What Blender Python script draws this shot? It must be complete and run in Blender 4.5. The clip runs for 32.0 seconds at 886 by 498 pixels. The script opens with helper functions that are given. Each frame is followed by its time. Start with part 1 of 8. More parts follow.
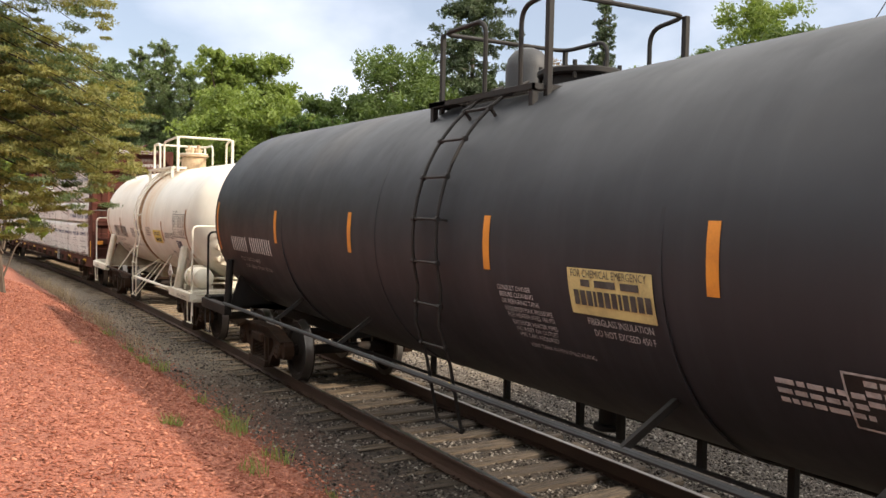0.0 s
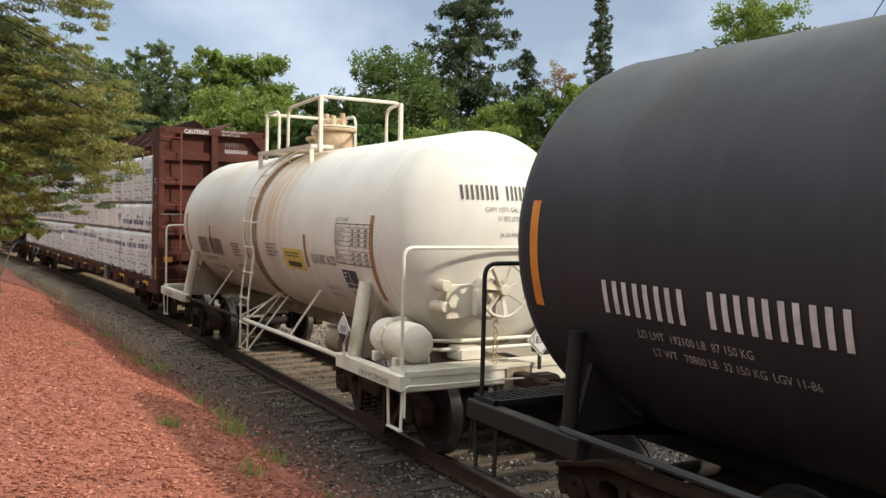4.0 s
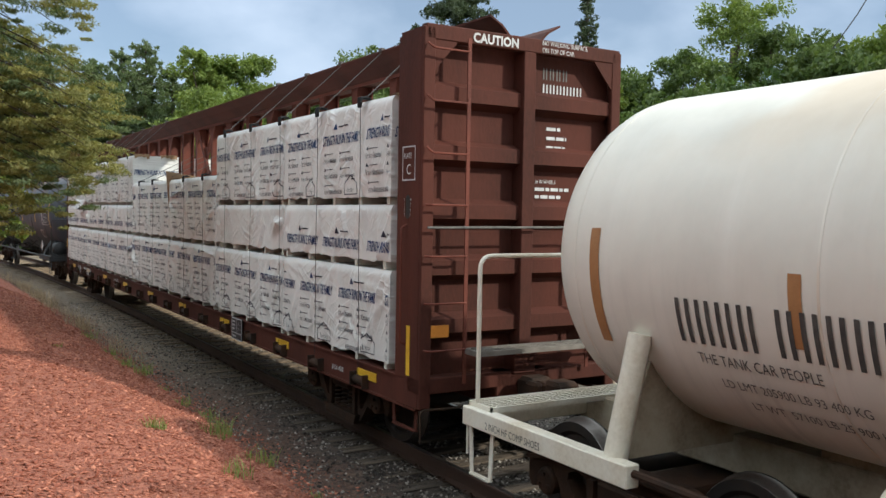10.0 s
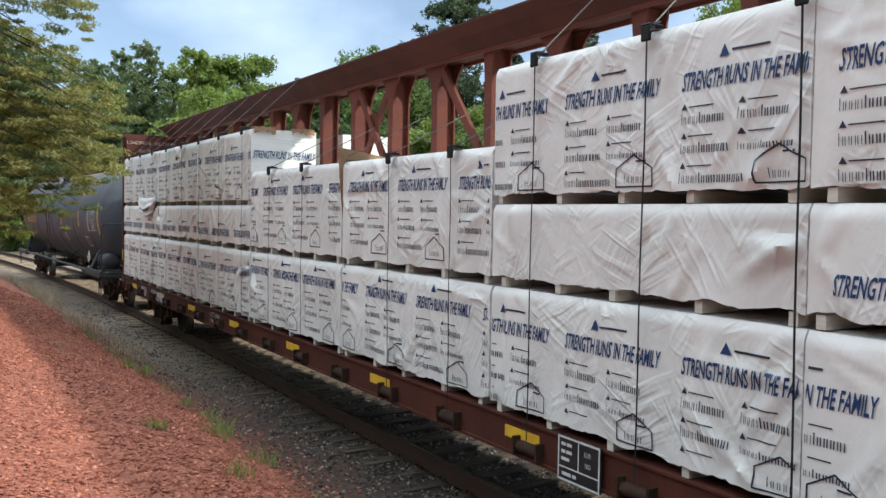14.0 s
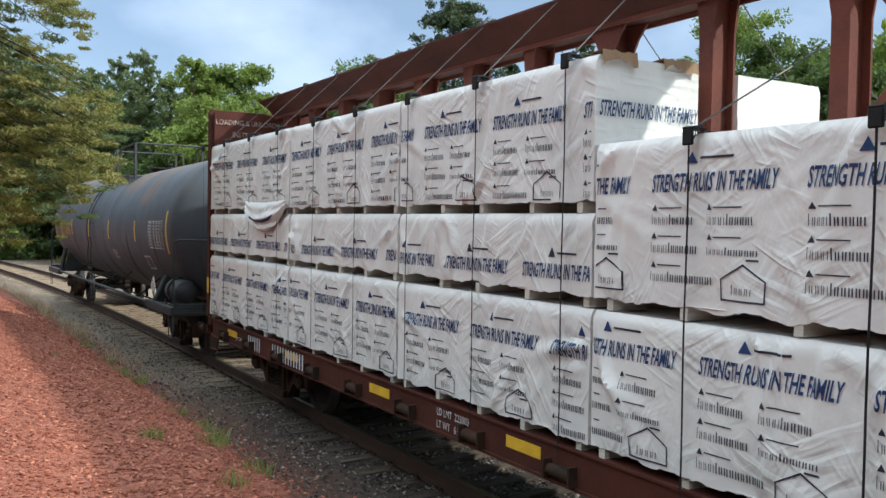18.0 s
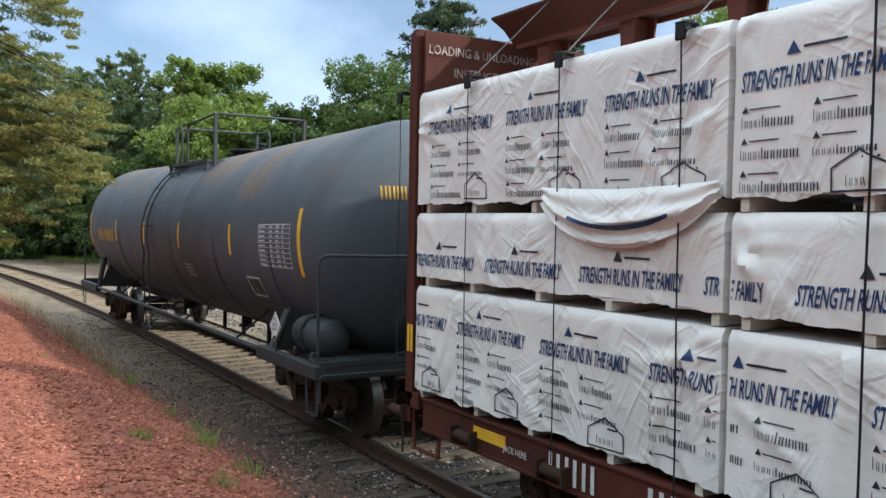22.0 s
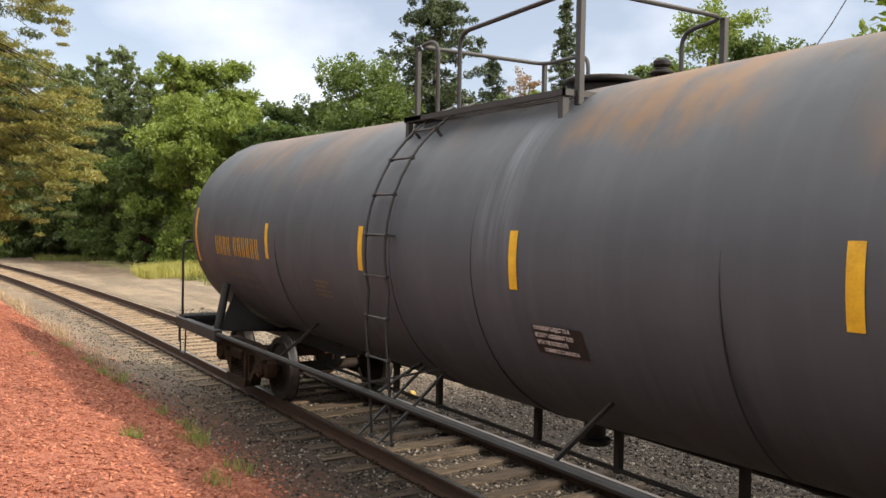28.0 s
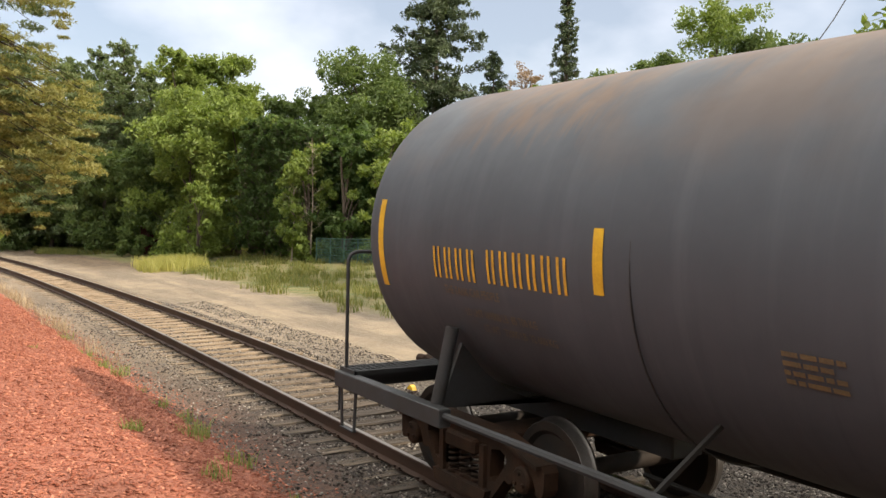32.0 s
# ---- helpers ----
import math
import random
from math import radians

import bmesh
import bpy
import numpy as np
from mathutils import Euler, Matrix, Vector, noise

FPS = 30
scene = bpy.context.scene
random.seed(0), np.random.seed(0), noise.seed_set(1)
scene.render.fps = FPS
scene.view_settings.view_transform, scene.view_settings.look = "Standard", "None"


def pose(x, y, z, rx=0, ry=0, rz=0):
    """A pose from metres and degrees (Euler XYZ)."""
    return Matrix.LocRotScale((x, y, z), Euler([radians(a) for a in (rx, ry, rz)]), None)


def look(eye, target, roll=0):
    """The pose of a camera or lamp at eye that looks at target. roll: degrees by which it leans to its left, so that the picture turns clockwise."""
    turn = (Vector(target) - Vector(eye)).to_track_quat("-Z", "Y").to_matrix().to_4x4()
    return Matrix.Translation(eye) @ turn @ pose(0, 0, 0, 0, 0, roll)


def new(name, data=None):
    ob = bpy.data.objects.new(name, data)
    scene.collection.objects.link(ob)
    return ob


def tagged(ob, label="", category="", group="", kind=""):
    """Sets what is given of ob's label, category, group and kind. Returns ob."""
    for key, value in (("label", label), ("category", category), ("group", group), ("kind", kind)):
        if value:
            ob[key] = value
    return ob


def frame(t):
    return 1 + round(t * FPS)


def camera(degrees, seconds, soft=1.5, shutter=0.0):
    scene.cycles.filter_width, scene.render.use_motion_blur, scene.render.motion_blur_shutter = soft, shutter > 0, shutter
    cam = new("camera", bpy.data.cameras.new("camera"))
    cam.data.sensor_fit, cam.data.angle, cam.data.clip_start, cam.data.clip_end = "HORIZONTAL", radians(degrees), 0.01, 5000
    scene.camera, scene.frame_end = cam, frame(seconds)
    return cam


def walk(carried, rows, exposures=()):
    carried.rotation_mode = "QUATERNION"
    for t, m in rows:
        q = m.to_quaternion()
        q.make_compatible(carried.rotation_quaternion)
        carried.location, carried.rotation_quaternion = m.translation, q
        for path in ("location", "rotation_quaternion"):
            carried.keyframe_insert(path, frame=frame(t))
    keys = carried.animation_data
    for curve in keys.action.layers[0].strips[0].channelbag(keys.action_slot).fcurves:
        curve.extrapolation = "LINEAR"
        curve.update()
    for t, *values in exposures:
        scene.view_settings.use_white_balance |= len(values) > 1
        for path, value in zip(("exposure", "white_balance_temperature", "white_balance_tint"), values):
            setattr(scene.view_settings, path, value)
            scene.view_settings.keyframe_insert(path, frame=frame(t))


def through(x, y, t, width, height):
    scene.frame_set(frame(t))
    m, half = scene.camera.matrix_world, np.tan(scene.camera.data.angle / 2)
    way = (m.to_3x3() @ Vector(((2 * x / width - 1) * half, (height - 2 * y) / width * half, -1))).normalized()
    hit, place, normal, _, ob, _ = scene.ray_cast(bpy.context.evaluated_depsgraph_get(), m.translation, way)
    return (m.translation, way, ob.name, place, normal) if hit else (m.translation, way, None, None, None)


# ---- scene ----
cam = camera(54.15, 32.0, soft=1.5)
PATH = [
    (0.0, pose(0, 0, 2.625, 87.69, -1.27, -29.49)),
    (0.5, pose(0, 0, 2.625, 87.63, -1.28, -29.53)),
    (1.0, pose(0, 0, 2.625, 87.79, -1.24, -29.61)),
    (1.5, pose(0, 0, 2.625, 87.88, -1.25, -29.64)),
    (2.0, pose(0, 0, 2.625, 87.92, -1.27, -29.61)),
    (2.5, pose(0, 0, 2.625, 87.98, -1.27, -29.57)),
    (3.0, pose(0, 0, 2.625, 87.83, -1.29, -29.55)),
    (3.5, pose(0, 0, 2.625, 87.72, -1.29, -29.60)),
    (5.5, pose(0, 0, 2.625, 87.91, -1.26, -30.25)),
    (6.0, pose(0, 0, 2.625, 87.89, -1.32, -30.45)),
    (6.5, pose(0, 0, 2.625, 87.91, -1.29, -30.32)),
    (7.0, pose(0, 0, 2.625, 87.91, -1.29, -30.26)),
    (7.5, pose(0, 0, 2.625, 87.85, -1.23, -30.25)),
    (8.0, pose(0, 0, 2.625, 87.83, -1.19, -30.15)),
    (8.5, pose(0, 0, 2.625, 87.79, -1.19, -30.17)),
    (9.0, pose(0, 0, 2.625, 87.72, -1.05, -30.26)),
    (9.5, pose(0, 0, 2.625, 87.73, -1.04, -30.39)),
    (10.0, pose(0, 0, 2.625, 87.75, -0.99, -30.55)),
    (10.5, pose(0, 0, 2.625, 87.80, -1.05, -30.68)),
    (11.0, pose(0, 0, 2.625, 87.81, -1.05, -30.67)),
    (11.5, pose(0, 0, 2.625, 87.73, -0.96, -30.62)),
    (12.0, pose(0, 0, 2.625, 87.66, -0.92, -30.62)),
    (12.5, pose(0, 0, 2.625, 87.70, -0.89, -30.61)),
    (13.0, pose(0, 0, 2.625, 87.61, -0.97, -30.54)),
    (13.5, pose(0, 0, 2.625, 87.65, -1.03, -30.52)),
    (14.0, pose(0, 0, 2.625, 87.75, -0.94, -30.48)),
    (14.5, pose(0, 0, 2.625, 87.89, -1.07, -30.38)),
    (16.5, pose(0, 0, 2.625, 88.35, -0.96, -30.67)),
    (17.0, pose(0, 0, 2.625, 88.39, -0.89, -30.92)),
    (17.5, pose(0, 0, 2.625, 88.43, -0.88, -30.89)),
    (18.0, pose(0, 0, 2.625, 88.35, -1.02, -30.71)),
    (18.5, pose(0, 0, 2.625, 88.17, -0.91, -30.63)),
    (19.0, pose(0, 0, 2.625, 88.09, -0.79, -30.70)),
    (19.5, pose(0, 0, 2.625, 88.07, -0.73, -30.82)),
    (20.0, pose(0, 0, 2.625, 88.12, -0.65, -30.95)),
    (20.5, pose(0, 0, 2.625, 88.24, -0.85, -31.08)),
    (21.0, pose(0, 0, 2.625, 88.28, -0.98, -31.32)),
    (21.5, pose(0, 0, 2.625, 88.26, -1.05, -31.31)),
    (22.0, pose(0, 0, 2.625, 88.33, -1.00, -31.37)),
    (22.5, pose(0, 0, 2.625, 88.33, -0.93, -31.55)),
    (23.0, pose(0, 0, 2.625, 88.30, -0.90, -31.59)),
    (23.5, pose(0, 0, 2.625, 88.16, -0.95, -31.60)),
    (24.0, pose(0, 0, 2.625, 88.04, -0.99, -31.64)),
    (24.5, pose(0, 0, 2.625, 87.91, -1.06, -31.67)),
    (25.0, pose(0, 0, 2.625, 87.94, -1.01, -31.70)),
    (25.5, pose(0, 0, 2.625, 88.09, -0.99, -31.70)),
    (27.5, pose(0, 0, 2.625, 88.24, -1.03, -31.83)),
    (28.0, pose(0, 0, 2.625, 88.23, -1.04, -31.92)),
    (28.5, pose(0, 0, 2.625, 88.12, -1.04, -31.99)),
    (29.0, pose(0, 0, 2.625, 88.07, -1.06, -31.99)),
    (29.5, pose(0, 0, 2.625, 88.03, -1.15, -31.97)),
    (30.0, pose(0, 0, 2.625, 87.99, -1.12, -31.94)),
    (30.5, pose(0, 0, 2.625, 88.01, -1.09, -31.99)),
    (31.0, pose(0, 0, 2.625, 88.07, -1.08, -32.00)),
    (31.5, pose(0, 0, 2.625, 88.04, -1.10, -31.95)),
    (32.0, pose(0, 0, 2.625, 87.86, -1.23, -31.87)),
]
EXPO = [(0.0, 0.20, 6550, 12), (2.0, 0.18, 6450, 12), (3.5, -0.10, 6250, 10), (5.5, -0.58, 5850, 5), (6.2, -0.52, 5800, 5), (9.0, -0.42, 5550, 4), (10.5, -0.16, 5800, 4), (12.0, 0.20, 5850, 4), (13.5, 0.02, 5550, 4), (14.5, -0.02, 5500, 4), (17.0, -0.14, 5480, 4), (19.0, -0.07, 5450, 3), (22.0, -0.09, 5400, 3), (23.5, -0.04, 5600, 4), (25.0, 0.36, 6450, 11), (28.0, 0.22, 6700, 12), (32.0, 0.22, 6750, 11)]
walk(cam, PATH, EXPO)
# metres the train has come, second by second
TRAVEL = [-0.006, 2.348, 4.655, 6.945, 9.172, 11.37, 13.537, 15.659, 17.753, 19.834, 21.887, 23.918, 25.938, 27.934, 29.901, 31.859, 33.8, 35.704, 37.61, 39.506, 41.347, 43.153, 44.924, 46.683, 48.401, 50.054, 51.691, 53.29, 54.856, 56.405, 57.956, 59.512, 61.082]

# ---- sky and sun ----
SUN_DIR = Vector((1.00, -1.15, 1.00)).normalized()
world = bpy.data.worlds.new("sky")
scene.world = world
world.use_nodes = True
wn, wl = world.node_tree.nodes, world.node_tree.links
bg = wn["Background"]
sky = wn.new("ShaderNodeTexSky")
sky.sky_type, sky.sun_disc = "NISHITA", False
sky.sun_elevation = math.asin(SUN_DIR.z)
sky.sun_rotation = math.atan2(SUN_DIR.x, SUN_DIR.y)
sky.air_density, sky.dust_density, sky.ozone_density = 1.0, 0.8, 1.5
geo = wn.new("ShaderNodeTexCoord")
mapn = wn.new("ShaderNodeMapping")
mapn.inputs["Scale"].default_value = (1.0, 1.0, 1.7)
cloud = wn.new("ShaderNodeTexNoise")
cloud.inputs["Scale"].default_value, cloud.inputs["Detail"].default_value = 2.6, 6.0
cloud.inputs["Roughness"].default_value = 0.5
ramp = wn.new("ShaderNodeMapRange")
ramp.inputs["From Min"].default_value, ramp.inputs["From Max"].default_value = 0.42, 0.62
ramp.inputs["To Min"].default_value, ramp.inputs["To Max"].default_value = 0.30, 0.88
mixc = wn.new("ShaderNodeMix")
mixc.data_type = "RGBA"
sep = wn.new("ShaderNodeSeparateXYZ")
high = wn.new("ShaderNodeMapRange")
high.interpolation_type = "SMOOTHSTEP"
high.inputs["From Min"].default_value, high.inputs["From Max"].default_value = 0.24, 0.66
veil = wn.new("ShaderNodeMath")
veil.operation, veil.use_clamp = "MULTIPLY_ADD", True
veil.inputs[1].default_value = 0.65
# thin cloud: pale near the horizon, bright and warm overhead
tone = wn.new("ShaderNodeMix")
tone.data_type = "RGBA"
tone.inputs["A"].default_value, tone.inputs["B"].default_value = (9.0, 9.5, 10.6, 1), (18.5, 18.1, 17.2, 1)
wl.new(geo.outputs["Generated"], mapn.inputs["Vector"])
wl.new(geo.outputs["Generated"], sep.inputs[0])
wl.new(sep.outputs["Z"], high.inputs["Value"])
wl.new(mapn.outputs["Vector"], cloud.inputs["Vector"])
wl.new(cloud.outputs["Fac"], ramp.inputs["Value"])
wl.new(high.outputs["Result"], veil.inputs[0])
wl.new(ramp.outputs["Result"], veil.inputs[2])
wl.new(high.outputs["Result"], tone.inputs["Factor"])
wl.new(tone.outputs["Result"], mixc.inputs["B"])
wl.new(veil.outputs[0], mixc.inputs["Factor"])
wl.new(sky.outputs["Color"], mixc.inputs["A"])
wl.new(mixc.outputs["Result"], bg.inputs["Color"])
bg.inputs["Strength"].default_value = 0.114
sun_data = bpy.data.lights.new("sun", "SUN")
sun_data.energy, sun_data.angle, sun_data.color = 5.0, radians(1.5), (1.0, 0.87, 0.70)
sun = new("sun", sun_data)
sun.matrix_world = look((40, -20, 45), Vector((40, -20, 45)) - SUN_DIR)


# ---- materials ----
def nodes_of(name):
    m = bpy.data.materials.new(name)
    m.use_nodes = True
    nt = m.node_tree
    return m, nt, nt.nodes["Principled BSDF"]


def coords(nt, kind="Object", scale=(1, 1, 1)):
    tc, mp = nt.nodes.new("ShaderNodeTexCoord"), nt.nodes.new("ShaderNodeMapping")
    mp.inputs["Scale"].default_value = scale
    nt.links.new(tc.outputs[kind], mp.inputs["Vector"])
    return mp.outputs["Vector"]


def noise_fac(nt, vec, scale, detail=4.0, rough=0.55, lo=0.35, hi=0.65):
    n, r = nt.nodes.new("ShaderNodeTexNoise"), nt.nodes.new("ShaderNodeMapRange")
    n.inputs["Scale"].default_value, n.inputs["Detail"].default_value, n.inputs["Roughness"].default_value = scale, detail, rough
    r.inputs["From Min"].default_value, r.inputs["From Max"].default_value = lo, hi
    nt.links.new(vec, n.inputs["Vector"])
    nt.links.new(n.outputs["Fac"], r.inputs["Value"])
    return r.outputs["Result"]


def blend(nt, fac, a, b, mode="MIX"):
    m = nt.nodes.new("ShaderNodeMix")
    m.data_type, m.blend_type = "RGBA", mode
    for key, v in (("Factor", fac), ("A", a), ("B", b)):
        if isinstance(v, bpy.types.NodeSocket):
            nt.links.new(v, m.inputs[key])
        elif key == "Factor":
            m.inputs[key].default_value = v
        else:
            m.inputs[key].default_value = (*v[:3], 1)
    return m.outputs["Result"]


def math_node(nt, op, a, b=0.0):
    m = nt.nodes.new("ShaderNodeMath")
    m.operation = op
    m.use_clamp = op == "MULTIPLY"
    for i, v in enumerate((a, b)):
        if isinstance(v, bpy.types.NodeSocket):
            nt.links.new(v, m.inputs[i])
        else:
            m.inputs[i].default_value = v
    return m.outputs[0]


def bump(nt, bsdf, height, strength=0.3, dist=0.01):
    b = nt.nodes.new("ShaderNodeBump")
    b.inputs["Strength"].default_value, b.inputs["Distance"].default_value = strength, dist
    nt.links.new(height, b.inputs["Height"])
    nt.links.new(b.outputs["Normal"], bsdf.inputs["Normal"])


def plain(name, color, dark=None, rough=0.6, metal=0.0, scale=3.0, fine=40.0, bumps=0.15, stretch=(1, 1, 1), amount=0.8, gloss=0.5):
    """Two scales of uneven colour and a fine relief."""
    m, nt, p = nodes_of(name)
    v = coords(nt, scale=stretch)
    dark = dark or tuple(c * 0.7 for c in color)
    big = noise_fac(nt, v, scale)
    small = noise_fac(nt, v, fine, 3.0)
    c = blend(nt, math_node(nt, "MULTIPLY", big, amount), color, dark)
    c = blend(nt, math_node(nt, "MULTIPLY", small, 0.25), c, tuple(min(1, x * 1.25) for x in color))
    nt.links.new(c, p.inputs["Base Color"])
    p.inputs["Roughness"].default_value, p.inputs["Metallic"].default_value = rough, metal
    p.inputs["Specular IOR Level"].default_value = gloss
    if bumps:
        bump(nt, p, small, bumps, 0.004)
    return m


def axis(nt, vec, which):
    s = nt.nodes.new("ShaderNodeSeparateXYZ")
    nt.links.new(vec, s.inputs[0])
    return s.outputs[which]


def span(nt, value, a, b, lo=0.0, hi=1.0):
    r = nt.nodes.new("ShaderNodeMapRange")
    for k, v in (("From Min", a), ("From Max", b), ("To Min", lo), ("To Max", hi)):
        r.inputs[k].default_value = v
    nt.links.new(value, r.inputs["Value"])
    return r.outputs["Result"]


def tank_paint(name, color, rust, top_rust, streak, rough=0.45, ladder_rust=None, scuff=None, patches=()):
    """Tank jacket paint: soft blotches, streaks that run down from the top and rust on the crown."""
    m, nt, p = nodes_of(name)
    v = coords(nt)
    vs = coords(nt, scale=(0.25, 5.0, 0.35))
    z = axis(nt, v, "Z")
    blot = noise_fac(nt, v, 1.1, 5, 0.6)
    c = blend(nt, math_node(nt, "MULTIPLY", blot, 0.45), color, tuple(x * 0.72 for x in color))
    run = noise_fac(nt, vs, 1.0, 5, 0.6, 0.50, 0.78)
    c = blend(nt, math_node(nt, "MULTIPLY", run, streak), c, tuple(min(1, x * 1.5 + 0.015) for x in color))
    crown = span(nt, z, 0.45, 1.10)
    patch = noise_fac(nt, coords(nt, scale=(0.5, 0.8, 1.2)), 0.75, 5, 0.5, 0.52, 0.66)
    c = blend(nt, math_node(nt, "MULTIPLY", math_node(nt, "MULTIPLY", crown, patch), top_rust), c, rust)
    # dark streaks that grow stronger towards the bottom
    dark_streaks = noise_fac(nt, vs, 2.3, 4, 0.6, 0.52, 0.8)
    low = span(nt, z, 0.1, -0.9)
    c = blend(nt, math_node(nt, "MULTIPLY", math_node(nt, "MULTIPLY", dark_streaks, low), 0.5), c, tuple(x * 0.45 for x in color))
    if ladder_rust:
        y = axis(nt, v, "Y")
        lo, hi, depth = ladder_rust
        near = math_node(nt, "MULTIPLY", span(nt, y, lo - 0.5, lo), span(nt, y, hi + 0.35, hi))
        runs = noise_fac(nt, coords(nt, scale=(0.3, 9.0, 0.3)), 1.0, 5, 0.6, 0.38, 0.66)
        drop = span(nt, z, -0.9, 0.9)
        c = blend(nt, math_node(nt, "MULTIPLY", math_node(nt, "MULTIPLY", near, runs), math_node(nt, "MULTIPLY", drop, depth)), c, rust)
    if ladder_rust:
        # dark drip lines between the ladder's stiles
        strip = math_node(nt, "MULTIPLY", span(nt, y, -0.22, -0.12), span(nt, y, 0.34, 0.24))
        drips = noise_fac(nt, coords(nt, scale=(0.12, 26.0, 0.12)), 1.0, 4, 0.6, 0.46, 0.60)
        c = blend(nt, math_node(nt, "MULTIPLY", math_node(nt, "MULTIPLY", strip, drips), span(nt, z, -0.75, 0.3, 0.0, 0.85)), c, (0.20, 0.12, 0.065))
    for k, (y0, y1, z0, weight) in enumerate(patches):
        # a rust stain with a ragged lower edge, crept down from the crown; the full-length one paints a sunlit crown
        ragged = math_node(nt, "MULTIPLY", math_node(nt, "SUBTRACT", noise_fac(nt, coords(nt, scale=(0.6, 3.5, 0.6)), 1.3 + 0.4 * k, 5, 0.65, 0.2, 0.8), 0.0), 0.45)
        zz = math_node(nt, "SUBTRACT", z, ragged)
        yy = axis(nt, v, "Y")
        spot_ = math_node(nt, "MULTIPLY", math_node(nt, "MULTIPLY", span(nt, yy, y0 - 0.35, y0 + 0.2), span(nt, yy, y1 + 0.35, y1 - 0.2)), span(nt, zz, z0 - 0.16, z0 + 0.06))
        mottle = noise_fac(nt, coords(nt, scale=(0.8, 1.6, 0.8)), 2.3, 5, 0.6, 0.3, 0.62)
        c = blend(nt, math_node(nt, "MULTIPLY", math_node(nt, "MULTIPLY", spot_, mottle), weight), c, rust)
    if scuff:
        # pale scrape that runs down the flank
        yy = axis(nt, v, "Y")
        band = math_node(nt, "MULTIPLY", span(nt, yy, scuff[0] - 0.1, scuff[0] + 0.1), span(nt, yy, scuff[1] + 0.1, scuff[1] - 0.1))
        wear = noise_fac(nt, coords(nt, scale=(0.3, 12.0, 0.8)), 1.0, 5, 0.65, 0.42, 0.66)
        high_up = math_node(nt, "MULTIPLY", span(nt, z, -0.2, 0.3), span(nt, z, 1.25, 1.0))
        c = blend(nt, math_node(nt, "MULTIPLY", math_node(nt, "MULTIPLY", band, wear), math_node(nt, "MULTIPLY", high_up, 0.6)), c, tuple(min(1, x * 2.3) for x in color))
    fine = noise_fac(nt, v, 60, 3)
    nt.links.new(c, p.inputs["Base Color"])
    r = span(nt, blot, 0, 1, rough - 0.03, rough + 0.08)
    nt.links.new(r, p.inputs["Roughness"])
    p.inputs["Specular IOR Level"].default_value = 0.36
    soft = noise_fac(nt, v, 2.2, 2, 0.5)
    bump(nt, p, math_node(nt, "ADD", math_node(nt, "MULTIPLY", soft, 1.0), math_node(nt, "MULTIPLY", fine, 0.003)), 0.25, 0.012)
    return m


M_BLACK = tank_paint("charcoal_paint", (0.0235, 0.0265, 0.0320), (0.06, 0.05, 0.04), 0.35, 0.35, 0.52)
# the last patch tints the whole crown tan, sunlight painted in with dust
M_GREY = tank_paint("grey_paint", (0.070, 0.081, 0.097), (0.165, 0.100, 0.058), 0.45, 0.30, 0.58, scuff=(-1.35, -0.95), patches=((-3.2, -1.8, 0.74, 1.2), (-5.1, -4.3, 0.45, 0.9), (4.2, 5.8, 0.80, 0.7), (-6.6, 6.4, 1.18, 0.55)))
M_WHITE = tank_paint("cream_paint", (0.74, 0.71, 0.63), (0.52, 0.31, 0.12), 0.40, 0.12, 0.42, (-0.95, 0.25, 1.3))
M_CREAM = plain("cream_steel", (0.72, 0.69, 0.60), (0.55, 0.47, 0.34), 0.5, 0, 2.0, 30)
M_CREAM_RUST = plain("rust_stained_cream", (0.56, 0.44, 0.29), (0.26, 0.15, 0.075), 0.6, 0, 3.0, 30)
M_DARK = plain("black_steel", (0.014, 0.0138, 0.0140), (0.022, 0.018, 0.015), 0.65, 0, 4.0, 50, gloss=0.3)
M_GREYST = plain("grey_steel", (0.034, 0.037, 0.041), (0.022, 0.021, 0.020), 0.6, 0, 3.0, 50)
M_TRUCK = plain("grimy_cast_steel", (0.022, 0.015, 0.011), (0.060, 0.029, 0.016), 0.85, 0, 4.0, 50, 0.4, gloss=0.2)
M_WHEEL = plain("wheel_steel", (0.014, 0.012, 0.011), (0.030, 0.020, 0.014), 0.75, 0, 5.0, 40, gloss=0.25)
M_TREAD = plain("polished_steel", (0.20, 0.19, 0.18), (0.12, 0.105, 0.095), 0.45, 1.0, 5.0, 60, 0.05)
M_BROWN = plain("oxide_red_paint", (0.084, 0.026, 0.017), (0.038, 0.014, 0.010), 0.75, 0, 1.3, 35, 0.2, (1, 1, 0.4), gloss=0.2)
# lighter copy of the oxide red; paints sunlight onto spine posts and braces
M_BROWN2 = plain("lighter_oxide_paint", (0.150, 0.042, 0.026), (0.075, 0.022, 0.015), 0.7, 0, 2.0, 35, 0.2, gloss=0.3)
M_WORNST = plain("worn_grating_steel", (0.24, 0.22, 0.195), (0.13, 0.115, 0.10), 0.6, 0.3, 6, 60)
M_ORANGE = plain("orange_reflector", (0.62, 0.25, 0.035), (0.45, 0.17, 0.03), 0.4, 0, 6, 60)
M_TAN = plain("faded_reflector", (0.36, 0.18, 0.07), (0.28, 0.13, 0.05), 0.5, 0, 6, 60)
M_YELLOW = plain("yellow_reflector", (0.72, 0.45, 0.03), (0.5, 0.27, 0.02), 0.4, 0, 6, 60)
M_LABELY = plain("yellow_label", (0.70, 0.55, 0.10), (0.45, 0.36, 0.12), 0.5, 0, 4, 50)
M_LABELP = plain("pale_yellow_label", (0.58, 0.50, 0.22), (0.35, 0.29, 0.14), 0.5, 0, 5, 50)
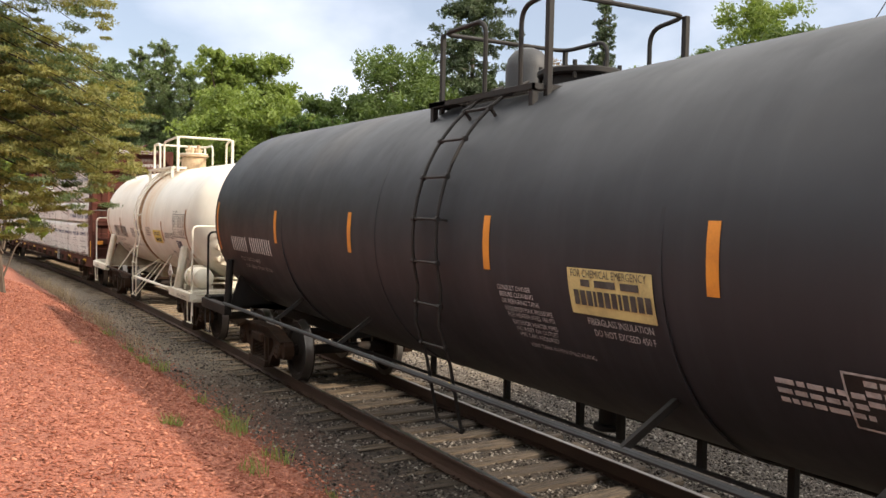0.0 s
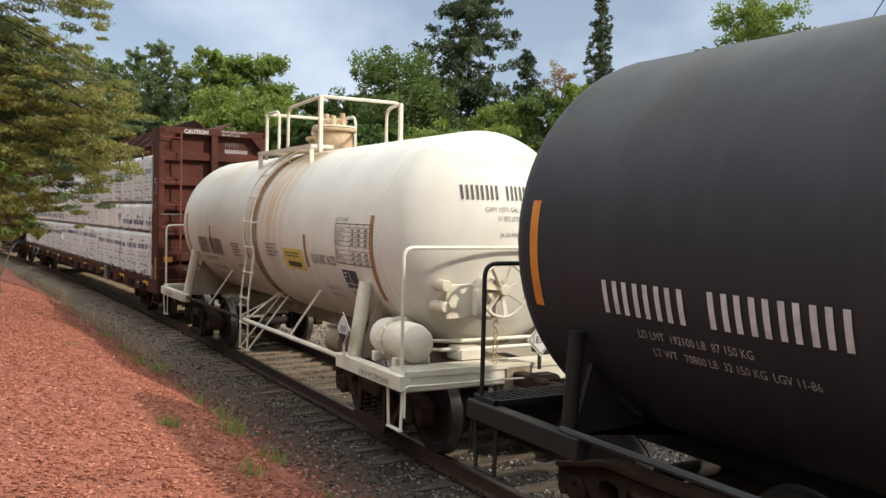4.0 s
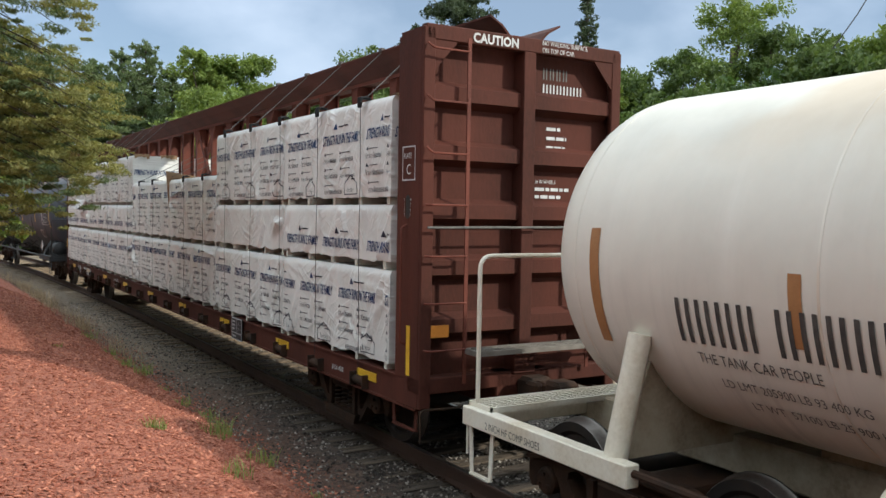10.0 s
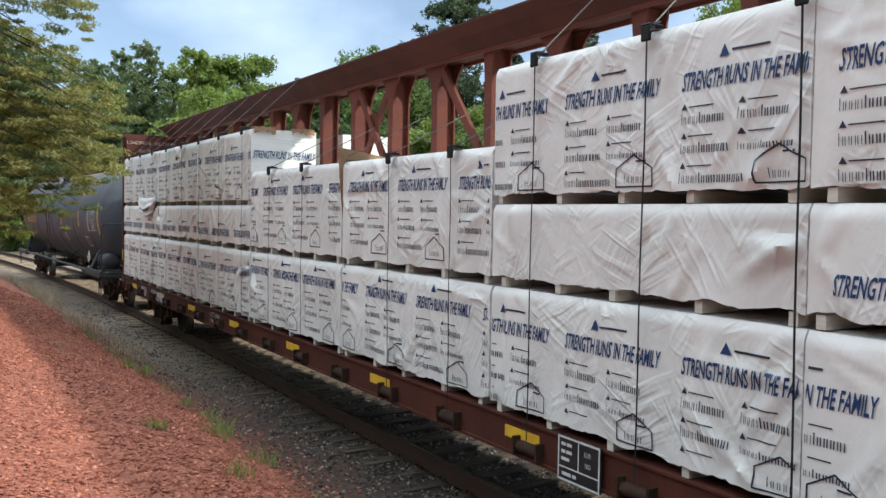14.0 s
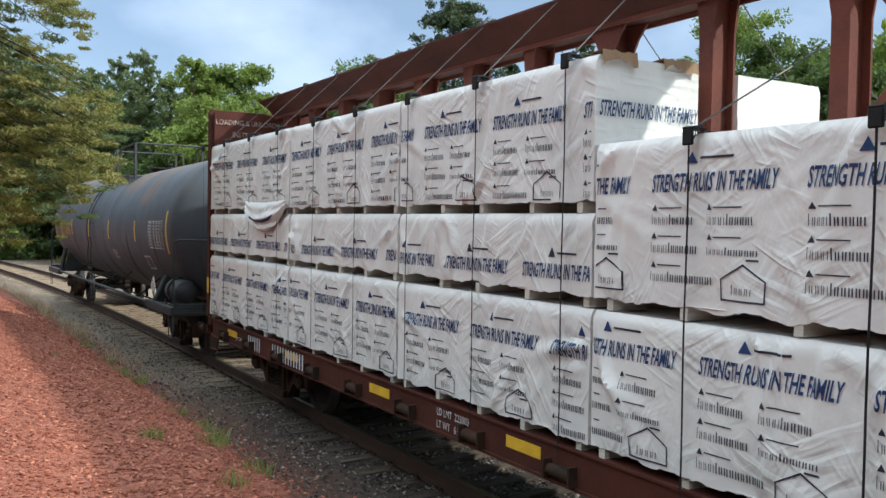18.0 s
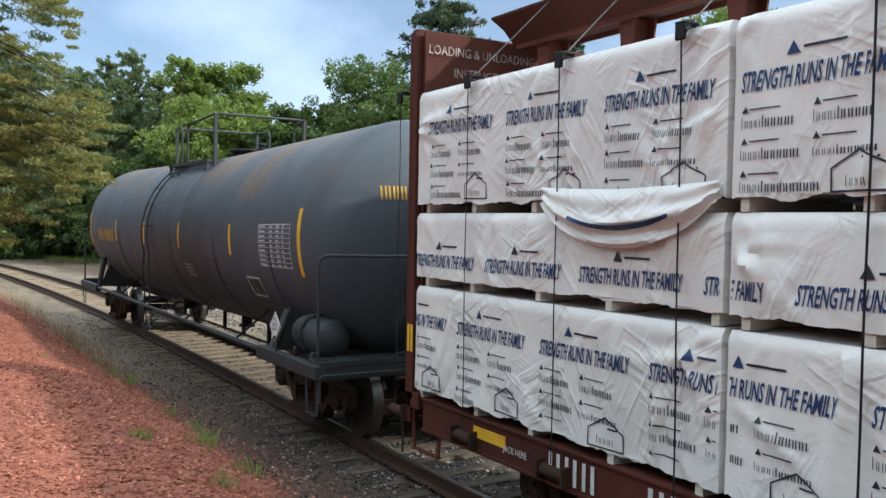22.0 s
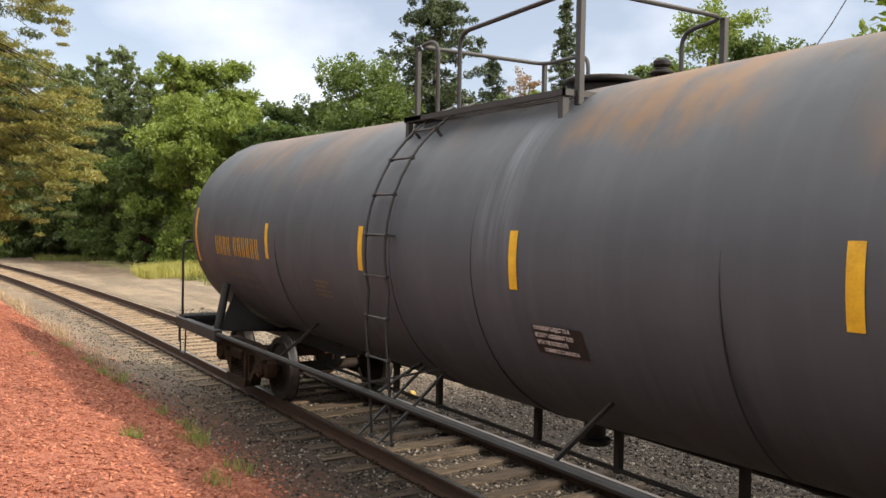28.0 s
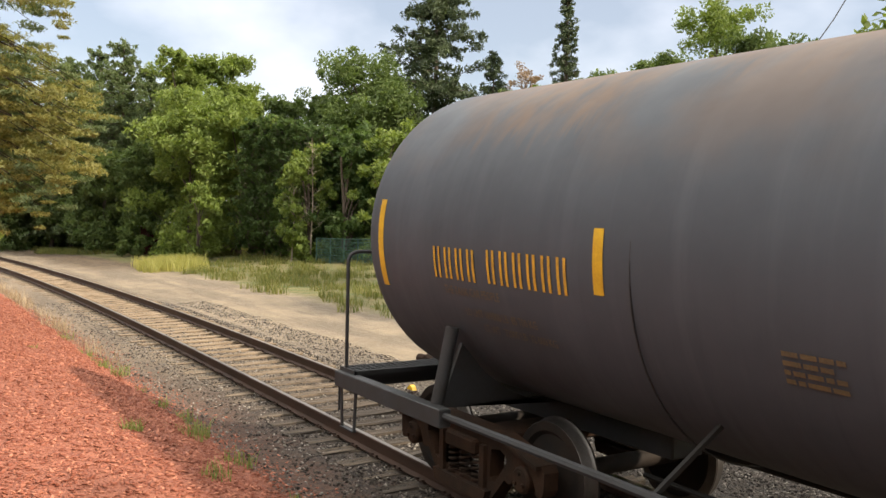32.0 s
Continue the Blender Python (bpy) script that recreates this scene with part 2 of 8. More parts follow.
M_INKW = plain("white_lettering", (0.62, 0.62, 0.62), (0.40, 0.40, 0.40), 0.6, 0, 9, 60)
M_INKG = plain("worn_white_lettering", (0.46, 0.46, 0.46), (0.17, 0.17, 0.17), 0.6, 0, 9, 60)
M_INKR = plain("scuffed_lettering", (0.40, 0.36, 0.34), (0.13, 0.045, 0.03), 0.6, 0, 11, 30, amount=1.0)
M_INKY = plain("yellow_lettering", (0.66, 0.37, 0.03), (0.36, 0.20, 0.03), 0.6, 0, 9, 60)
M_INKO = plain("worn_yellow_lettering", (0.15, 0.11, 0.055), (0.10, 0.08, 0.055), 0.6, 0, 9, 60)
M_INKK = plain("black_lettering", (0.035, 0.035, 0.035), (0.10, 0.10, 0.09), 0.6, 0, 9, 60)
M_INKS = plain("faded_black_lettering", (0.085, 0.082, 0.078), (0.21, 0.20, 0.18), 0.6, 0, 9, 60)
M_INKP = plain("pale_grey_print", (0.21, 0.20, 0.18), (0.36, 0.34, 0.30), 0.6, 0, 9, 60)
M_INKB = plain("blue_print", (0.008, 0.034, 0.115), (0.014, 0.05, 0.16), 0.5, 0, 9, 60)
M_INKN = plain("navy_print", (0.012, 0.017, 0.035), (0.03, 0.03, 0.05), 0.5, 0, 9, 60)
M_SIGNK = plain("black_panel", (0.015, 0.015, 0.016), (0.03, 0.03, 0.03), 0.45, 0, 5, 50)
M_SIGNB = plain("navy_panel", (0.03, 0.045, 0.085), (0.05, 0.06, 0.09), 0.45, 0, 5, 50)
M_SIGNW = plain("white_sign", (0.72, 0.72, 0.70), (0.55, 0.54, 0.5), 0.45, 0, 5, 50)
M_STRAP = plain("black_strap", (0.012, 0.012, 0.013), (0.02, 0.02, 0.02), 0.6, 0, 5, 50, gloss=0.2)
M_CABLE = plain("steel_cable", (0.09, 0.08, 0.075), (0.05, 0.045, 0.04), 0.5, 0.3, 8, 60)
# dirty, stained cream under the tank, painted darker still for the shade there
M_CREAM_DIRT_SHADE = plain("grimy_shaded_cream_steel", (0.36, 0.31, 0.23), (0.14, 0.095, 0.055), 0.75, 0, 2.6, 30, 0.3, gloss=0.25)
M_RUSTLINE = plain("rust_streak", (0.20, 0.115, 0.055), (0.34, 0.22, 0.11), 0.85, 0, 3.0, 30, 0.3, gloss=0.2)
M_PANEL = plain("gypsum_panel_edge", (0.60, 0.58, 0.50), (0.48, 0.46, 0.40), 0.8, 0, 2, 30, 0.2, (1, 1, 30))


def wrap_material():
    m, nt, p = nodes_of("white_plastic_wrap")
    v = coords(nt)
    big = noise_fac(nt, v, 1.2, 4)
    c = blend(nt, big, (0.79, 0.785, 0.755), (0.68, 0.68, 0.655))
    dirt = noise_fac(nt, v, 5, 6, 0.65, 0.62, 0.85)
    c = blend(nt, math_node(nt, "MULTIPLY", dirt, 0.4), c, (0.48, 0.45, 0.39))
    nt.links.new(c, p.inputs["Base Color"])
    p.inputs["Roughness"].default_value = 0.36
    # sharp pulled creases in four slants, each in patches, over soft lumps
    total = math_node(nt, "MULTIPLY", noise_fac(nt, coords(nt, scale=(1, 1.4, 0.8)), 7, 3, 0.55), 0.30)
    for k, turn in enumerate((28, -34, 62, -66)):
        tc, mp = nt.nodes.new("ShaderNodeTexCoord"), nt.nodes.new("ShaderNodeMapping")
        mp.vector_type = "TEXTURE"
        mp.inputs["Rotation"].default_value = (radians(turn), 0, 0)
        mp.inputs["Location"].default_value = (0, 3.7 * k, 1.3 * k)
        mp.inputs["Scale"].default_value = (1.0, 0.16, 1.2)
        nt.links.new(tc.outputs["Object"], mp.inputs["Vector"])
        n = nt.nodes.new("ShaderNodeTexNoise")
        n.inputs["Scale"].default_value, n.inputs["Detail"].default_value = 1.0, 2.0
        nt.links.new(mp.outputs["Vector"], n.inputs["Vector"])
        ridge = span(nt, math_node(nt, "ABSOLUTE", math_node(nt, "SUBTRACT", n.outputs["Fac"], 0.5)), 0.075, 0.0)
        where = noise_fac(nt, coords(nt, scale=(1, 1, 1)), 1.1 + 0.37 * k, 2, 0.5, 0.52, 0.68)
        total = math_node(nt, "ADD", total, math_node(nt, "MULTIPLY", ridge, where))
    bump(nt, p, total, 0.45, 0.018)
    return m


M_WRAP = wrap_material()


# ---- mesh tools ----
class Shape:
    """A growing list of vertices and faces for one mesh."""

    def __init__(self):
        self.v, self.f, self.smooth = [], [], False

    def add(self, verts, faces):
        n = len(self.v)
        self.v += [tuple(p) for p in verts]
        self.f += [[n + i for i in q] for q in faces]
        return self

    def box(self, x0, x1, y0, y1, z0, z1, bev=0.0):
        if bev <= 0:
            vs = [(x, y, z) for x in (x0, x1) for y in (y0, y1) for z in (z0, z1)]
            return self.add(vs, [(0, 1, 3, 2), (4, 6, 7, 5), (0, 4, 5, 1), (2, 3, 7, 6), (0, 2, 6, 4), (1, 5, 7, 3)])
        b = min(bev, (x1 - x0) * 0.45, (y1 - y0) * 0.45, (z1 - z0) * 0.45)
        bm = bmesh.new()
        bmesh.ops.create_cube(bm, size=1.0)
        for q in bm.verts:
            q.co = Vector(((x0 + x1) / 2 + q.co.x * (x1 - x0), (y0 + y1) / 2 + q.co.y * (y1 - y0), (z0 + z1) / 2 + q.co.z * (z1 - z0)))
        bmesh.ops.bevel(bm, geom=bm.edges[:], offset=b, segments=1, affect="EDGES")
        return self.take(bm)

    def take(self, bm, m=None):
        bm.verts.index_update()
        vs = [(m @ q.co if m else q.co.copy()) for q in bm.verts]
        fs = [[q.index for q in f.verts] for f in bm.faces]
        bm.free()
        return self.add(vs, fs)

    def beam(self, a, b, w, t):
        """A square bar from a to b, w wide and t deep."""
        a, b = Vector(a), Vector(b)
        d = (b - a).normalized()
        u = d.cross(Vector((0, 0, 1)) if abs(d.z) < 0.95 else Vector((0, 1, 0))).normalized()
        n = u.cross(d)
        vs = [p + u * sx * w / 2 + n * sy * t / 2 for p in (a, b) for sx, sy in ((-1, -1), (1, -1), (1, 1), (-1, 1))]
        return self.add(vs, [(0, 1, 2, 3), (7, 6, 5, 4), (0, 4, 5, 1), (1, 5, 6, 2), (2, 6, 7, 3), (3, 7, 4, 0)])

    def pipe(self, pts, r, n=8, closed=False):
        """A round bar along a line of points."""
        pts = [Vector(p) for p in pts]
        rings, u = [], None
        for i, p in enumerate(pts):
            a = pts[i - 1] if i else (pts[-1] if closed else p)
            b = pts[i + 1] if i + 1 < len(pts) else (pts[0] if closed else p)
            d = (b - a).normalized()
            if u is None:
                u = d.orthogonal().normalized()
            u = (u - d * u.dot(d)).normalized()
            w = d.cross(u)
            rings.append([p + (u * math.cos(k * math.tau / n) + w * math.sin(k * math.tau / n)) * r for k in range(n)])
        vs = [q for ring in rings for q in ring]
        fs = []
        for i in range(len(rings) - (0 if closed else 1)):
            j = (i + 1) % len(rings)
            fs += [(i * n + k, i * n + (k + 1) % n, j * n + (k + 1) % n, j * n + k) for k in range(n)]
        if not closed:
            fs += [tuple(range(n))[::-1], tuple((len(rings) - 1) * n + k for k in range(n))]
        return self.add(vs, fs)

    def lathe(self, profile, n=32, m=None):
        """(radius, along) pairs turned round the y axis."""
        vs, fs = [], []
        for r, y in profile:
            for k in range(n):
                a = k * math.tau / n
                p = Vector((r * math.cos(a), y, r * math.sin(a)))
                vs.append(m @ p if m else p)
        for i in range(len(profile) - 1):
            fs += [(i * n + k, (i + 1) * n + k, (i + 1) * n + (k + 1) % n, i * n + (k + 1) % n) for k in range(n)]
        fs += [tuple(range(n)), tuple((len(profile) - 1) * n + k for k in range(n))[::-1]]
        return self.add(vs, fs)

    def rod(self, a, b, r, n=12, bev=0.0):
        """A round drum from a to b, with its rims eased by bev."""
        a, b = Vector(a), Vector(b)
        d = b - a
        m = Matrix.Translation(a) @ d.to_track_quat("Y", "Z").to_matrix().to_4x4()
        e = d.length
        prof = [(r, 0), (r, e)] if bev <= 0 else [(r - bev, 0), (r, bev), (r, e - bev), (r - bev, e)]
        return self.lathe(prof, n, m)

    def slab(self, outline, x0, x1):
        """An outline of (y, z) points with a thickness in x."""
        n = len(outline)
        vs = [(x, y, z) for x in (x0, x1) for y, z in outline]
        fs = [tuple(range(n)), tuple(range(2 * n - 1, n - 1, -1))]
        fs += [(k, n + k, n + (k + 1) % n, (k + 1) % n) for k in range(n)]
        return self.add(vs, fs)

    def mesh(self, name, mat):
        me = bpy.data.meshes.new(name)
        me.from_pydata(self.v, [], self.f)
        bm = bmesh.new()
        bm.from_mesh(me)
        bmesh.ops.recalc_face_normals(bm, faces=bm.faces)
        bm.to_mesh(me)
        bm.free()
        if mat:
            me.materials.append(mat)
        if self.smooth:
            me.shade_smooth()
            me.set_sharp_from_angle(angle=radians(40))
        return me


def part(name, shape, mat, parent, label=""):
    """One mesh under a thing or under a part."""
    ob = new(name, shape if isinstance(shape, bpy.types.Mesh) else shape.mesh(name, mat))
    ob.parent = parent
    if label:
        ob["label"] = label
    if name in ("printed_mark", "small_print", "figures"):
        ob["kind"] = "stuff"
    return ob


def thing(name, label, category, group="", kind=""):
    return tagged(new(name), label, category, group, kind)


def smooth(s):
    s.smooth = True
    return s


def arc(c, r, a0, a1, n, flat="xz"):
    """Points on an arc, in degrees, in a plane."""
    out = []
    for i in range(n + 1):
        a = radians(a0 + (a1 - a0) * i / n)
        p = [c[0], c[1], c[2]]
        p["xyz".index(flat[0])] += r * math.cos(a)
        p["xyz".index(flat[1])] += r * math.sin(a)
        out.append(tuple(p))
    return out


def bent(pts, r=0.08, n=4):
    """The line of points with its corners rounded."""
    pts = [Vector(p) for p in pts]
    out = [pts[0]]
    for a, b, c in zip(pts, pts[1:], pts[2:]):
        e = min(r, (a - b).length * 0.45, (c - b).length * 0.45)
        p, q = b + (a - b).normalized() * e, b + (c - b).normalized() * e
        for i in range(n + 1):
            t = i / n
            out.append(p * (1 - t) ** 2 + b * 2 * t * (1 - t) + q * t ** 2)
    return out + [pts[-1]]


# ---- lettering ----
def text_faces(words, size, stretch=1.0, step=0.05, bold=0.0):
    """Flat faces of a word in (across, up), cut into low strips so that it can lie on a curve."""
    cu = bpy.data.curves.new("words", "FONT")
    cu.body, cu.size, cu.resolution_u, cu.offset = words, size, 2, bold
    ob = bpy.data.objects.new("words", cu)
    scene.collection.objects.link(ob)
    dg = bpy.context.evaluated_depsgraph_get()
    me = bpy.data.meshes.new_from_object(ob.evaluated_get(dg))
    bm = bmesh.new()
    bm.from_mesh(me)
    z = min((q.co.y for q in bm.verts), default=0)
    top = max((q.co.y for q in bm.verts), default=0)
    if step:
        z += step
        while z < top:
            bmesh.ops.bisect_plane(bm, geom=bm.verts[:] + bm.edges[:] + bm.faces[:], plane_co=(0, z, 0), plane_no=(0, 1, 0))
            z += step
    bm.verts.index_update()
    vs = [(q.co.x * stretch, q.co.y) for q in bm.verts]
    fs = [[q.index for q in f.verts] for f in bm.faces]
    bm.free()
    bpy.data.objects.remove(ob)
    bpy.data.curves.remove(cu)
    bpy.data.meshes.remove(me)
    return vs, fs


def bars(widths, height, gap):
    """Plain upright bars in a row, as faces in (across, up)."""
    vs, fs, x = [], [], 0.0
    for w in widths:
        n = len(vs)
        if w > 0:
            rows = max(1, int(height / 0.06))
            for i in range(rows + 1):
                vs += [(x, height * i / rows), (x + w, height * i / rows)]
            fs += [(n + 2 * i, n + 2 * i + 1, n + 2 * i + 3, n + 2 * i + 2) for i in range(rows)]
        x += abs(w) + gap
    return vs, fs


def strokes(widths, height, gap):
    """One character a place, each drawn as two plain upright bars."""
    vs, fs, x = [], [], 0.0

    def bar(x0, x1, z0, z1):
        n, k = len(vs), max(1, int((z1 - z0) / 0.06))
        vs.extend((q, z0 + (z1 - z0) * i / k) for i in range(k + 1) for q in (x0, x1))
        fs.extend((n + 2 * i, n + 2 * i + 1, n + 2 * i + 3, n + 2 * i + 2) for i in range(k))

    for w in widths:
        if w > 0:
            t = w * 0.30
            bar(x, x + t, 0, height)
            bar(x + w - t, x + w, 0, height)
        x += abs(w) + gap
    return vs, fs


def script(n, w, high, gap, thick, seed):
    """Small writing as plain uprights, two a character, the first one taller."""
    vs, fs, x = [], [], 0.0
    for i in range(n):
        for dx in (0.0, w - thick):
            h = high * (1.4 if i == 0 and dx == 0 else 1.0)
            k = len(vs)
            vs += [(x + dx, 0), (x + dx + thick, 0), (x + dx + thick, h), (x + dx, h)]
            fs.append((k, k + 1, k + 2, k + 3))
        x += w + gap
    return vs, fs


def lines(rows, width, height, pitch, rng, ragged=0.3):
    """Rows of plain bars for small writing."""
    vs, fs = [], []
    for i in range(rows):
        x, end = 0.0, width * (1 - rng.random() * ragged)
        while x < end:
            w = min(end - x, rng.uniform(0.04, 0.13) * max(1, width))
            n = len(vs)
            z = -i * pitch
            vs += [(x, z), (x + w, z), (x + w, z + height), (x, z + height)]
            fs.append((n, n + 1, n + 2, n + 3))
            x += w + height * 0.5
    return vs, fs


def rect(w, h):
    n = max(1, int(h / 0.06))
    vs = [(x, h * i / n) for i in range(n + 1) for x in (0, w)]
    return vs, [(2 * i, 2 * i + 1, 2 * i + 3, 2 * i + 2) for i in range(n)]


def frame_faces(w, h, t):
    vs, fs = [], []
    for x0, x1, z0, z1 in ((0, w, 0, t), (0, w, h - t, h), (0, t, t, h - t), (w - t, w, t, h - t)):
        n, k = len(vs), max(1, int((z1 - z0) / 0.06))
        vs += [(x, z0 + (z1 - z0) * i / k) for i in range(k + 1) for x in (x0, x1)]
        fs += [(n + 2 * i, n + 2 * i + 1, n + 2 * i + 3, n + 2 * i + 2) for i in range(k)]
    return vs, fs


def axis_height(zc, y):
    """Height of a tank's axis: level, or (height, lowest place, slope) where both halves drop to the middle."""
    return zc[0] + zc[2] * abs(y - zc[1]) if isinstance(zc, tuple) else zc


def on_tank(flat, y, z, radius, zc, lift=0.006):
    """Lay flat faces on the near flank of a tank: across runs towards -y, up runs round the shell. Returns a Shape."""
    s = Shape()
    vs = []
    mid = axis_height(zc, y)
    a0 = math.asin(max(-1, min(1, (z - mid) / radius)))
    for u, w in flat[0]:
        a = a0 + w / radius
        vs.append((-(radius + lift) * math.cos(a), y - u, axis_height(zc, y - u) + (radius + lift) * math.sin(a)))
    return s.add(vs, flat[1])


def on_side(flat, x, y, z):
    """Lay flat faces upright on a face that looks to -x."""
    return Shape().add([(x, y - u, z + w) for u, w in flat[0]], flat[1])


def on_end(flat, x, y, z):
    """Lay flat faces upright on a face that looks to -y."""
    return Shape().add([(x + u, y, z + w) for u, w in flat[0]], flat[1])


# ---- the line ----
XT = 5.46          # middle of the track
BEND, KAPPA = 14.8, 0.00140


def track_x(y):
    return XT - (KAPPA * (y - BEND) ** 2 if y > BEND else 0.0)


def lerp_table(x, table):
    for (a, p), (b, q) in zip(table, table[1:]):
        if x <= b:
            t = max(0.0, min(1.0, (x - a) / (b - a)))
            return p + (q - p) * t
    return table[-1][1]


CROSS = ((-60, 1.3), (-12, 1.15), (-2, 1.0), (0.6, 0.90), (1.2, 0.83), (1.7, 0.70), (2.1, 0.53), (2.42, 0.37), (2.54, 0.24), (2.85, 0.09), (3.2, -0.09), (3.6, -0.21), (3.95, -0.212), (6.95, -0.212),
         (7.5, -0.33), (9.0, -0.30), (13.0, -0.25), (20, 0.1), (40, 0.8), (120, 2.0), (400, 5.0))
# the brow of the bank draws back from the rails along the line
BROW = ((5.0, 0.10), (9.0, 0.14), (11.0, 0.12), (13.0, 0.0), (18.0, -0.12), (30.0, -0.15))


def ground_z(x, y):
    u = x - track_x(y) + XT
    brow = lerp_table(y, BROW) * max(0.0, min(1.0, (u - 0.4) / 1.4, (3.7 - u) / 0.9))
    z = lerp_table(u - brow, CROSS)
    away = min(1.0, max(0.0, abs(u - 5.46) - 1.6) / 1.5)
    z += away * (0.05 * noise.noise((x * 0.6, y * 0.35, 0.0)) + 0.025 * noise.noise((x * 2.3, y * 2.0, 5.0)))
    if u < 2.9:
        z += 0.05 * noise.noise((x * 0.9, y * 0.25, 9.0))
        # a crumbling lip where the chips break away
        lip = max(0.0, 1 - abs(u - brow - 2.45) / 0.28)
        z += lip * (0.10 * noise.noise((x * 1.5, y * 1.1, 3.0)) + 0.05 * noise.noise((x * 5.0, y * 4.0, 6.0)))
    return z


def ground_material():
    m, nt, p = nodes_of("ground_mix")
    tc = nt.nodes.new("ShaderNodeTexCoord")
    vec = tc.outputs["Object"]
    att = nt.nodes.new("ShaderNodeAttribute")
    att.attribute_name = "across"
    u = att.outputs["Fac"]
    wob = math_node(nt, "SUBTRACT", noise_fac(nt, vec, 1.3, 5, 0.6, 0.2, 0.8), 0.5)
    wob2 = math_node(nt, "SUBTRACT", noise_fac(nt, vec, 9.0, 4, 0.6, 0.2, 0.8), 0.5)
    n = nt.nodes.new("ShaderNodeMath")
    n.operation = "MULTIPLY_ADD"
    nt.links.new(wob, n.inputs[0])
    n.inputs[1].default_value = 0.9
    nt.links.new(u, n.inputs[2])
    n2 = nt.nodes.new("ShaderNodeMath")
    n2.operation = "MULTIPLY_ADD"
    nt.links.new(wob2, n2.inputs[0])
    n2.inputs[1].default_value = 0.6
    nt.links.new(n.outputs[0], n2.inputs[2])
    uu = n2.outputs[0]
    # chips of red stone
    v1 = nt.nodes.new("ShaderNodeTexVoronoi")
    v1.inputs["Scale"].default_value, v1.inputs["Randomness"].default_value = 32.0, 1.0
    nt.links.new(vec, v1.inputs["Vector"])
    chip = axis(nt, v1.outputs["Color"], "X")
    red = blend(nt, chip, (0.245, 0.071, 0.039), (0.41, 0.150, 0.088))
    red = blend(nt, math_node(nt, "MULTIPLY", noise_fac(nt, vec, 0.9, 5), 0.55), red, (0.21, 0.076, 0.047))
    # grey ballast
    v2 = nt.nodes.new("ShaderNodeTexVoronoi")
    v2.inputs["Scale"].default_value = 22.0
    nt.links.new(vec, v2.inputs["Vector"])
    st = axis(nt, v2.outputs["Color"], "Y")
    grey = blend(nt, st, (0.016, 0.011, 0.009), (0.090, 0.066, 0.050))
    grey = blend(nt, math_node(nt, "MULTIPLY", noise_fac(nt, vec, 1.6, 5), 0.6), grey, (0.034, 0.025, 0.020))
    soil = blend(nt, noise_fac(nt, vec, 14, 5), (0.040, 0.023, 0.016), (0.125, 0.066, 0.043))
    sand = blend(nt, noise_fac(nt, vec, 0.7, 6), (0.31, 0.24, 0.16), (0.20, 0.155, 0.105))
    # dark wheel ruts, strengthened to paint in tree shade on the sand
    ruts_shade = noise_fac(nt, coords(nt, scale=(1.1, 0.20, 1.0)), 0.8, 6, 0.68, 0.44, 0.60)
    sand = blend(nt, math_node(nt, "MULTIPLY", ruts_shade, 0.82), sand, (0.115, 0.088, 0.062))
    sand = blend(nt, math_node(nt, "MULTIPLY", noise_fac(nt, vec, 7.0, 5, 0.65, 0.5, 0.75), 0.4), sand, (0.17, 0.135, 0.095))
    sand = blend(nt, math_node(nt, "MULTIPLY", st, 0.35), sand, (0.36, 0.31, 0.24))
    turf = blend(nt, noise_fac(nt, vec, 1.2, 6), (0.10, 0.12, 0.035), (0.21, 0.17, 0.075))
    c = blend(nt, math_node(nt, "MULTIPLY", span(nt, uu, 2.40, 2.75), 0.82), red, soil)
    c = blend(nt, span(nt, uu, 3.0, 3.6), c, soil)
    c = blend(nt, span(nt, uu, 3.6, 4.25), c, grey)
    bed = blend(nt, st, (0.022, 0.017, 0.013), (0.085, 0.068, 0.052))
    c = blend(nt, math_node(nt, "MULTIPLY", span(nt, uu, 4.4, 4.9), 0.7), c, bed)
    # sand colour over the stones farther along, which also paints in sunlight there
    sunlit_sand = math_node(nt, "MULTIPLY", span(nt, axis(nt, vec, "Y"), 11.5, 17.0), span(nt, uu, 2.9, 3.4))
    c = blend(nt, math_node(nt, "MULTIPLY", sunlit_sand, 0.75), c, sand)
    # the stone shoulder is wider at this end of the line
    wide = span(nt, axis(nt, vec, "Y"), 9.0, 19.0, 1.9, 0.0)
    c = blend(nt, span(nt, math_node(nt, "SUBTRACT", uu, wide), 7.2, 7.9), c, sand)
    litter = blend(nt, noise_fac(nt, vec, 3.0, 5), (0.055, 0.040, 0.026), (0.15, 0.105, 0.065))
    c = blend(nt, math_node(nt, "MULTIPLY", span(nt, axis(nt, vec, "Y"), 41.0, 47.0), span(nt, uu, 8.0, 9.5)), c, litter)
    c = blend(nt, span(nt, uu, 11.6, 12.6), c, turf)
    nt.links.new(c, p.inputs["Base Color"])
    p.inputs["Roughness"].default_value = 0.92
    h = math_node(nt, "ADD", math_node(nt, "MULTIPLY", v1.outputs["Distance"], 1.0), noise_fac(nt, vec, 55, 3))
    bump(nt, p, h, 0.7, 0.02)
    return m


def grid_mesh(name, xs, ys, mat):
    vs = [(x, y, ground_z(x, y)) for y in ys for x in xs]
    k = len(xs)
    fs = [(j * k + i, j * k + i + 1, (j + 1) * k + i + 1, (j + 1) * k + i) for j in range(len(ys) - 1) for i in range(k - 1)]
    me = bpy.data.meshes.new(name)
    me.from_pydata(vs, [], fs)
    a = me.attributes.new("across", "FLOAT", "POINT")
    for i, q in enumerate(vs):
        a.data[i].value = q[0] - track_x(q[1]) + XT
    me.materials.append(mat)
    me.shade_smooth()
    return me


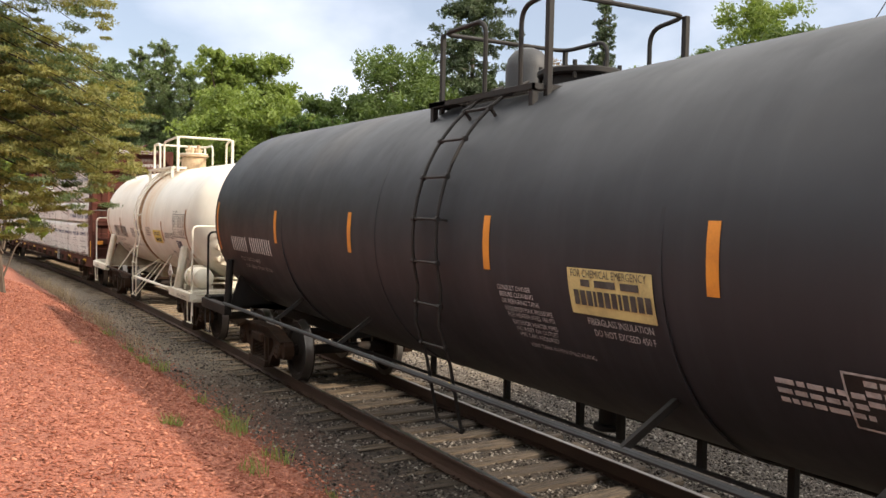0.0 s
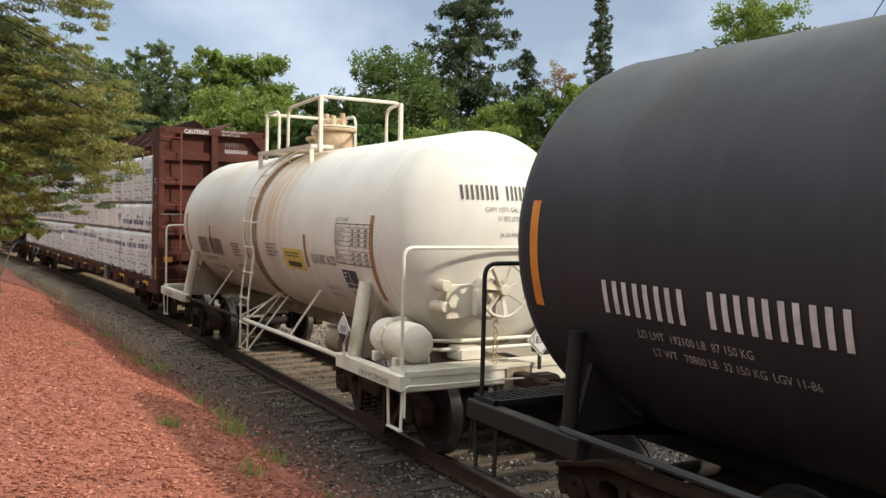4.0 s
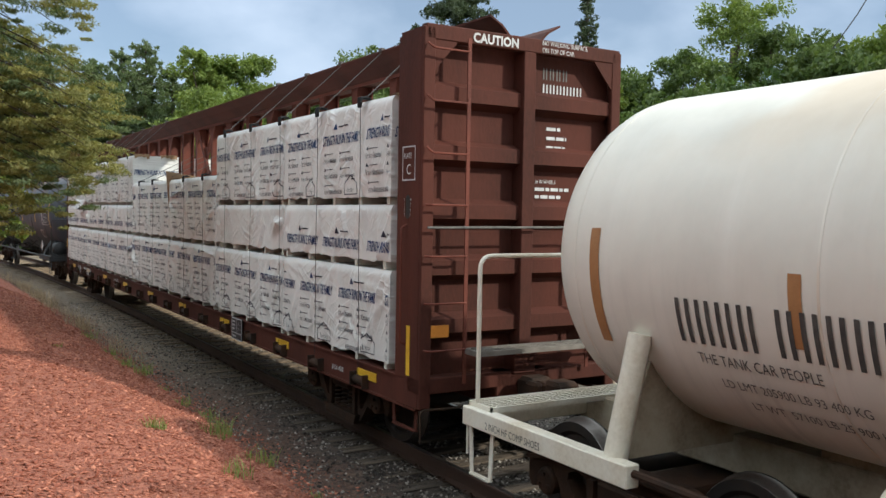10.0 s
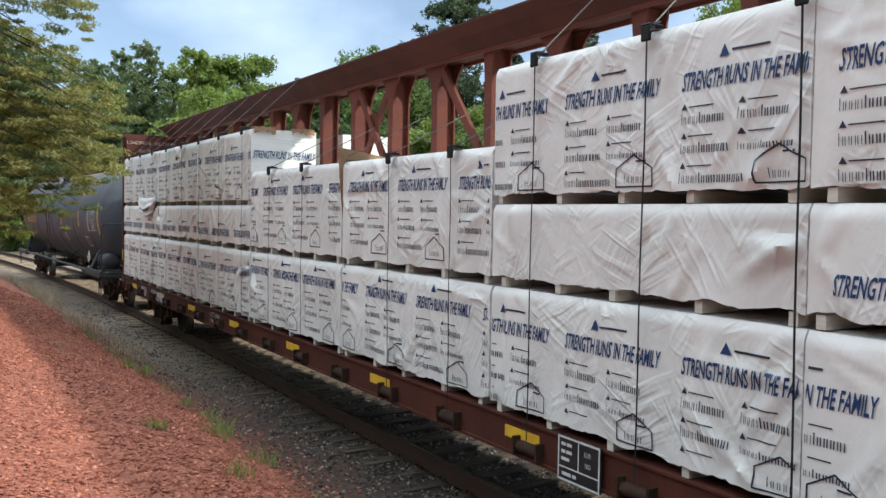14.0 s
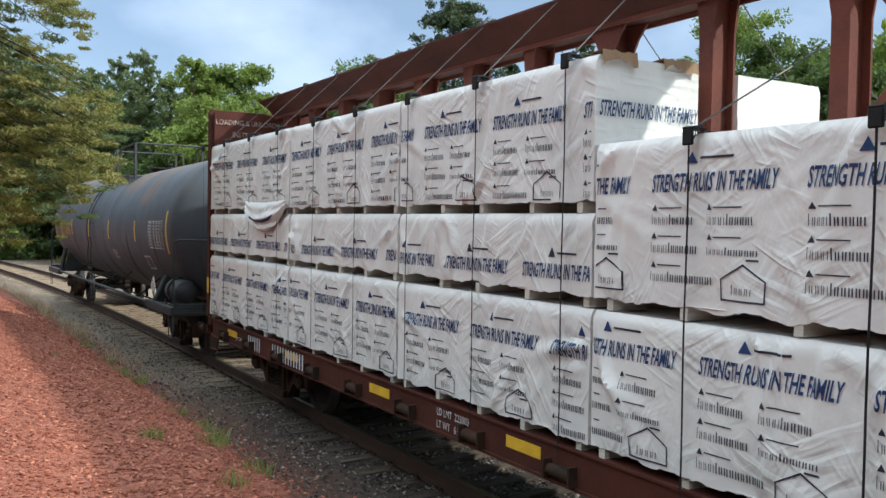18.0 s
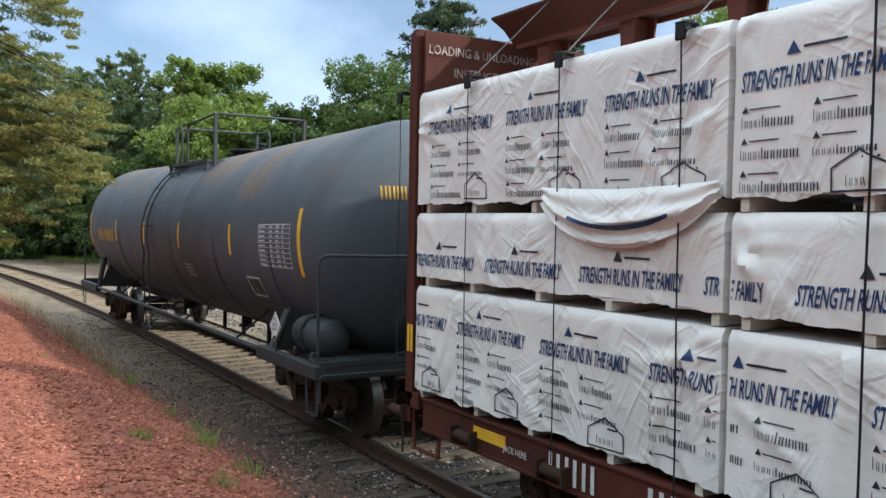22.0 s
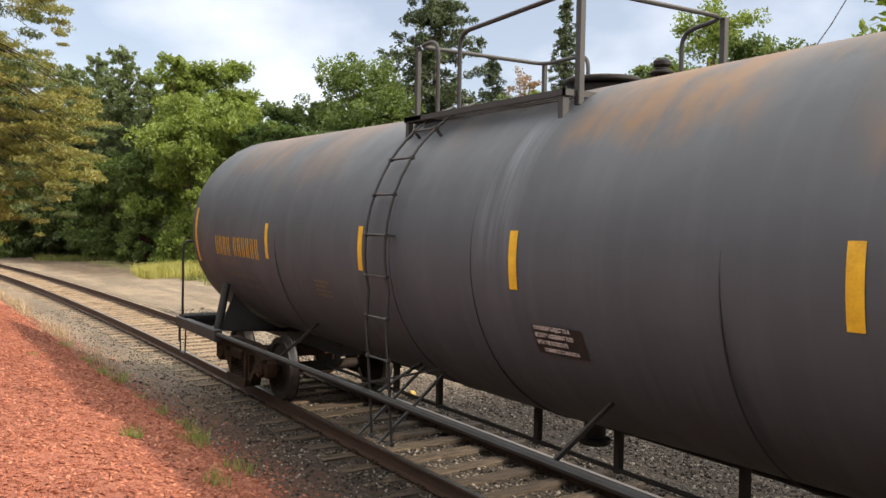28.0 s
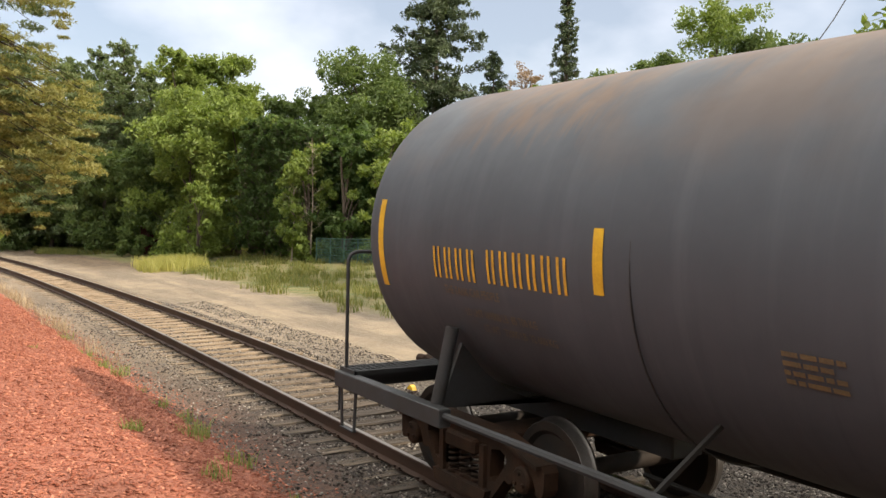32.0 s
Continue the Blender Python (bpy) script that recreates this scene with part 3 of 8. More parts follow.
def steps(*runs):
    out = []
    for a, b, d in runs:
        n = max(1, round((b - a) / d))
        out += [a + (b - a) * i / n for i in range(n)]
    return out + [runs[-1][1]]


M_GROUND = ground_material()
ground = new("ground", grid_mesh("ground", steps((-400, -60, 60), (-60, -6, 4), (-6, -0.5, 0.5), (-0.5, 4.2, 0.12), (4.2, 7.6, 0.4), (7.6, 14, 0.4), (14, 40, 2), (40, 400, 40)),
                                 steps((-300, -40, 40), (-40, 0, 4), (0, 3, 0.5), (3, 22, 0.14), (22, 60, 0.6), (60, 120, 4), (120, 600, 60)), M_GROUND))
tagged(ground, "bank of red chips, grey ballast, sandy track and rough grass", "ground", kind="structure")

# rails: head, web and foot in one profile, following the bend
M_RAIL = plain("rusty_rail", (0.070, 0.040, 0.028), (0.045, 0.028, 0.021), 0.65, 0.5, 4, 60, 0.3, (1, 0.3, 1))
M_RAILTOP = plain("worn_rail_head", (0.30, 0.27, 0.24), (0.18, 0.15, 0.13), 0.35, 0.9, 4, 60, 0.1, (1, 0.3, 1))
RAIL = ((-0.070, -0.172), (-0.070, -0.160), (-0.012, -0.140), (-0.009, -0.045), (-0.036, -0.034), (-0.036, -0.008), (-0.028, 0.0),
        (0.028, 0.0), (0.036, -0.008), (0.036, -0.034), (0.009, -0.045), (0.012, -0.140), (0.070, -0.160), (0.070, -0.172))


def rail(off):
    s, ys, n = Shape(), steps((-20, 14, 2), (14, 75, 1.0)), len(RAIL)
    vs = [(track_x(y) + off + px, y, pz) for y in ys for px, pz in RAIL]
    fs = [(j * n + i, j * n + (i + 1) % n, (j + 1) * n + (i + 1) % n, (j + 1) * n + i) for j in range(len(ys) - 1) for i in range(n)]
    me = Shape().add(vs, fs).mesh("rail", M_RAIL)
    me.materials.append(M_RAILTOP)
    for q in me.polygons:
        if q.center.z > -0.001:
            q.material_index = 1
    return me


track = tagged(new("track"), "single railway line of rusty rails on weathered timber ties", "railway track", kind="structure")
for off in (-0.7525, 0.7525):
    part("rail", rail(off), None, track)


def tie_material():
    m, nt, p = nodes_of("weathered_tie")
    v = coords(nt, scale=(0.8, 7, 7))
    info = nt.nodes.new("ShaderNodeObjectInfo")
    g = noise_fac(nt, v, 4.0, 6, 0.65)
    c = blend(nt, g, (0.030, 0.022, 0.016), (0.17, 0.13, 0.09))
    c = blend(nt, math_node(nt, "MULTIPLY", math_node(nt, "POWER", info.outputs["Random"], 1.6), 0.75), c, (0.046, 0.035, 0.027))
    # painted paler farther along the line, for the sunlight that falls there
    geo_node = nt.nodes.new("ShaderNodeNewGeometry")
    pale = math_node(nt, "MULTIPLY", span(nt, axis(nt, geo_node.outputs["Position"], "Y"), 11.5, 17.0), span(nt, g, 0.0, 0.8, 0.25, 0.85))
    c = blend(nt, pale, c, (0.31, 0.23, 0.15))
    cracks = noise_fac(nt, coords(nt, scale=(0.5, 26, 26)), 1.6, 4, 0.6, 0.56, 0.64)
    c = blend(nt, math_node(nt, "MULTIPLY", cracks, 0.8), c, (0.020, 0.015, 0.011))
    nt.links.new(c, p.inputs["Base Color"])
    p.inputs["Roughness"].default_value = 0.9
    bump(nt, p, g, 0.6, 0.015)
    return m


M_TIE = tie_material()


def tie_mesh(seed):
    rng = random.Random(seed)
    s = Shape()
    # a hewn baulk in six lengths, with worn edges and split ends
    n, edge = 6, ((-1, -0.335), (-1, -0.188), (-0.86, -0.168), (-0.2, -0.166), (0.3, -0.172), (0.86, -0.168), (1, -0.19), (1, -0.335))
    for i in range(n + 1):
        x = -1.3 + 2.6 * i / n
        w, dy = 0.112 + rng.uniform(-0.014, 0.008), rng.uniform(-0.01, 0.01)
        end = i in (0, n)
        for a, z in edge:
            dent = rng.uniform(-0.020, 0.003) if z > -0.3 and abs(abs(x) - 0.7525) > 0.25 else 0.0
            s.v.append((x + (rng.uniform(-0.07, 0.03) * (1 if x > 0 else -1) if end else 0), a * w + dy + rng.uniform(-0.006, 0.006), z + dent))
    k = len(edge)
    s.f = [(i * k + j, i * k + (j + 1) % k, (i + 1) * k + (j + 1) % k, (i + 1) * k + j) for i in range(n) for j in range(k)]
    s.f += [list(range(k)), [n * k + j for j in range(k - 1, -1, -1)]]
    return s.mesh("tie", M_TIE)


TIES = [tie_mesh(k) for k in range(10)]


def plate_mesh():
    s = Shape().box(-0.10, 0.10, -0.09, 0.09, -0.170, -0.158)
    for dx in (-0.085, 0.085):
        for dy in (-0.05, 0.05):
            s.box(dx - 0.012, dx + 0.012, dy - 0.012, dy + 0.012, -0.16, -0.138)
    return s.mesh("tie_plate", M_RAIL)


PLATE = plate_mesh()


# ---- railway cars ----
CAR_ROOTS = []      # (object, middle of the car on the train at 0 s, spread of the trucks, local pose)
SPINNERS = []       # (wheelset, car middle, local place)


def coil(r, z0, z1, turns, wire, at):
    n = turns * 10
    return [(at[0] + r * math.cos(i * math.tau / 10), at[1] + r * math.sin(i * math.tau / 10), z0 + (z1 - z0) * i / n) for i in range(n + 1)]


def wheel_mesh():
    s = Shape()
    prof = [(0.09, -0.09), (0.09, -0.05), (0.34, -0.035), (0.375, -0.07), (0.45, -0.07), (0.457, -0.06), (0.462, 0.02), (0.485, 0.045), (0.485, 0.065), (0.40, 0.07), (0.36, 0.03), (0.12, 0.02), (0.12, 0.09)]
    s.lathe(prof, 40, Matrix.Rotation(radians(-90), 4, "Z"))
    s.smooth = True
    me = s.mesh("wheel", M_WHEEL)
    me.materials.append(M_TREAD)
    for q in me.polygons:
        r = math.hypot(q.center.y, q.center.z)
        if 0.44 < r < 0.475 and len(q.vertices) == 4:
            q.material_index = 1
    return me


WHEEL = wheel_mesh()


def side_frame_mesh():
    """A cast side frame with its pedestals, two slanted windows and the spring opening."""
    half = [(0.0, 0.77), (0.50, 0.775), (0.62, 0.755), (1.00, 0.655), (1.13, 0.625), (1.17, 0.57), (1.165, 0.42), (1.13, 0.36), (1.07, 0.37), (1.05, 0.43), (1.01, 0.51), (0.90, 0.545),
            (0.79, 0.51), (0.75, 0.43), (0.73, 0.37), (0.68, 0.36), (0.63, 0.38), (0.52, 0.25), (0.45, 0.17), (0.38, 0.145), (0.0, 0.145)]
    outer = half + [(-y, z) for y, z in reversed(half[1:-1])]
    window = [(0.43, 0.60), (0.56, 0.625), (0.645, 0.59), (0.655, 0.53), (0.50, 0.33), (0.44, 0.31), (0.41, 0.35)]
    seat = [(-0.27, 0.27), (-0.30, 0.30), (-0.30, 0.585), (-0.26, 0.62), (0.26, 0.62), (0.30, 0.585), (0.30, 0.30), (0.27, 0.27)]
    bm = bmesh.new()
    for loop in (outer, window, [(-y, z) for y, z in window], seat):
        vs = [bm.verts.new((-0.075, y, z)) for y, z in loop]
        for a, b in zip(vs, vs[1:] + vs[:1]):
            bm.edges.new((a, b))
    bmesh.ops.triangle_fill(bm, use_beauty=True, edges=bm.edges[:])
    out = bmesh.ops.extrude_face_region(bm, geom=bm.faces[:])
    bmesh.ops.translate(bm, vec=(0.15, 0, 0), verts=[q for q in out["geom"] if isinstance(q, bmesh.types.BMVert)])
    s = Shape().take(bm)
    # flanges along the top and round the spring seat
    for a, b in zip(half[:5], half[1:5]):
        for k in (-1, 1):
            s.beam((-0.03, k * a[0], a[1] - 0.012), (-0.03, k * b[0], b[1] - 0.012), 0.20, 0.035)
    s.slab([(-0.40, 0.13), (0.40, 0.13), (0.44, 0.235), (-0.44, 0.235)], -0.14, 0.11)
    for k in (-1, 1):
        s.slab([(k * 0.30, 0.24), (k * 0.37, 0.24), (k * 0.37, 0.62), (k * 0.30, 0.62)], -0.115, 0.10)
    return s.mesh("side_frame", M_TRUCK)


SIDE_FRAME = side_frame_mesh()
_b = Shape().box(-1.16, 1.16, -0.24, 0.24, 0.50, 0.64, 0.02)
BOLSTER = _b.mesh("bolster", M_TRUCK)
_s = smooth(Shape())
_s.pipe(coil(0.058, 0.24, 0.50, 5, 0, (0, 0)), 0.014, 6)
SPRING = _s.mesh("spring", M_TRUCK)
_c = smooth(Shape().rod((-0.12, 0, 0), (0.10, 0, 0), 0.115, 14, 0.02))
for _k in range(3):
    _a = radians(90 + 120 * _k)
    _c.rod((-0.14, 0.06 * math.cos(_a), 0.06 * math.sin(_a)), (-0.11, 0.06 * math.cos(_a), 0.06 * math.sin(_a)), 0.018, 6)
BEARING = _c.mesh("bearing_cap", M_TRUCK)
_a = smooth(Shape().rod((-0.98, 0, 0), (0.98, 0, 0), 0.08, 14))
AXLE = _a.mesh("wheelset", M_WHEEL)


def truck(car, mid, y, dx=0.0):
    """One truck and its two wheelsets, under the car at y."""
    t = part("truck", BOLSTER, None, car, "grimy cast-steel freight truck")
    t.location = (dx, y, 0)
    for k in (-1, 1):
        f = part("side_frame", SIDE_FRAME, None, t)
        f.location = (k * 1.02, 0, 0)
        for j in (-0.19, 0.0, 0.19):
            q = part("spring", SPRING, None, t)
            q.location = (k * 1.06, j, 0)
        for j in (-0.90, 0.90):
            q = part("bearing_cap", BEARING, None, t)
            q.location, q.rotation_euler = (k * 1.02, j, 0.457), (0, 0, 0 if k < 0 else math.pi)
    for j in (-0.90, 0.90):
        ax = part("wheelset", AXLE, None, car, "steel wheelset with polished treads")
        SPINNERS.append((ax, mid, (dx, y + j, 0.457)))
        for k in (-1, 1):
            w = part("wheel", WHEEL, None, ax)
            w.location = (k * 0.7525, 0, 0)
            w.rotation_euler = (0, 0, 0 if k < 0 else math.pi)


def shell(radius, half, depth, sag=0.0, n=64):
    """A tank with dished heads, along y."""
    s = Shape()
    prof = []
    for i in range(13):
        a = radians(90 * i / 12)
        prof.append((max(0.02, radius * math.sin(a)), -half - depth * math.cos(a)))
    prof += [(radius, -half + (2 * half) * i / 8) for i in range(1, 8)]
    prof += [(r, -y) for r, y in reversed(prof[:13])]
    s.lathe(prof, n)
    s.v = [(x, y, z + sag * abs(y)) for x, y, z in s.v]
    s.smooth = True
    return s


def ring(radius, y, w, t, zc):
    """A raised band round a tank."""
    s = Shape()
    n = 64
    zc = axis_height(zc, y)
    prof = ((radius - 0.01, y - w / 2), (radius + t, y - w / 2), (radius + t, y + w / 2), (radius - 0.01, y + w / 2))
    vs = [(r * math.cos(k * math.tau / n), yy, zc + r * math.sin(k * math.tau / n)) for r, yy in prof for k in range(n)]
    fs = [(i * n + k, i * n + (k + 1) % n, (i + 1) % 4 * n + (k + 1) % n, (i + 1) % 4 * n + k) for i in range(4) for k in range(n)]
    return s.add(vs, fs)


def tank_ladder(car, y0, y1, radius, zc, x_out, z_low, mat, top_deg, bar=0.016, tuck=0.0):
    """A ladder that hangs straight at the flank and leans over the shell to the top."""
    lad = Shape()
    reach = radius + 0.10
    a0 = math.asin(max(-1, min(1, (1.95 - zc) / reach)))
    curve = [(-reach * math.cos(a0 + (radians(top_deg) - a0) * i / 14), zc + reach * math.sin(a0 + (radians(top_deg) - a0) * i / 14)) for i in range(15)]
    line = [(x_out + tuck, z_low), (x_out + tuck * 0.5, 1.25), (curve[0][0] * 0.5 + x_out * 0.5, 1.6)] + curve
    for y in (y0, y1):
        lad.pipe([(x, y, z) for x, z in line], bar, 8)
    ob = part("ladder", smooth(lad), mat, car, "steel side ladder bent over the tank")
    # rungs at even steps
    d, nxt, k = 0.0, 0.02, 0
    for (xa, za), (xb, zb) in zip(line, line[1:]):
        e = math.hypot(xb - xa, zb - za)
        while nxt <= d + e:
            f = (nxt - d) / e
            x, z = xa + (xb - xa) * f, za + (zb - za) * f
            rung = smooth(Shape().pipe([(x, y0, z), (x, y1, z)], bar * 0.8, 6))
            for y in (y0, y1):
                rung.rod((x, y - 0.022, z), (x, y + 0.022, z), bar * 1.7, 8, 0.004)
            part("rung", rung, mat, ob)
            if k in (5, 8, 11):
                for y in (y0, y1):
                    part("bracket", Shape().beam((x, y, z), (x * 0.9, y, zc + (z - zc) * 0.9), 0.03, 0.02), mat, ob)
            nxt += 0.40
            k += 1
        d += e
    return ob


def grating(x0, x1, y0, y1, z, along="x", pitch=0.075):
    s = Shape()
    s.box(x0, x1, y0, y0 + 0.02, z - 0.05, z).box(x0, x1, y1 - 0.02, y1, z - 0.05, z)
    s.box(x0, x0 + 0.02, y0, y1, z - 0.05, z).box(x1 - 0.02, x1, y0, y1, z - 0.05, z)
    n = int((x1 - x0) / pitch)
    for i in range(1, n):
        x = x0 + (x1 - x0) * i / n
        s.box(x - 0.006, x + 0.006, y0 + 0.02, y1 - 0.02, z - 0.03, z - 0.003)
    m = max(2, int((y1 - y0) / 0.06))
    for i in range(1, m):
        y = y0 + (y1 - y0) * i / m
        s.box(x0 + 0.02, x1 - 0.02, y - 0.007, y + 0.007, z - 0.03, z)
    return s


def top_works(car, y0, y1, half, zb, zr, mat, mat_top, gap, manway, vent, bar, radius, zc, label):
    """The walkway round the manway with its looped safety rails."""
    walk_ob = part("walkway", grating(-half - 0.16, -half + 0.22, y0, y1, zb), mat, car, label)
    part("walkway", grating(half - 0.22, half + 0.16, y0, y1, zb), mat, car, label)
    part("walkway", grating(-half - 0.16, half + 0.16, y1 - 0.34, y1, zb + 0.006), mat, car, label)
    for sx in (-1, 1):
        for y in (y0 + 0.05, y1 - 0.05):
            x = sx * (half + 0.12)
            zt = zc + math.sqrt(max(0.01, radius ** 2 - x ** 2)) - 0.03
            part("bracket", Shape().box(x - 0.03, x + 0.03, y - 0.03, y + 0.03, zt, zb - 0.02), mat, car)
    e = zr - zb
    g0, g1 = gap
    # long rail that runs from the ladder gap round the near end to the far side, and its short twin
    a = [(-half, g0, zb), (-half, g0, zr), (-half, y0, zr + 0.05), (half, y0, zr + 0.05), (half, y0 + 0.5, zr), (half, y0 + 0.5, zb)]
    b = [(-half, g1, zb), (-half, g1, zr), (-half, y1, zr), (half, y1, zr), (half, y1 - 0.75, zr), (half, y1 - 0.75, zb)]
    ra = part("safety_rail", smooth(Shape().pipe(bent(a, 0.16, 5), bar, 8)), mat, car)
    rb = part("safety_rail", smooth(Shape().pipe(bent(b, 0.16, 5), bar, 8)), mat, car)
    for x, y in ((-half, y0), (half, y0)):
        part("post", Shape().box(x - 0.03, x + 0.03, y - 0.03, y + 0.03, zb - 0.12, zr + 0.05, 0.006), mat, ra)
    for x, y in ((-half, y1), (half, y1)):
        part("post", Shape().box(x - 0.025, x + 0.025, y - 0.025, y + 0.025, zb - 0.12, zr, 0.006), mat, rb)


def end_rail(car, y, x, z0, z1, mat, bow=0.0, bar=0.02):
    out = [(-x * 0.55, y + bow, z1), (x * 0.55, y + bow, z1)] if bow else []
    s = Shape().pipe(bent([(-x, y, z0), (-x, y, z1)] + out + [(x, y, z1), (x, y, z0)], 0.12, 5), bar, 8)
    return part("end_rail", smooth(s), mat, car, "bent pipe handrail across the end platform")


def step_iron(car, y, x, z0, z1, mat, w=0.34):
    s = Shape()
    s.beam((x, y - w / 2, z1), (x, y - w / 2 + 0.03, z0), 0.012, 0.05).beam((x, y + w / 2, z1), (x, y + w / 2 - 0.03, z0), 0.012, 0.05)
    s.beam((x, y - w / 2 + 0.02, z0), (x, y + w / 2 - 0.02, z0), 0.05, 0.014)
    return part("sill_step", s, mat, car)


def coupler(car, y, sgn, mat):
    s = Shape().box(-0.08, 0.08, min(y, y + sgn * 0.5), max(y, y + sgn * 0.5), 0.78, 0.93, 0.02)
    s.box(-0.16, 0.13, min(y + sgn * 0.45, y + sgn * 0.70), max(y + sgn * 0.45, y + sgn * 0.70), 0.72, 0.99, 0.04)
    s.box(-0.20, -0.09, min(y + sgn * 0.62, y + sgn * 0.82), max(y + sgn * 0.62, y + sgn * 0.82), 0.74, 0.97, 0.03)
    part("coupler", s, mat, car, "rusty knuckle coupler")
    h = Shape().pipe(bent([(-0.25, y, 0.80), (-0.30, y + sgn * 0.35, 0.55), (-0.15, y + sgn * 0.75, 0.45)], 0.2, 6), 0.022, 8)
    part("air_hose", smooth(h), M_DARK, car, "black rubber brake hose")


def cut_lever(car, y, sgn, x, z, mat):
    s = Shape().pipe(bent([(-x, y, z - 0.32), (-x, y, z), (-x + 0.2, y + sgn * 0.03, z), (-0.3, y + sgn * 0.05, z), (-0.15, y + sgn * 0.3, z + 0.05)], 0.05, 3), 0.012, 6)
    part("cut_lever", smooth(s), mat, car)


def car_root(name, label, mid, spread, dx=0.0):
    root = thing(name, label, "railway car", "cars of the train")
    CAR_ROOTS.append((root, mid, spread, Matrix.Translation((dx, 0, 0))))
    return root


def words(car, text, size, y, z, radius, zc, mat, stretch=0.8, parent=None):
    part("lettering", on_tank(text_faces(text, size, stretch), y, z, radius, zc), mat, parent or car)


def groups_of(widths, gap):
    """Runs of characters and where each begins; a negative width parts them."""
    out, x, run, at = [], 0.0, [], 0.0
    for w in list(widths) + [-1.0]:
        if w < 0:
            if run:
                out.append((run, at))
            run = []
        else:
            if not run:
                at = x
            run.append(w)
        x += abs(w) + gap
    return out


def marks(car, chars, size, y, z, radius, zc, mat, w, parent=None, gap=0.05):
    """A row of plain upright bars, one a character; a minus leaves a space."""
    for run, at in groups_of([w * c for c in chars], gap):
        part("marking", on_tank(strokes(run, size, gap), y - at, z, radius, zc), mat, parent or car)


def reflector(car, y, z0, z1, w, radius, zc, mat):
    mid = axis_height(zc, y)
    part("reflector", on_tank(rect(w, (math.asin((z1 - mid) / radius) - math.asin((z0 - mid) / radius)) * radius), y + w / 2, z0, radius, zc, 0.004), mat, car)


def small_print(car, y, z, width, rows, height, pitch, radius, zc, mat, seed):
    part("small_print", on_tank(lines(rows, width, height, pitch, random.Random(seed)), y, z, radius, zc), mat, car)


# -- the charcoal tank car --
def charcoal_car():
    Y, R, ZC = 7.3, 1.54, 2.40
    ZT = (ZC, 0.2, 0.0072)      # both halves drop towards the middle
    car = car_root("tank_car", "charcoal-black insulated tank car with orange reflectors and worn white print", Y, 6.35, -0.03)
    t = part("tank", shell(R, 7.20, 0.66, 0.0072), M_BLACK, car, "matt charcoal jacketed tank")
    t.location = (0, 0.2, ZC)
    for y in (4.05, 1.05, -3.22, -5.6):
        part("jacket_seam", ring(R, y, 0.035, 0.004, ZC), M_BLACK, car)
    for y in (4.30, 1.72, -1.17, -3.66):
        reflector(car, y, 2.17, 2.62, 0.10, R, ZT, M_ORANGE)
    reflector(car, 7.28, 1.95, 2.75, 0.10, R, ZT, M_ORANGE)
    marks(car, (1, 1, 1, 1, -0.7, 1, 1, 1, 1, 1), 0.23, 6.5, 1.98, R, ZT, M_INKW, 0.15)
    words(car, "LD LMT  192100 LB  87 150 KG", 0.085, 6.22, 1.84, R, ZT, M_INKG, 0.85)
    words(car, "LT WT   70800 LB  32 150 KG  LGV 11-86", 0.085, 6.12, 1.73, R, ZT, M_INKG, 0.85)
    for y, z, line in ((-1.29, 2.02, "CONSULT OWNER"), (-1.31, 1.965, "BEFORE CLEANING"), (-1.32, 1.91, "OR REPAIRING TANK"), (-1.345, 1.85, "REQUIRED MAX PRESSURE"), (-1.36, 1.80, "FOR HEATER PIPES 150 PSI"),
                       (-1.40, 1.74, "EXTERIOR HEATER PIPES"), (-1.42, 1.69, "NO INLET OR OUTLET"), (-1.44, 1.64, "PIPE CAPS REQUIRED"), (-1.52, 1.565, "VENT TANK WHEN UNLOADING")):
        words(car, line, 0.058, y, z, R, ZT, M_INKG, 0.95)
    lab = part("warning_label", on_tank(rect(0.88, 0.34), -2.27, 1.93, R, ZT, 0.006), M_LABELP, car, "torn yellow emergency label")
    part("lettering", on_tank(text_faces("FOR CHEMICAL EMERGENCY", 0.078, 0.78), -2.31, 2.20, R, ZT, 0.011), M_INKK, lab)
    part("marking", on_tank(bars([0.056] * 3 + [0.03] + [0.056] * 3 + [0.03] + [0.056] * 4, 0.11, 0.016), -2.33, 2.00, R, ZT, 0.011), M_INKK, lab)
    part("marking", on_tank(bars([0.10, 0.22, 0.18], 0.05, 0.05), -2.42, 2.135, R, ZT, 0.011), M_INKK, lab)
    words(car, "FIBERGLASS INSULATION", 0.075, -2.42, 1.86, R, ZT, M_INKG, 0.8)
    words(car, "DO NOT EXCEED 450 F", 0.075, -2.46, 1.78, R, ZT, M_INKG, 0.8)
    small_print(car, -4.0, 1.72, 0.6, 3, 0.035, 0.065, R, ZT, M_INKG, 8)
    panel = part("data_panel", on_tank(rect(0.46, 0.36), -4.45, 1.55, R, ZT, 0.005), M_SIGNK, car)
    part("panel_border", on_tank(frame_faces(0.46, 0.36, 0.014), -4.45, 1.55, R, ZT, 0.009), M_INKG, panel)
    small_print(car, -4.57, 1.80, 0.22, 3, 0.035, 0.06, R, ZT, M_INKG, 9)
    tank_ladder(car, -0.03, -0.48, R, ZC, -1.60, 0.60, M_DARK, 66, 0.017, tuck=0.28)
    top_works(car, -1.0, 0.92, 0.82, 3.80, 4.56, M_DARK, M_DARK, (-0.56, 0.06), 0, 0, 0.024, R, ZC, "black steel walkway on the crown")
    mw = part("manway", smooth(Shape().rod((0, -0.40, 3.7), (0, -0.40, 4.02), 0.36, 28, 0.02)), M_DARK, car, "black manway with bolted lid")
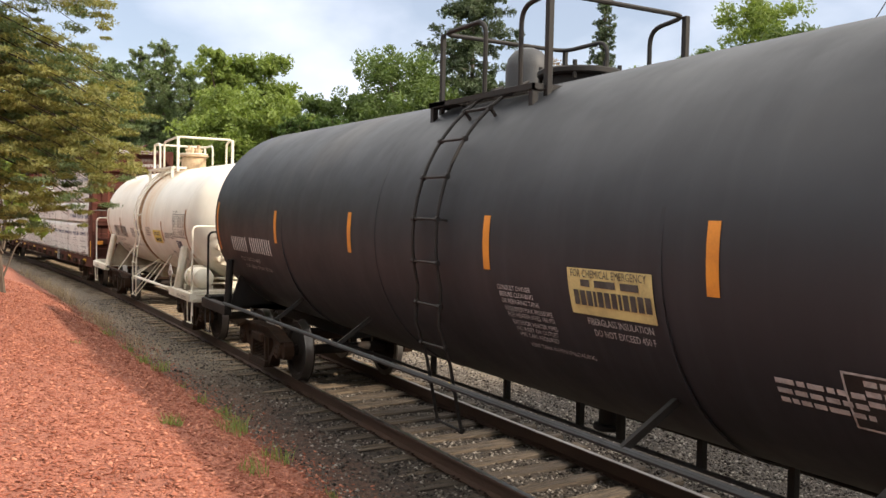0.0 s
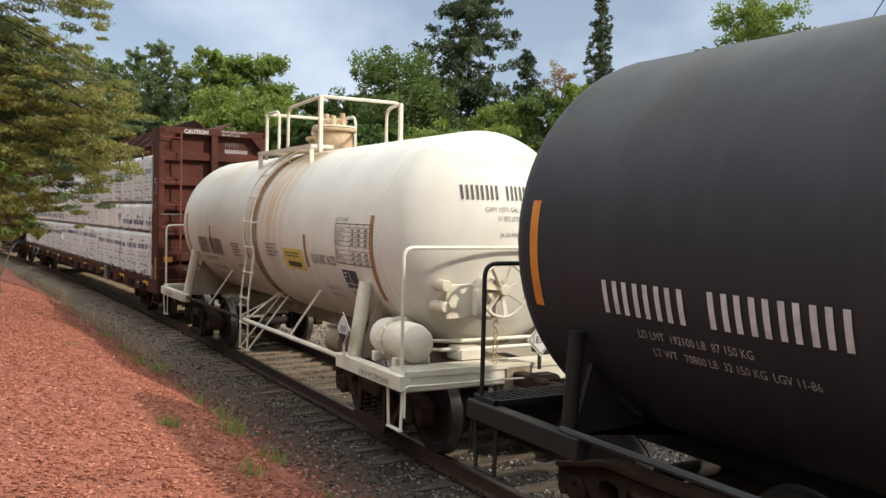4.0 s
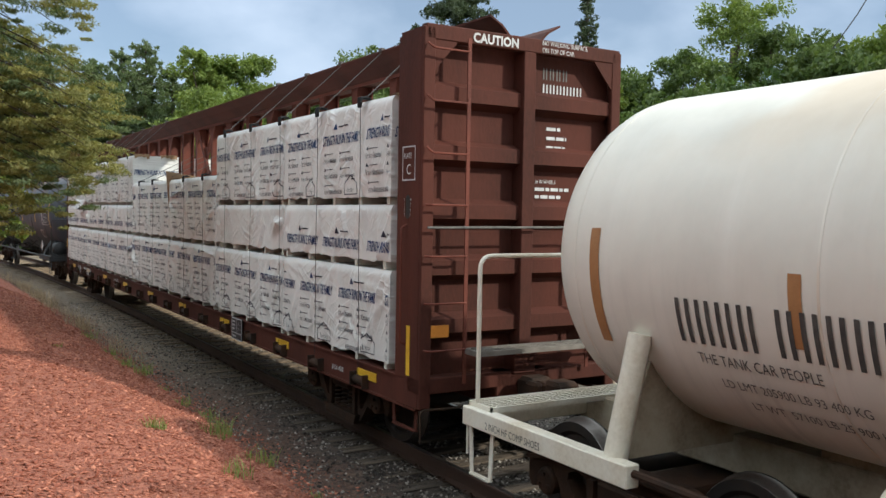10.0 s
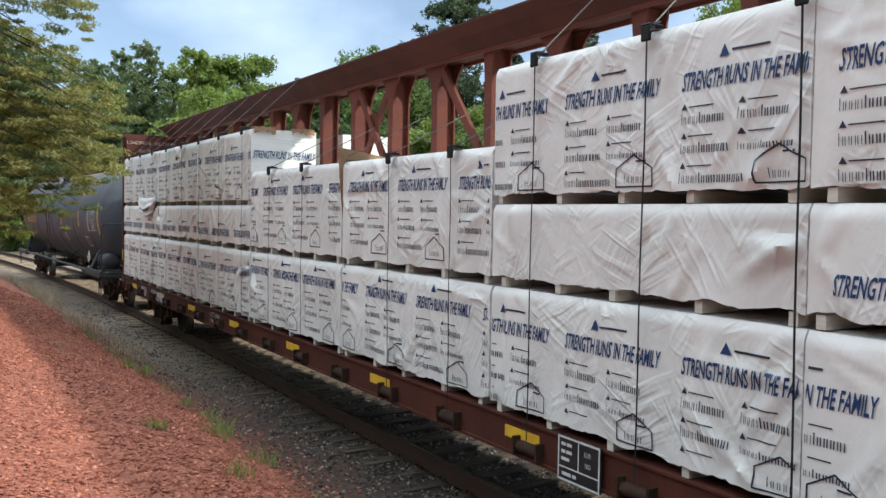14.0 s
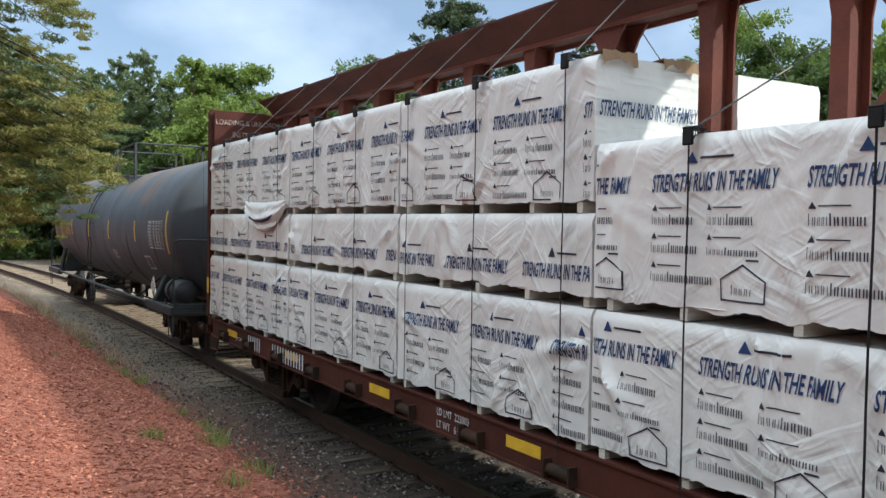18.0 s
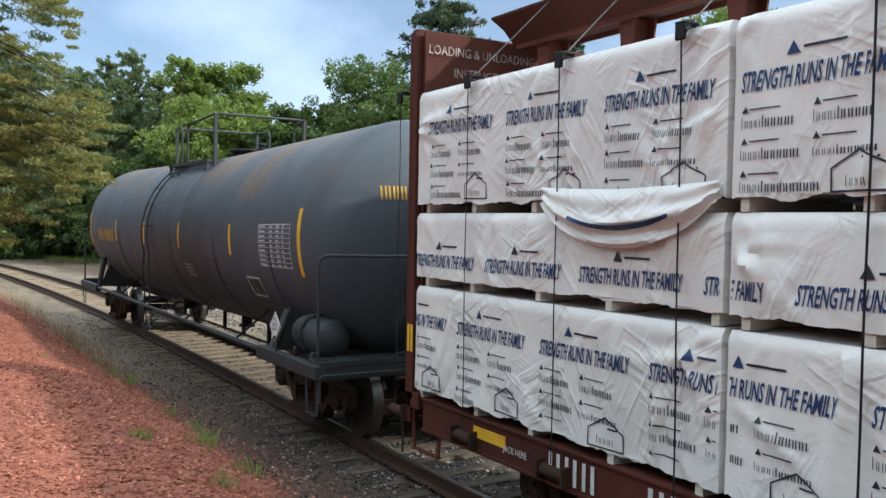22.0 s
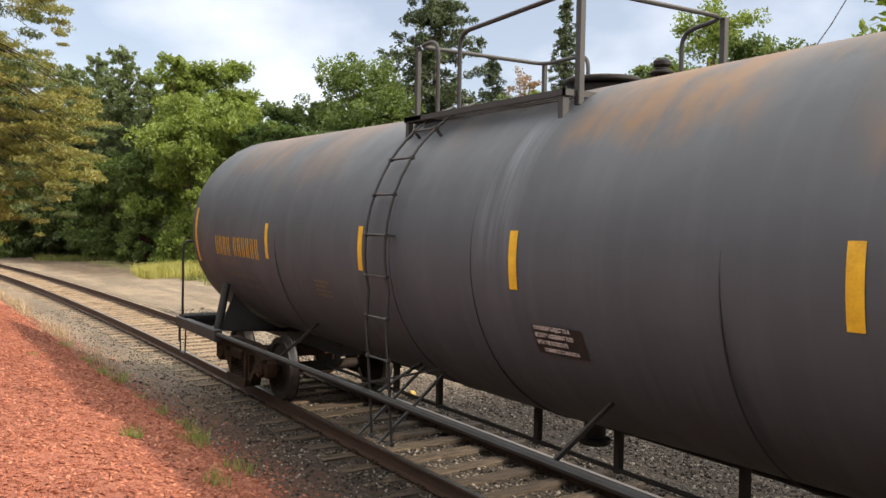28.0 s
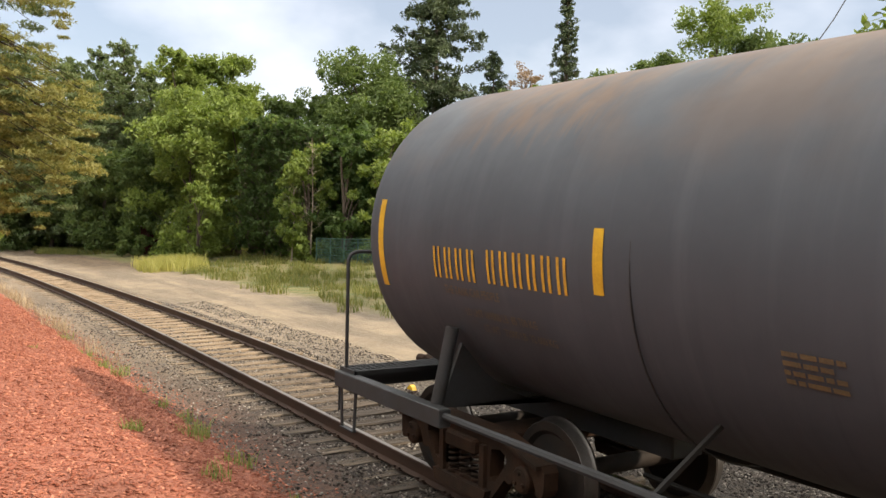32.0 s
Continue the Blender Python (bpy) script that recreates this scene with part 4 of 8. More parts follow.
    part("lid", smooth(Shape().rod((0, -0.40, 4.0), (0, -0.40, 4.07), 0.42, 28, 0.015)), M_DARK, mw)
    for k in range(8):
        a = k * math.tau / 8
        part("eye_bolt", smooth(Shape().rod((0.39 * math.cos(a), -0.40 + 0.39 * math.sin(a), 3.95), (0.39 * math.cos(a), -0.40 + 0.39 * math.sin(a), 4.12), 0.022, 8)), M_DARK, mw)
    dome = part("valve_dome", smooth(Shape().lathe([(0.24, 0), (0.24, 0.42), (0.215, 0.52), (0.15, 0.60), (0.07, 0.635), (0.02, 0.64)], 24, Matrix.Translation((0.0, 0.50, 3.80)) @ Matrix.Rotation(radians(90), 4, "X"))), M_GREYST, car)
    ends(car, (8.15, 8.15), (6.9, 6.9), 1.52, 1.00, M_DARK, 2.22, R, ZC, post=((0.06, 1.80), (0.06, 1.80)))
    pipe = smooth(Shape().pipe([(-1.52, 6.9, 1.07), (-1.52, -6.9, 1.07)], 0.028, 8))
    part("side_pipe", pipe, M_GREYST, car)
    for y in (4.35, 2.05, -2.9, -4.6):
        part("pipe_strut", Shape().beam((-1.52, y, 1.07), (-1.10, y - 0.12, 1.42), 0.05, 0.05), M_DARK, car)
    for y in (2.4, 0.7, -0.6, -1.2, -2.2, -3.1, -3.9):
        part("hanger", Shape().box(-0.06, 0.0, y - 0.03, y + 0.03, 0.55, 0.95), M_DARK, car)
    part("brake_pipe", smooth(Shape().pipe([(0.25, 5.0, 0.72), (0.25, -5.0, 0.72)], 0.03, 8)), M_DARK, car)
    part("brake_rod", smooth(Shape().pipe([(-0.05, 5.0, 0.56), (-0.05, -5.0, 0.56)], 0.022, 8)), M_DARK, car)
    outlet(car, -1.0, M_DARK, ZC - R)
    for y in (-6.35, 6.35):
        truck(car, Y, y, 0.03)


def outlet(car, y, mat, z):
    """A short bottom nozzle with a bolted flange."""
    ob = part("bottom_outlet", smooth(Shape().rod((0, y, z - 0.20), (0, y, z + 0.1), 0.10, 16, 0.02)), mat, car)
    part("flange", smooth(Shape().rod((0, y, z - 0.24), (0, y, z - 0.19), 0.15, 16, 0.008)), mat, ob)


def ends(car, halves, saddles, x, z, mat, z_rail, radius, zc, grate_mat=None, bow=0.0, low_mat=None, post=((0.085, 1.82), (0.085, 1.82))):
    """End platforms with side sills, saddles, steps, handrails and couplers at both ends."""
    for k, half, saddle in ((-1, halves[0], saddles[0]), (1, halves[1], saddles[1])):
        a, b = sorted((k * (saddle - 0.25), k * half))
        for sx in (-1, 1):
            part("side_sill", Shape().box(sx * x - 0.06, sx * x + 0.06, a, b, z - 0.10, z + 0.06, 0.008), mat, car)
            thick, tip = post[0 if k < 0 else 1]
            sp = Shape().pipe([(sx * (x - 0.06), k * saddle, z), (sx * (math.sqrt(max(0.1, radius ** 2 - (tip - zc) ** 2)) + 0.02), k * (saddle - 0.05), tip)], thick, 12)
            part("saddle_post", smooth(sp), mat, car)
            step_iron(car, k * (half - 0.22), sx * x, z - 0.52, z - 0.08, mat)
        web = [(-x + 0.1, z + 0.02), (x - 0.1, z + 0.02)]
        top = []
        for i in range(11):
            q = -1 + 2 * i / 10
            xx = q * (radius * 0.82)
            top.append((xx, zc - math.sqrt(radius ** 2 - xx ** 2) + 0.02))
        pts = web[:1] + top + web[1:]
        yy = k * saddle
        n = len(pts)
        vs = [(p, yy + d, w) for d in (-0.02, 0.02) for p, w in pts]
        fs = [tuple(range(n)), tuple(range(2 * n - 1, n - 1, -1))] + [(i, n + i, n + (i + 1) % n, (i + 1) % n) for i in range(n)]
        part("saddle_plate", Shape().add(vs, fs), low_mat or mat, car)
        a, b = sorted((k * (half - 0.36), k * half))
        part("end_grating", grating(-x, x, a, b, z + 0.10), grate_mat or mat, car)
        end_rail(car, k * (half - 0.12), x - 0.02, z + 0.06, z_rail, mat, -bow if k < 0 else 0.0)
        coupler(car, k * (half - 0.1), k, M_TRUCK)
        cut_lever(car, k * half, k, x, z - 0.05, mat)
        part("draft_sill", Shape().box(-0.18, 0.18, min(k * half, k * (half - 3.4)), max(k * half, k * (half - 3.4)), 0.70, 1.0, 0.015), low_mat or mat, car)
        part("end_beam", Shape().box(-x, x, min(k * (half - 0.02), k * (half - 0.12)), max(k * (half - 0.02), k * (half - 0.12)), z - 0.12, z + 0.04, 0.01), mat, car)


def handwheel(car, c, r, mat, label=""):
    """A spoked brake wheel that looks to -y."""
    s = Shape().pipe(arc(c, r, 0, 345, 23, "xz"), 0.018, 8, True)
    ob = part("brake_wheel", smooth(s), mat, car, label)
    for k in range(7):
        a = radians(360 / 7 * k + 20)
        p = (c[0] + r * math.cos(a), c[1], c[2] + r * math.sin(a))
        part("spoke", Shape().beam((c[0], c[1] + 0.04, c[2]), p, 0.05, 0.014), mat, ob)
    part("hub", smooth(Shape().rod((c[0], c[1] - 0.03, c[2]), (c[0], c[1] + 0.10, c[2]), 0.06, 12, 0.01)), mat, ob)
    return ob


def rail_bracket(car, x, y, z, reach, mat):
    """A forked bracket from the head to the end handrail."""
    s = Shape().beam((x - 0.30, y + reach, z - 0.02), (x, y, z + 0.09), 0.02, 0.03).beam((x - 0.30, y + reach, z - 0.02), (x, y, z - 0.11), 0.02, 0.03)
    s.box(x - 0.02, x + 0.035, y - 0.02, y + 0.02, z - 0.13, z + 0.12, 0.008)
    part("rail_bracket", s, mat, car)


def end_placard(car, text, cx, cz, yy):
    d = Shape()
    h = 0.185
    d.add([(cx + a, yy + t, cz + b) for t in (0, 0.01) for a, b in ((0, -h), (h, 0), (0, h), (-h, 0))], [(0, 1, 2, 3), (7, 6, 5, 4), (0, 1, 5, 4), (1, 2, 6, 5), (2, 3, 7, 6), (3, 0, 4, 7)])
    pc = part("end_placard", d, M_SIGNW, car, "white diamond hazard placard on the end")
    b = [(a * (h - 0.02), c * (h - 0.02)) for a, c in ((0, -1), (1, 0), (0, 1), (-1, 0))] + [(a * (h - 0.032), c * (h - 0.032)) for a, c in ((0, -1), (1, 0), (0, 1), (-1, 0))]
    part("placard_border", on_end((b, [(i, (i + 1) % 4, 4 + (i + 1) % 4, 4 + i) for i in range(4)]), cx, yy - 0.003, cz), M_SIGNK, pc)
    part("lettering", on_end(text_faces(text, 0.12, 0.75, 0), cx - 0.12, yy - 0.004, cz - 0.04), M_SIGNK, pc)
    part("post", Shape().box(cx - 0.02, cx + 0.02, yy + 0.012, yy + 0.03, 0.95, cz), M_DARK, pc)


def reservoir(car, y0, y1, x, z, r, mat, label):
    """An air drum with a bolted flange and two cradles."""
    n = 24
    prof = [(0.03, 0), (r * 0.6, 0.02), (r * 0.92, 0.07), (r, 0.15), (r, abs(y1 - y0) - 0.15), (r * 0.92, abs(y1 - y0) - 0.07), (r * 0.6, abs(y1 - y0) - 0.02), (0.03, abs(y1 - y0))]
    ob = part("air_reservoir", smooth(Shape().lathe(prof, n, Matrix.Translation((x, min(y0, y1), z)))), mat, car, label)
    ym = (y0 + y1) / 2 + 0.05
    part("flange", smooth(Shape().lathe([(r, ym - 0.025), (r + 0.035, ym - 0.02), (r + 0.035, ym + 0.02), (r, ym + 0.025)], n, Matrix.Translation((x, 0, z)))), mat, ob)
    for k in range(10):
        a = k * math.tau / 10
        p = (x + (r + 0.02) * math.cos(a), z + (r + 0.02) * math.sin(a))
        part("bolt", smooth(Shape().rod((p[0], ym - 0.05, p[1]), (p[0], ym + 0.05, p[1]), 0.018, 6)), mat, ob)
    for y in (min(y0, y1) + 0.2, max(y0, y1) - 0.2):
        part("cradle", Shape().box(x - r, x + r, y - 0.04, y + 0.04, 0.98, z - r * 0.7, 0.01), mat, ob)
    return ob


def placard(car, y, z, x, digits, mat_post):
    """A diamond hazard placard on a post, facing the near side."""
    h = 0.185
    d = Shape().slab([(y, z - h), (y - h, z), (y, z + h), (y + h, z)], x - 0.006, x + 0.004)
    ob = part("placard", d, M_SIGNW, car, "white diamond hazard placard with a black number")
    f = 0.32 if digits == "1830" else 0.62
    low = Shape().add([(x - 0.010, y - h * (0.92 - f), z - h * f), (x - 0.010, y, z - h * 0.92), (x - 0.010, y + h * (0.92 - f), z - h * f)], [(0, 1, 2)])
    part("lower_field", low, M_SIGNK, ob)
    if digits == "3257":
        hot = text_faces("HOT", 0.075, 0.75, 0)
        hw = max(q[0] for q in hot[0])
        part("lettering", on_side(hot, x - 0.010, y + hw / 2, z + 0.065), M_SIGNK, ob)
    t = text_faces(digits, 0.125, 0.75, 0)
    w = max(q[0] for q in t[0])
    part("lettering", on_side(t, x - 0.010, y + w / 2, z - 0.045), M_SIGNK, ob)
    fr = Shape()
    for a, b in (((y, z - h), (y - h, z)), ((y - h, z), (y, z + h)), ((y, z + h), (y + h, z)), ((y + h, z), (y, z - h))):
        c = 0.90
        q = [(a[0], a[1]), (b[0], b[1]), (y + (b[0] - y) * c, z + (b[1] - z) * c), (y + (a[0] - y) * c, z + (a[1] - z) * c)]
        c2 = 0.96
        q = [(y + (p0 - y) * (c2 if i < 2 else 1), z + (p1 - z) * (c2 if i < 2 else 1)) for i, (p0, p1) in enumerate(q)]
        fr.add([(x - 0.009, p0, p1) for p0, p1 in q], [(0, 1, 2, 3)])
    part("border", fr, M_SIGNK, ob)
    part("post", Shape().box(x + 0.005, x + 0.02, y - 0.02, y + 0.02, z - 0.32, z), mat_post, ob)


# -- the cream acid tank car --
def cream_car():
    Y, R, ZC = 22.65, 1.275, 2.34
    car = car_root("tank_car", "cream-white acid tank car with rust stains and stencilled black lettering", Y, 3.95, -0.03)
    t = part("tank", shell(R, 4.60, 0.68), M_WHITE, car, "cream painted tank stained with rust")
    t.location = (0, -0.25, ZC)
    for y in (4.32, 2.25, -2.65, -4.72):
        part("weld_seam", ring(R, y, 0.016, 0.003, ZC), M_WHITE, car)
    for y, w in ((-0.075, 0.020), (-0.13, 0.026), (-0.19, 0.022), (-0.25, 0.030), (-0.32, 0.024)):
        part("rusty_band", ring(R, y, w, 0.006, ZC), M_RUSTLINE, car, "thin rusted steel band behind the ladder")
    for y, z0, z1, w, mt in ((2.40, 1.90, 2.33, 0.09, M_TAN), (-2.43, 1.88, 2.32, 0.09, M_TAN), (-4.55, 1.62, 2.60, 0.10, M_TAN), (4.10, 1.72, 2.55, 0.10, M_TAN), (0.27, 1.84, 2.30, 0.09, M_INKS)):
        reflector(car, y, z0, z1, w, R, ZC, mt)
    marks(car, (1, 1, 1, 1, -0.5, 1, 1, 1, 1, 1), 0.30, 3.32, 1.83, R, ZC, M_INKK, 0.115, gap=0.052)
    words(car, "THE TANK CAR PEOPLE", 0.115, 3.22, 1.70, R, ZC, M_INKS, 0.75)
    words(car, "LD LMT 205900 LB 93 400 KG", 0.105, 3.1, 1.55, R, ZC, M_INKS, 0.78)
    words(car, "LT WT  57100 LB 25 900 KG", 0.105, 2.95, 1.42, R, ZC, M_INKS, 0.78)
    small_print(car, 1.12, 2.05, 0.5, 5, 0.03, 0.05, R, ZC, M_INKP, 11)
    words(car, 'BOTTOM PROTECTION "A" LEVEL', 0.085, 1.10, 1.66, R, ZC, M_INKS, 0.8)
    small_print(car, -0.75, 2.12, 0.55, 4, 0.03, 0.055, R, ZC, M_INKP, 12)
    lab = part("warning_label", on_tank(rect(0.80, 0.30), -1.50, 1.82, R, ZC, 0.004), M_LABELY, car, "yellow emergency telephone label")
    small = lines(2, 0.6, 0.022, 0.045, random.Random(3))
    part("small_print", on_tank(small, -1.60, 2.04, R, ZC, 0.009), M_INKS, lab)
    part("marking", on_tank(bars([0.035] * 3 + [0.016] + [0.035] * 3 + [0.016] + [0.035] * 4, 0.075, 0.012), -1.66, 1.86, R, ZC, 0.009), M_INKK, lab)
    words(car, "SULFURIC ACID", 0.175, -2.63, 1.96, R, ZC, M_INKK, 0.66)
    words(car, "DOT111A100W2", 0.07, -3.50, 2.52, R, ZC, M_INKS, 0.75)
    tw, th, ty, tz = 1.10, 0.50, -3.50, 2.00
    tb = part("data_table", on_tank(frame_faces(tw, th, 0.012), ty, tz, R, ZC, 0.005), M_INKS, car, "stencilled inspection table")
    for i in range(1, 9):
        part("rule", on_tank(rect(tw, 0.006), ty, tz + th * i / 9, R, ZC, 0.006), M_INKS, tb)
    for fx in (0.40, 0.58, 0.78):
        part("rule", on_tank(rect(0.008, th), ty - tw * fx, tz, R, ZC, 0.0065), M_INKS, tb)
    for k, wd in enumerate(("COATING INSPECTION", "RULE INSPECTION", "LINING", "", "PRD VALVE", "SERVICE EQUIPMENT", "THICKNESS TEST", "TANK QUALIFICATION")):
        if wd:
            part("lettering", on_tank(text_faces(wd, 0.042, 0.72, 0), ty - 0.02, tz + 0.015 + th * k / 9, R, ZC, 0.008), M_INKS, tb)
            part("figures", on_tank(bars([0.03, 0.03, -0.09, 0.03, 0.03, -0.1, 0.03, 0.03], 0.028, 0.012), ty - 0.50, tz + 0.015 + th * k / 9, R, ZC, 0.008), M_INKS, tb)
    pan = part("data_panel", on_tank(rect(0.42, 0.25), -3.58, 1.70, R, ZC, 0.004), M_SIGNB, car, "navy consolidated stencil panel")
    part("divider", on_tank(rect(0.014, 0.25), -3.77, 1.70, R, ZC, 0.008), M_SIGNW, pan)
    part("divider", on_tank(rect(0.42, 0.012), -3.58, 1.755, R, ZC, 0.008), M_SIGNW, pan)
    part("small_print", on_tank(lines(2, 0.10, 0.018, 0.05, random.Random(1)), -3.62, 1.88, R, ZC, 0.008), M_SIGNW, pan)
    words(car, "LINING LC-73 A", 0.075, -2.85, 1.63, R, ZC, M_INKS, 0.8)
    words(car, "APPLIED 02-2018", 0.075, -2.88, 1.54, R, ZC, M_INKS, 0.8)
    small_print(car, -3.65, 1.64, 0.34, 4, 0.022, 0.045, R, ZC, M_INKP, 13)
    # marks on the near head
    def on_head(flat, x, z):
        s, vs = Shape(), []
        for u, w in flat[0]:
            px, pz = x + u, z + w - ZC
            k = math.sqrt(max(0.05, 1 - (px * px + pz * pz) / R ** 2))
            vs.append((px, -4.85 - 0.68 * k - 0.008, z + w))
        return s.add(vs, flat[1])
    part("marking", on_head(strokes([0.085] * 4 + [-0.05] + [0.085] * 5, 0.16, 0.03), -0.60, 2.80), M_INKK, car)
    part("lettering", on_head(text_faces("CAPY 13571 GAL US", 0.075, 0.75), -0.34, 2.67), M_INKS, car)
    part("lettering", on_head(text_faces("51 372 LITERS", 0.075, 0.75), -0.19, 2.57), M_INKS, car)
    part("lettering", on_head(text_faces("36 IN WHLS", 0.075, 0.75), -0.17, 2.39), M_INKS, car)
    tank_ladder(car, -0.01, -0.39, R, ZC, -1.40, 0.44, M_CREAM, 68, 0.016)
    for a, b in (((-1.40, -0.01, 0.46), (-0.72, -0.08, 1.33)), ((-1.40, -0.39, 0.46), (-0.72, -0.40, 1.33)), ((-1.40, -0.01, 0.96), (-0.78, -0.40, 1.36)), ((-1.40, -0.39, 0.96), (-0.75, -0.10, 1.35))):
        part("ladder_brace", Shape().beam(a, b, 0.035, 0.02), M_CREAM, car)
    top_works(car, -1.42, 1.05, 0.66, 3.62, 4.28, M_CREAM, M_CREAM_RUST, (-0.02, 0.42), 0, 0, 0.026, R, ZC, "cream grating walkway with rust stains")
    mw = part("manway", smooth(Shape().rod((0, -0.35, 3.5), (0, -0.35, 3.92), 0.30, 28, 0.015)), M_CREAM_RUST, car, "rust-stained cream manway")
    part("lid", smooth(Shape().rod((0, -0.35, 3.92), (0, -0.35, 3.97), 0.36, 28, 0.012)), M_CREAM_RUST, mw)
    part("lid", smooth(Shape().rod((0, -0.35, 3.975), (0, -0.35, 4.01), 0.35, 28, 0.012)), M_CREAM, mw)
    for k in range(6):
        a = k * math.tau / 6
        x, y = 0.16 * math.cos(a), -0.35 + 0.16 * math.sin(a)
        part("valve", smooth(Shape().rod((x, y, 4.0), (x, y, 4.12 + 0.05 * (k % 3)), 0.045, 10, 0.01).rod((x - 0.06, y, 4.1), (x + 0.06, y, 4.1), 0.025, 8)), M_CREAM_RUST, mw)
    v = part("vent_nozzle", smooth(Shape().rod((0, 0.42, 3.5), (0, 0.42, 3.83), 0.13, 18, 0.01)), M_CREAM_RUST, car)
    part("flange", smooth(Shape().rod((0, 0.42, 3.83), (0, 0.42, 3.89), 0.18, 18, 0.01)), M_CREAM_RUST, v)
    part("cap", smooth(Shape().rod((0, 0.42, 3.9), (0, 0.42, 4.03), 0.09, 12, 0.03)), M_CREAM, v)
    ends(car, (5.72, 5.56), (4.30, 3.75), 1.41, 0.92, M_CREAM, 2.28, R, ZC, low_mat=M_CREAM_DIRT_SHADE)
    part("side_pipe", smooth(Shape().pipe([(-1.40, -0.19, 0.92), (-1.40, -4.0, 0.92)], 0.032, 8)), M_CREAM, car)
    part("side_pipe", smooth(Shape().pipe([(-1.40, 3.6, 0.92), (-1.40, -0.01, 0.92)], 0.03, 8)), M_TRUCK, car)
    for y0, y1 in ((1.92, 1.76), (-2.28, -2.42), (0, 0)):
        if y0:
            part("pipe_strut", Shape().beam((-1.41, y0, 0.92), (-1.02, y1, 1.56), 0.035, 0.03), M_CREAM, car)
    placard(car, -4.36, 1.30, -1.51, "1830", M_CREAM)
    reservoir(car, -4.55, -5.45, -1.10, 1.24, 0.215, M_CREAM, "cream air reservoir with a bolted flange")
    bw = handwheel(car, (-0.26, -5.76, 1.83), 0.29, M_CREAM, "spoked cream hand-brake wheel")
    part("brake_housing", smooth(Shape().rod((-0.33, -5.72, 1.83), (-0.33, -5.45, 1.83), 0.14, 16, 0.03).box(-0.50, -0.24, -5.66, -5.46, 1.50, 1.86, 0.05)), M_CREAM, car)
    part("brake_plate", Shape().box(-0.80, -0.40, -5.46, -5.43, 1.50, 1.88, 0.01), M_CREAM, car)
    for z in (1.63, 1.86):
        part("mounting_lug", smooth(Shape().rod((-0.80, -5.2, z), (-0.80, -5.48, z), 0.065, 14, 0.01)), M_CREAM, car)
    rail_bracket(car, 0.20, -5.60, 2.32, 0.18, M_CREAM)
    end_placard(car, "1830", 0.22, 1.28, -5.80)
    ch = Shape()
    for i in range(9):
        c = (-0.30, -5.68, 1.52 - 0.06 * i)
        ch.pipe(arc(c, 0.03, 0, 315, 7, "xz" if i % 2 else "yz"), 0.008, 5, True)
    part("brake_chain", ch, M_CREAM_RUST, car)
    for z in (1.12, 1.22):
        part("cross_pipe", smooth(Shape().pipe(bent([(-1.0, -5.0, z), (-0.5, -5.2, z), (1.2, -5.2, z)], 0.1), 0.022, 8)), M_CREAM, car)
    part("saddle_pad", Shape().box(-0.55, -0.2, -5.35, -5.05, 1.0, 1.16, 0.03), M_CREAM, car)
    part("bottom_rail_text", on_side(text_faces("2 INCH HF COMP SHOES", 0.085, 0.8, 0), -1.472, -4.72, 0.85), M_INKK, car)
    part("bottom_rail_text", on_side(text_faces("2 INCH HF COMP SHOES", 0.085, 0.8, 0), -1.472, 5.2, 0.85), M_INKK, car)
    cyl = part("brake_cylinder", smooth(Shape().rod((-0.72, -2.22, 0.84), (-0.72, -2.66, 0.84), 0.16, 18, 0.02)), M_CREAM_DIRT_SHADE, car, "grimy cream brake cylinder under the tank")
    part("brake_lever", Shape().box(-0.7, 0.3, -2.10, -2.04, 0.86, 0.94).box(-0.5, -0.44, -2.9, -1.4, 0.9, 0.95), M_CREAM_DIRT_SHADE, car)
    for y in (-4.28, 3.95):
        truck(car, Y, y, 0.03)
    part("center_sill", Shape().box(-0.15, 0.15, -3.0, 3.0, 0.86, 1.08, 0.01), M_CREAM_DIRT_SHADE, car)


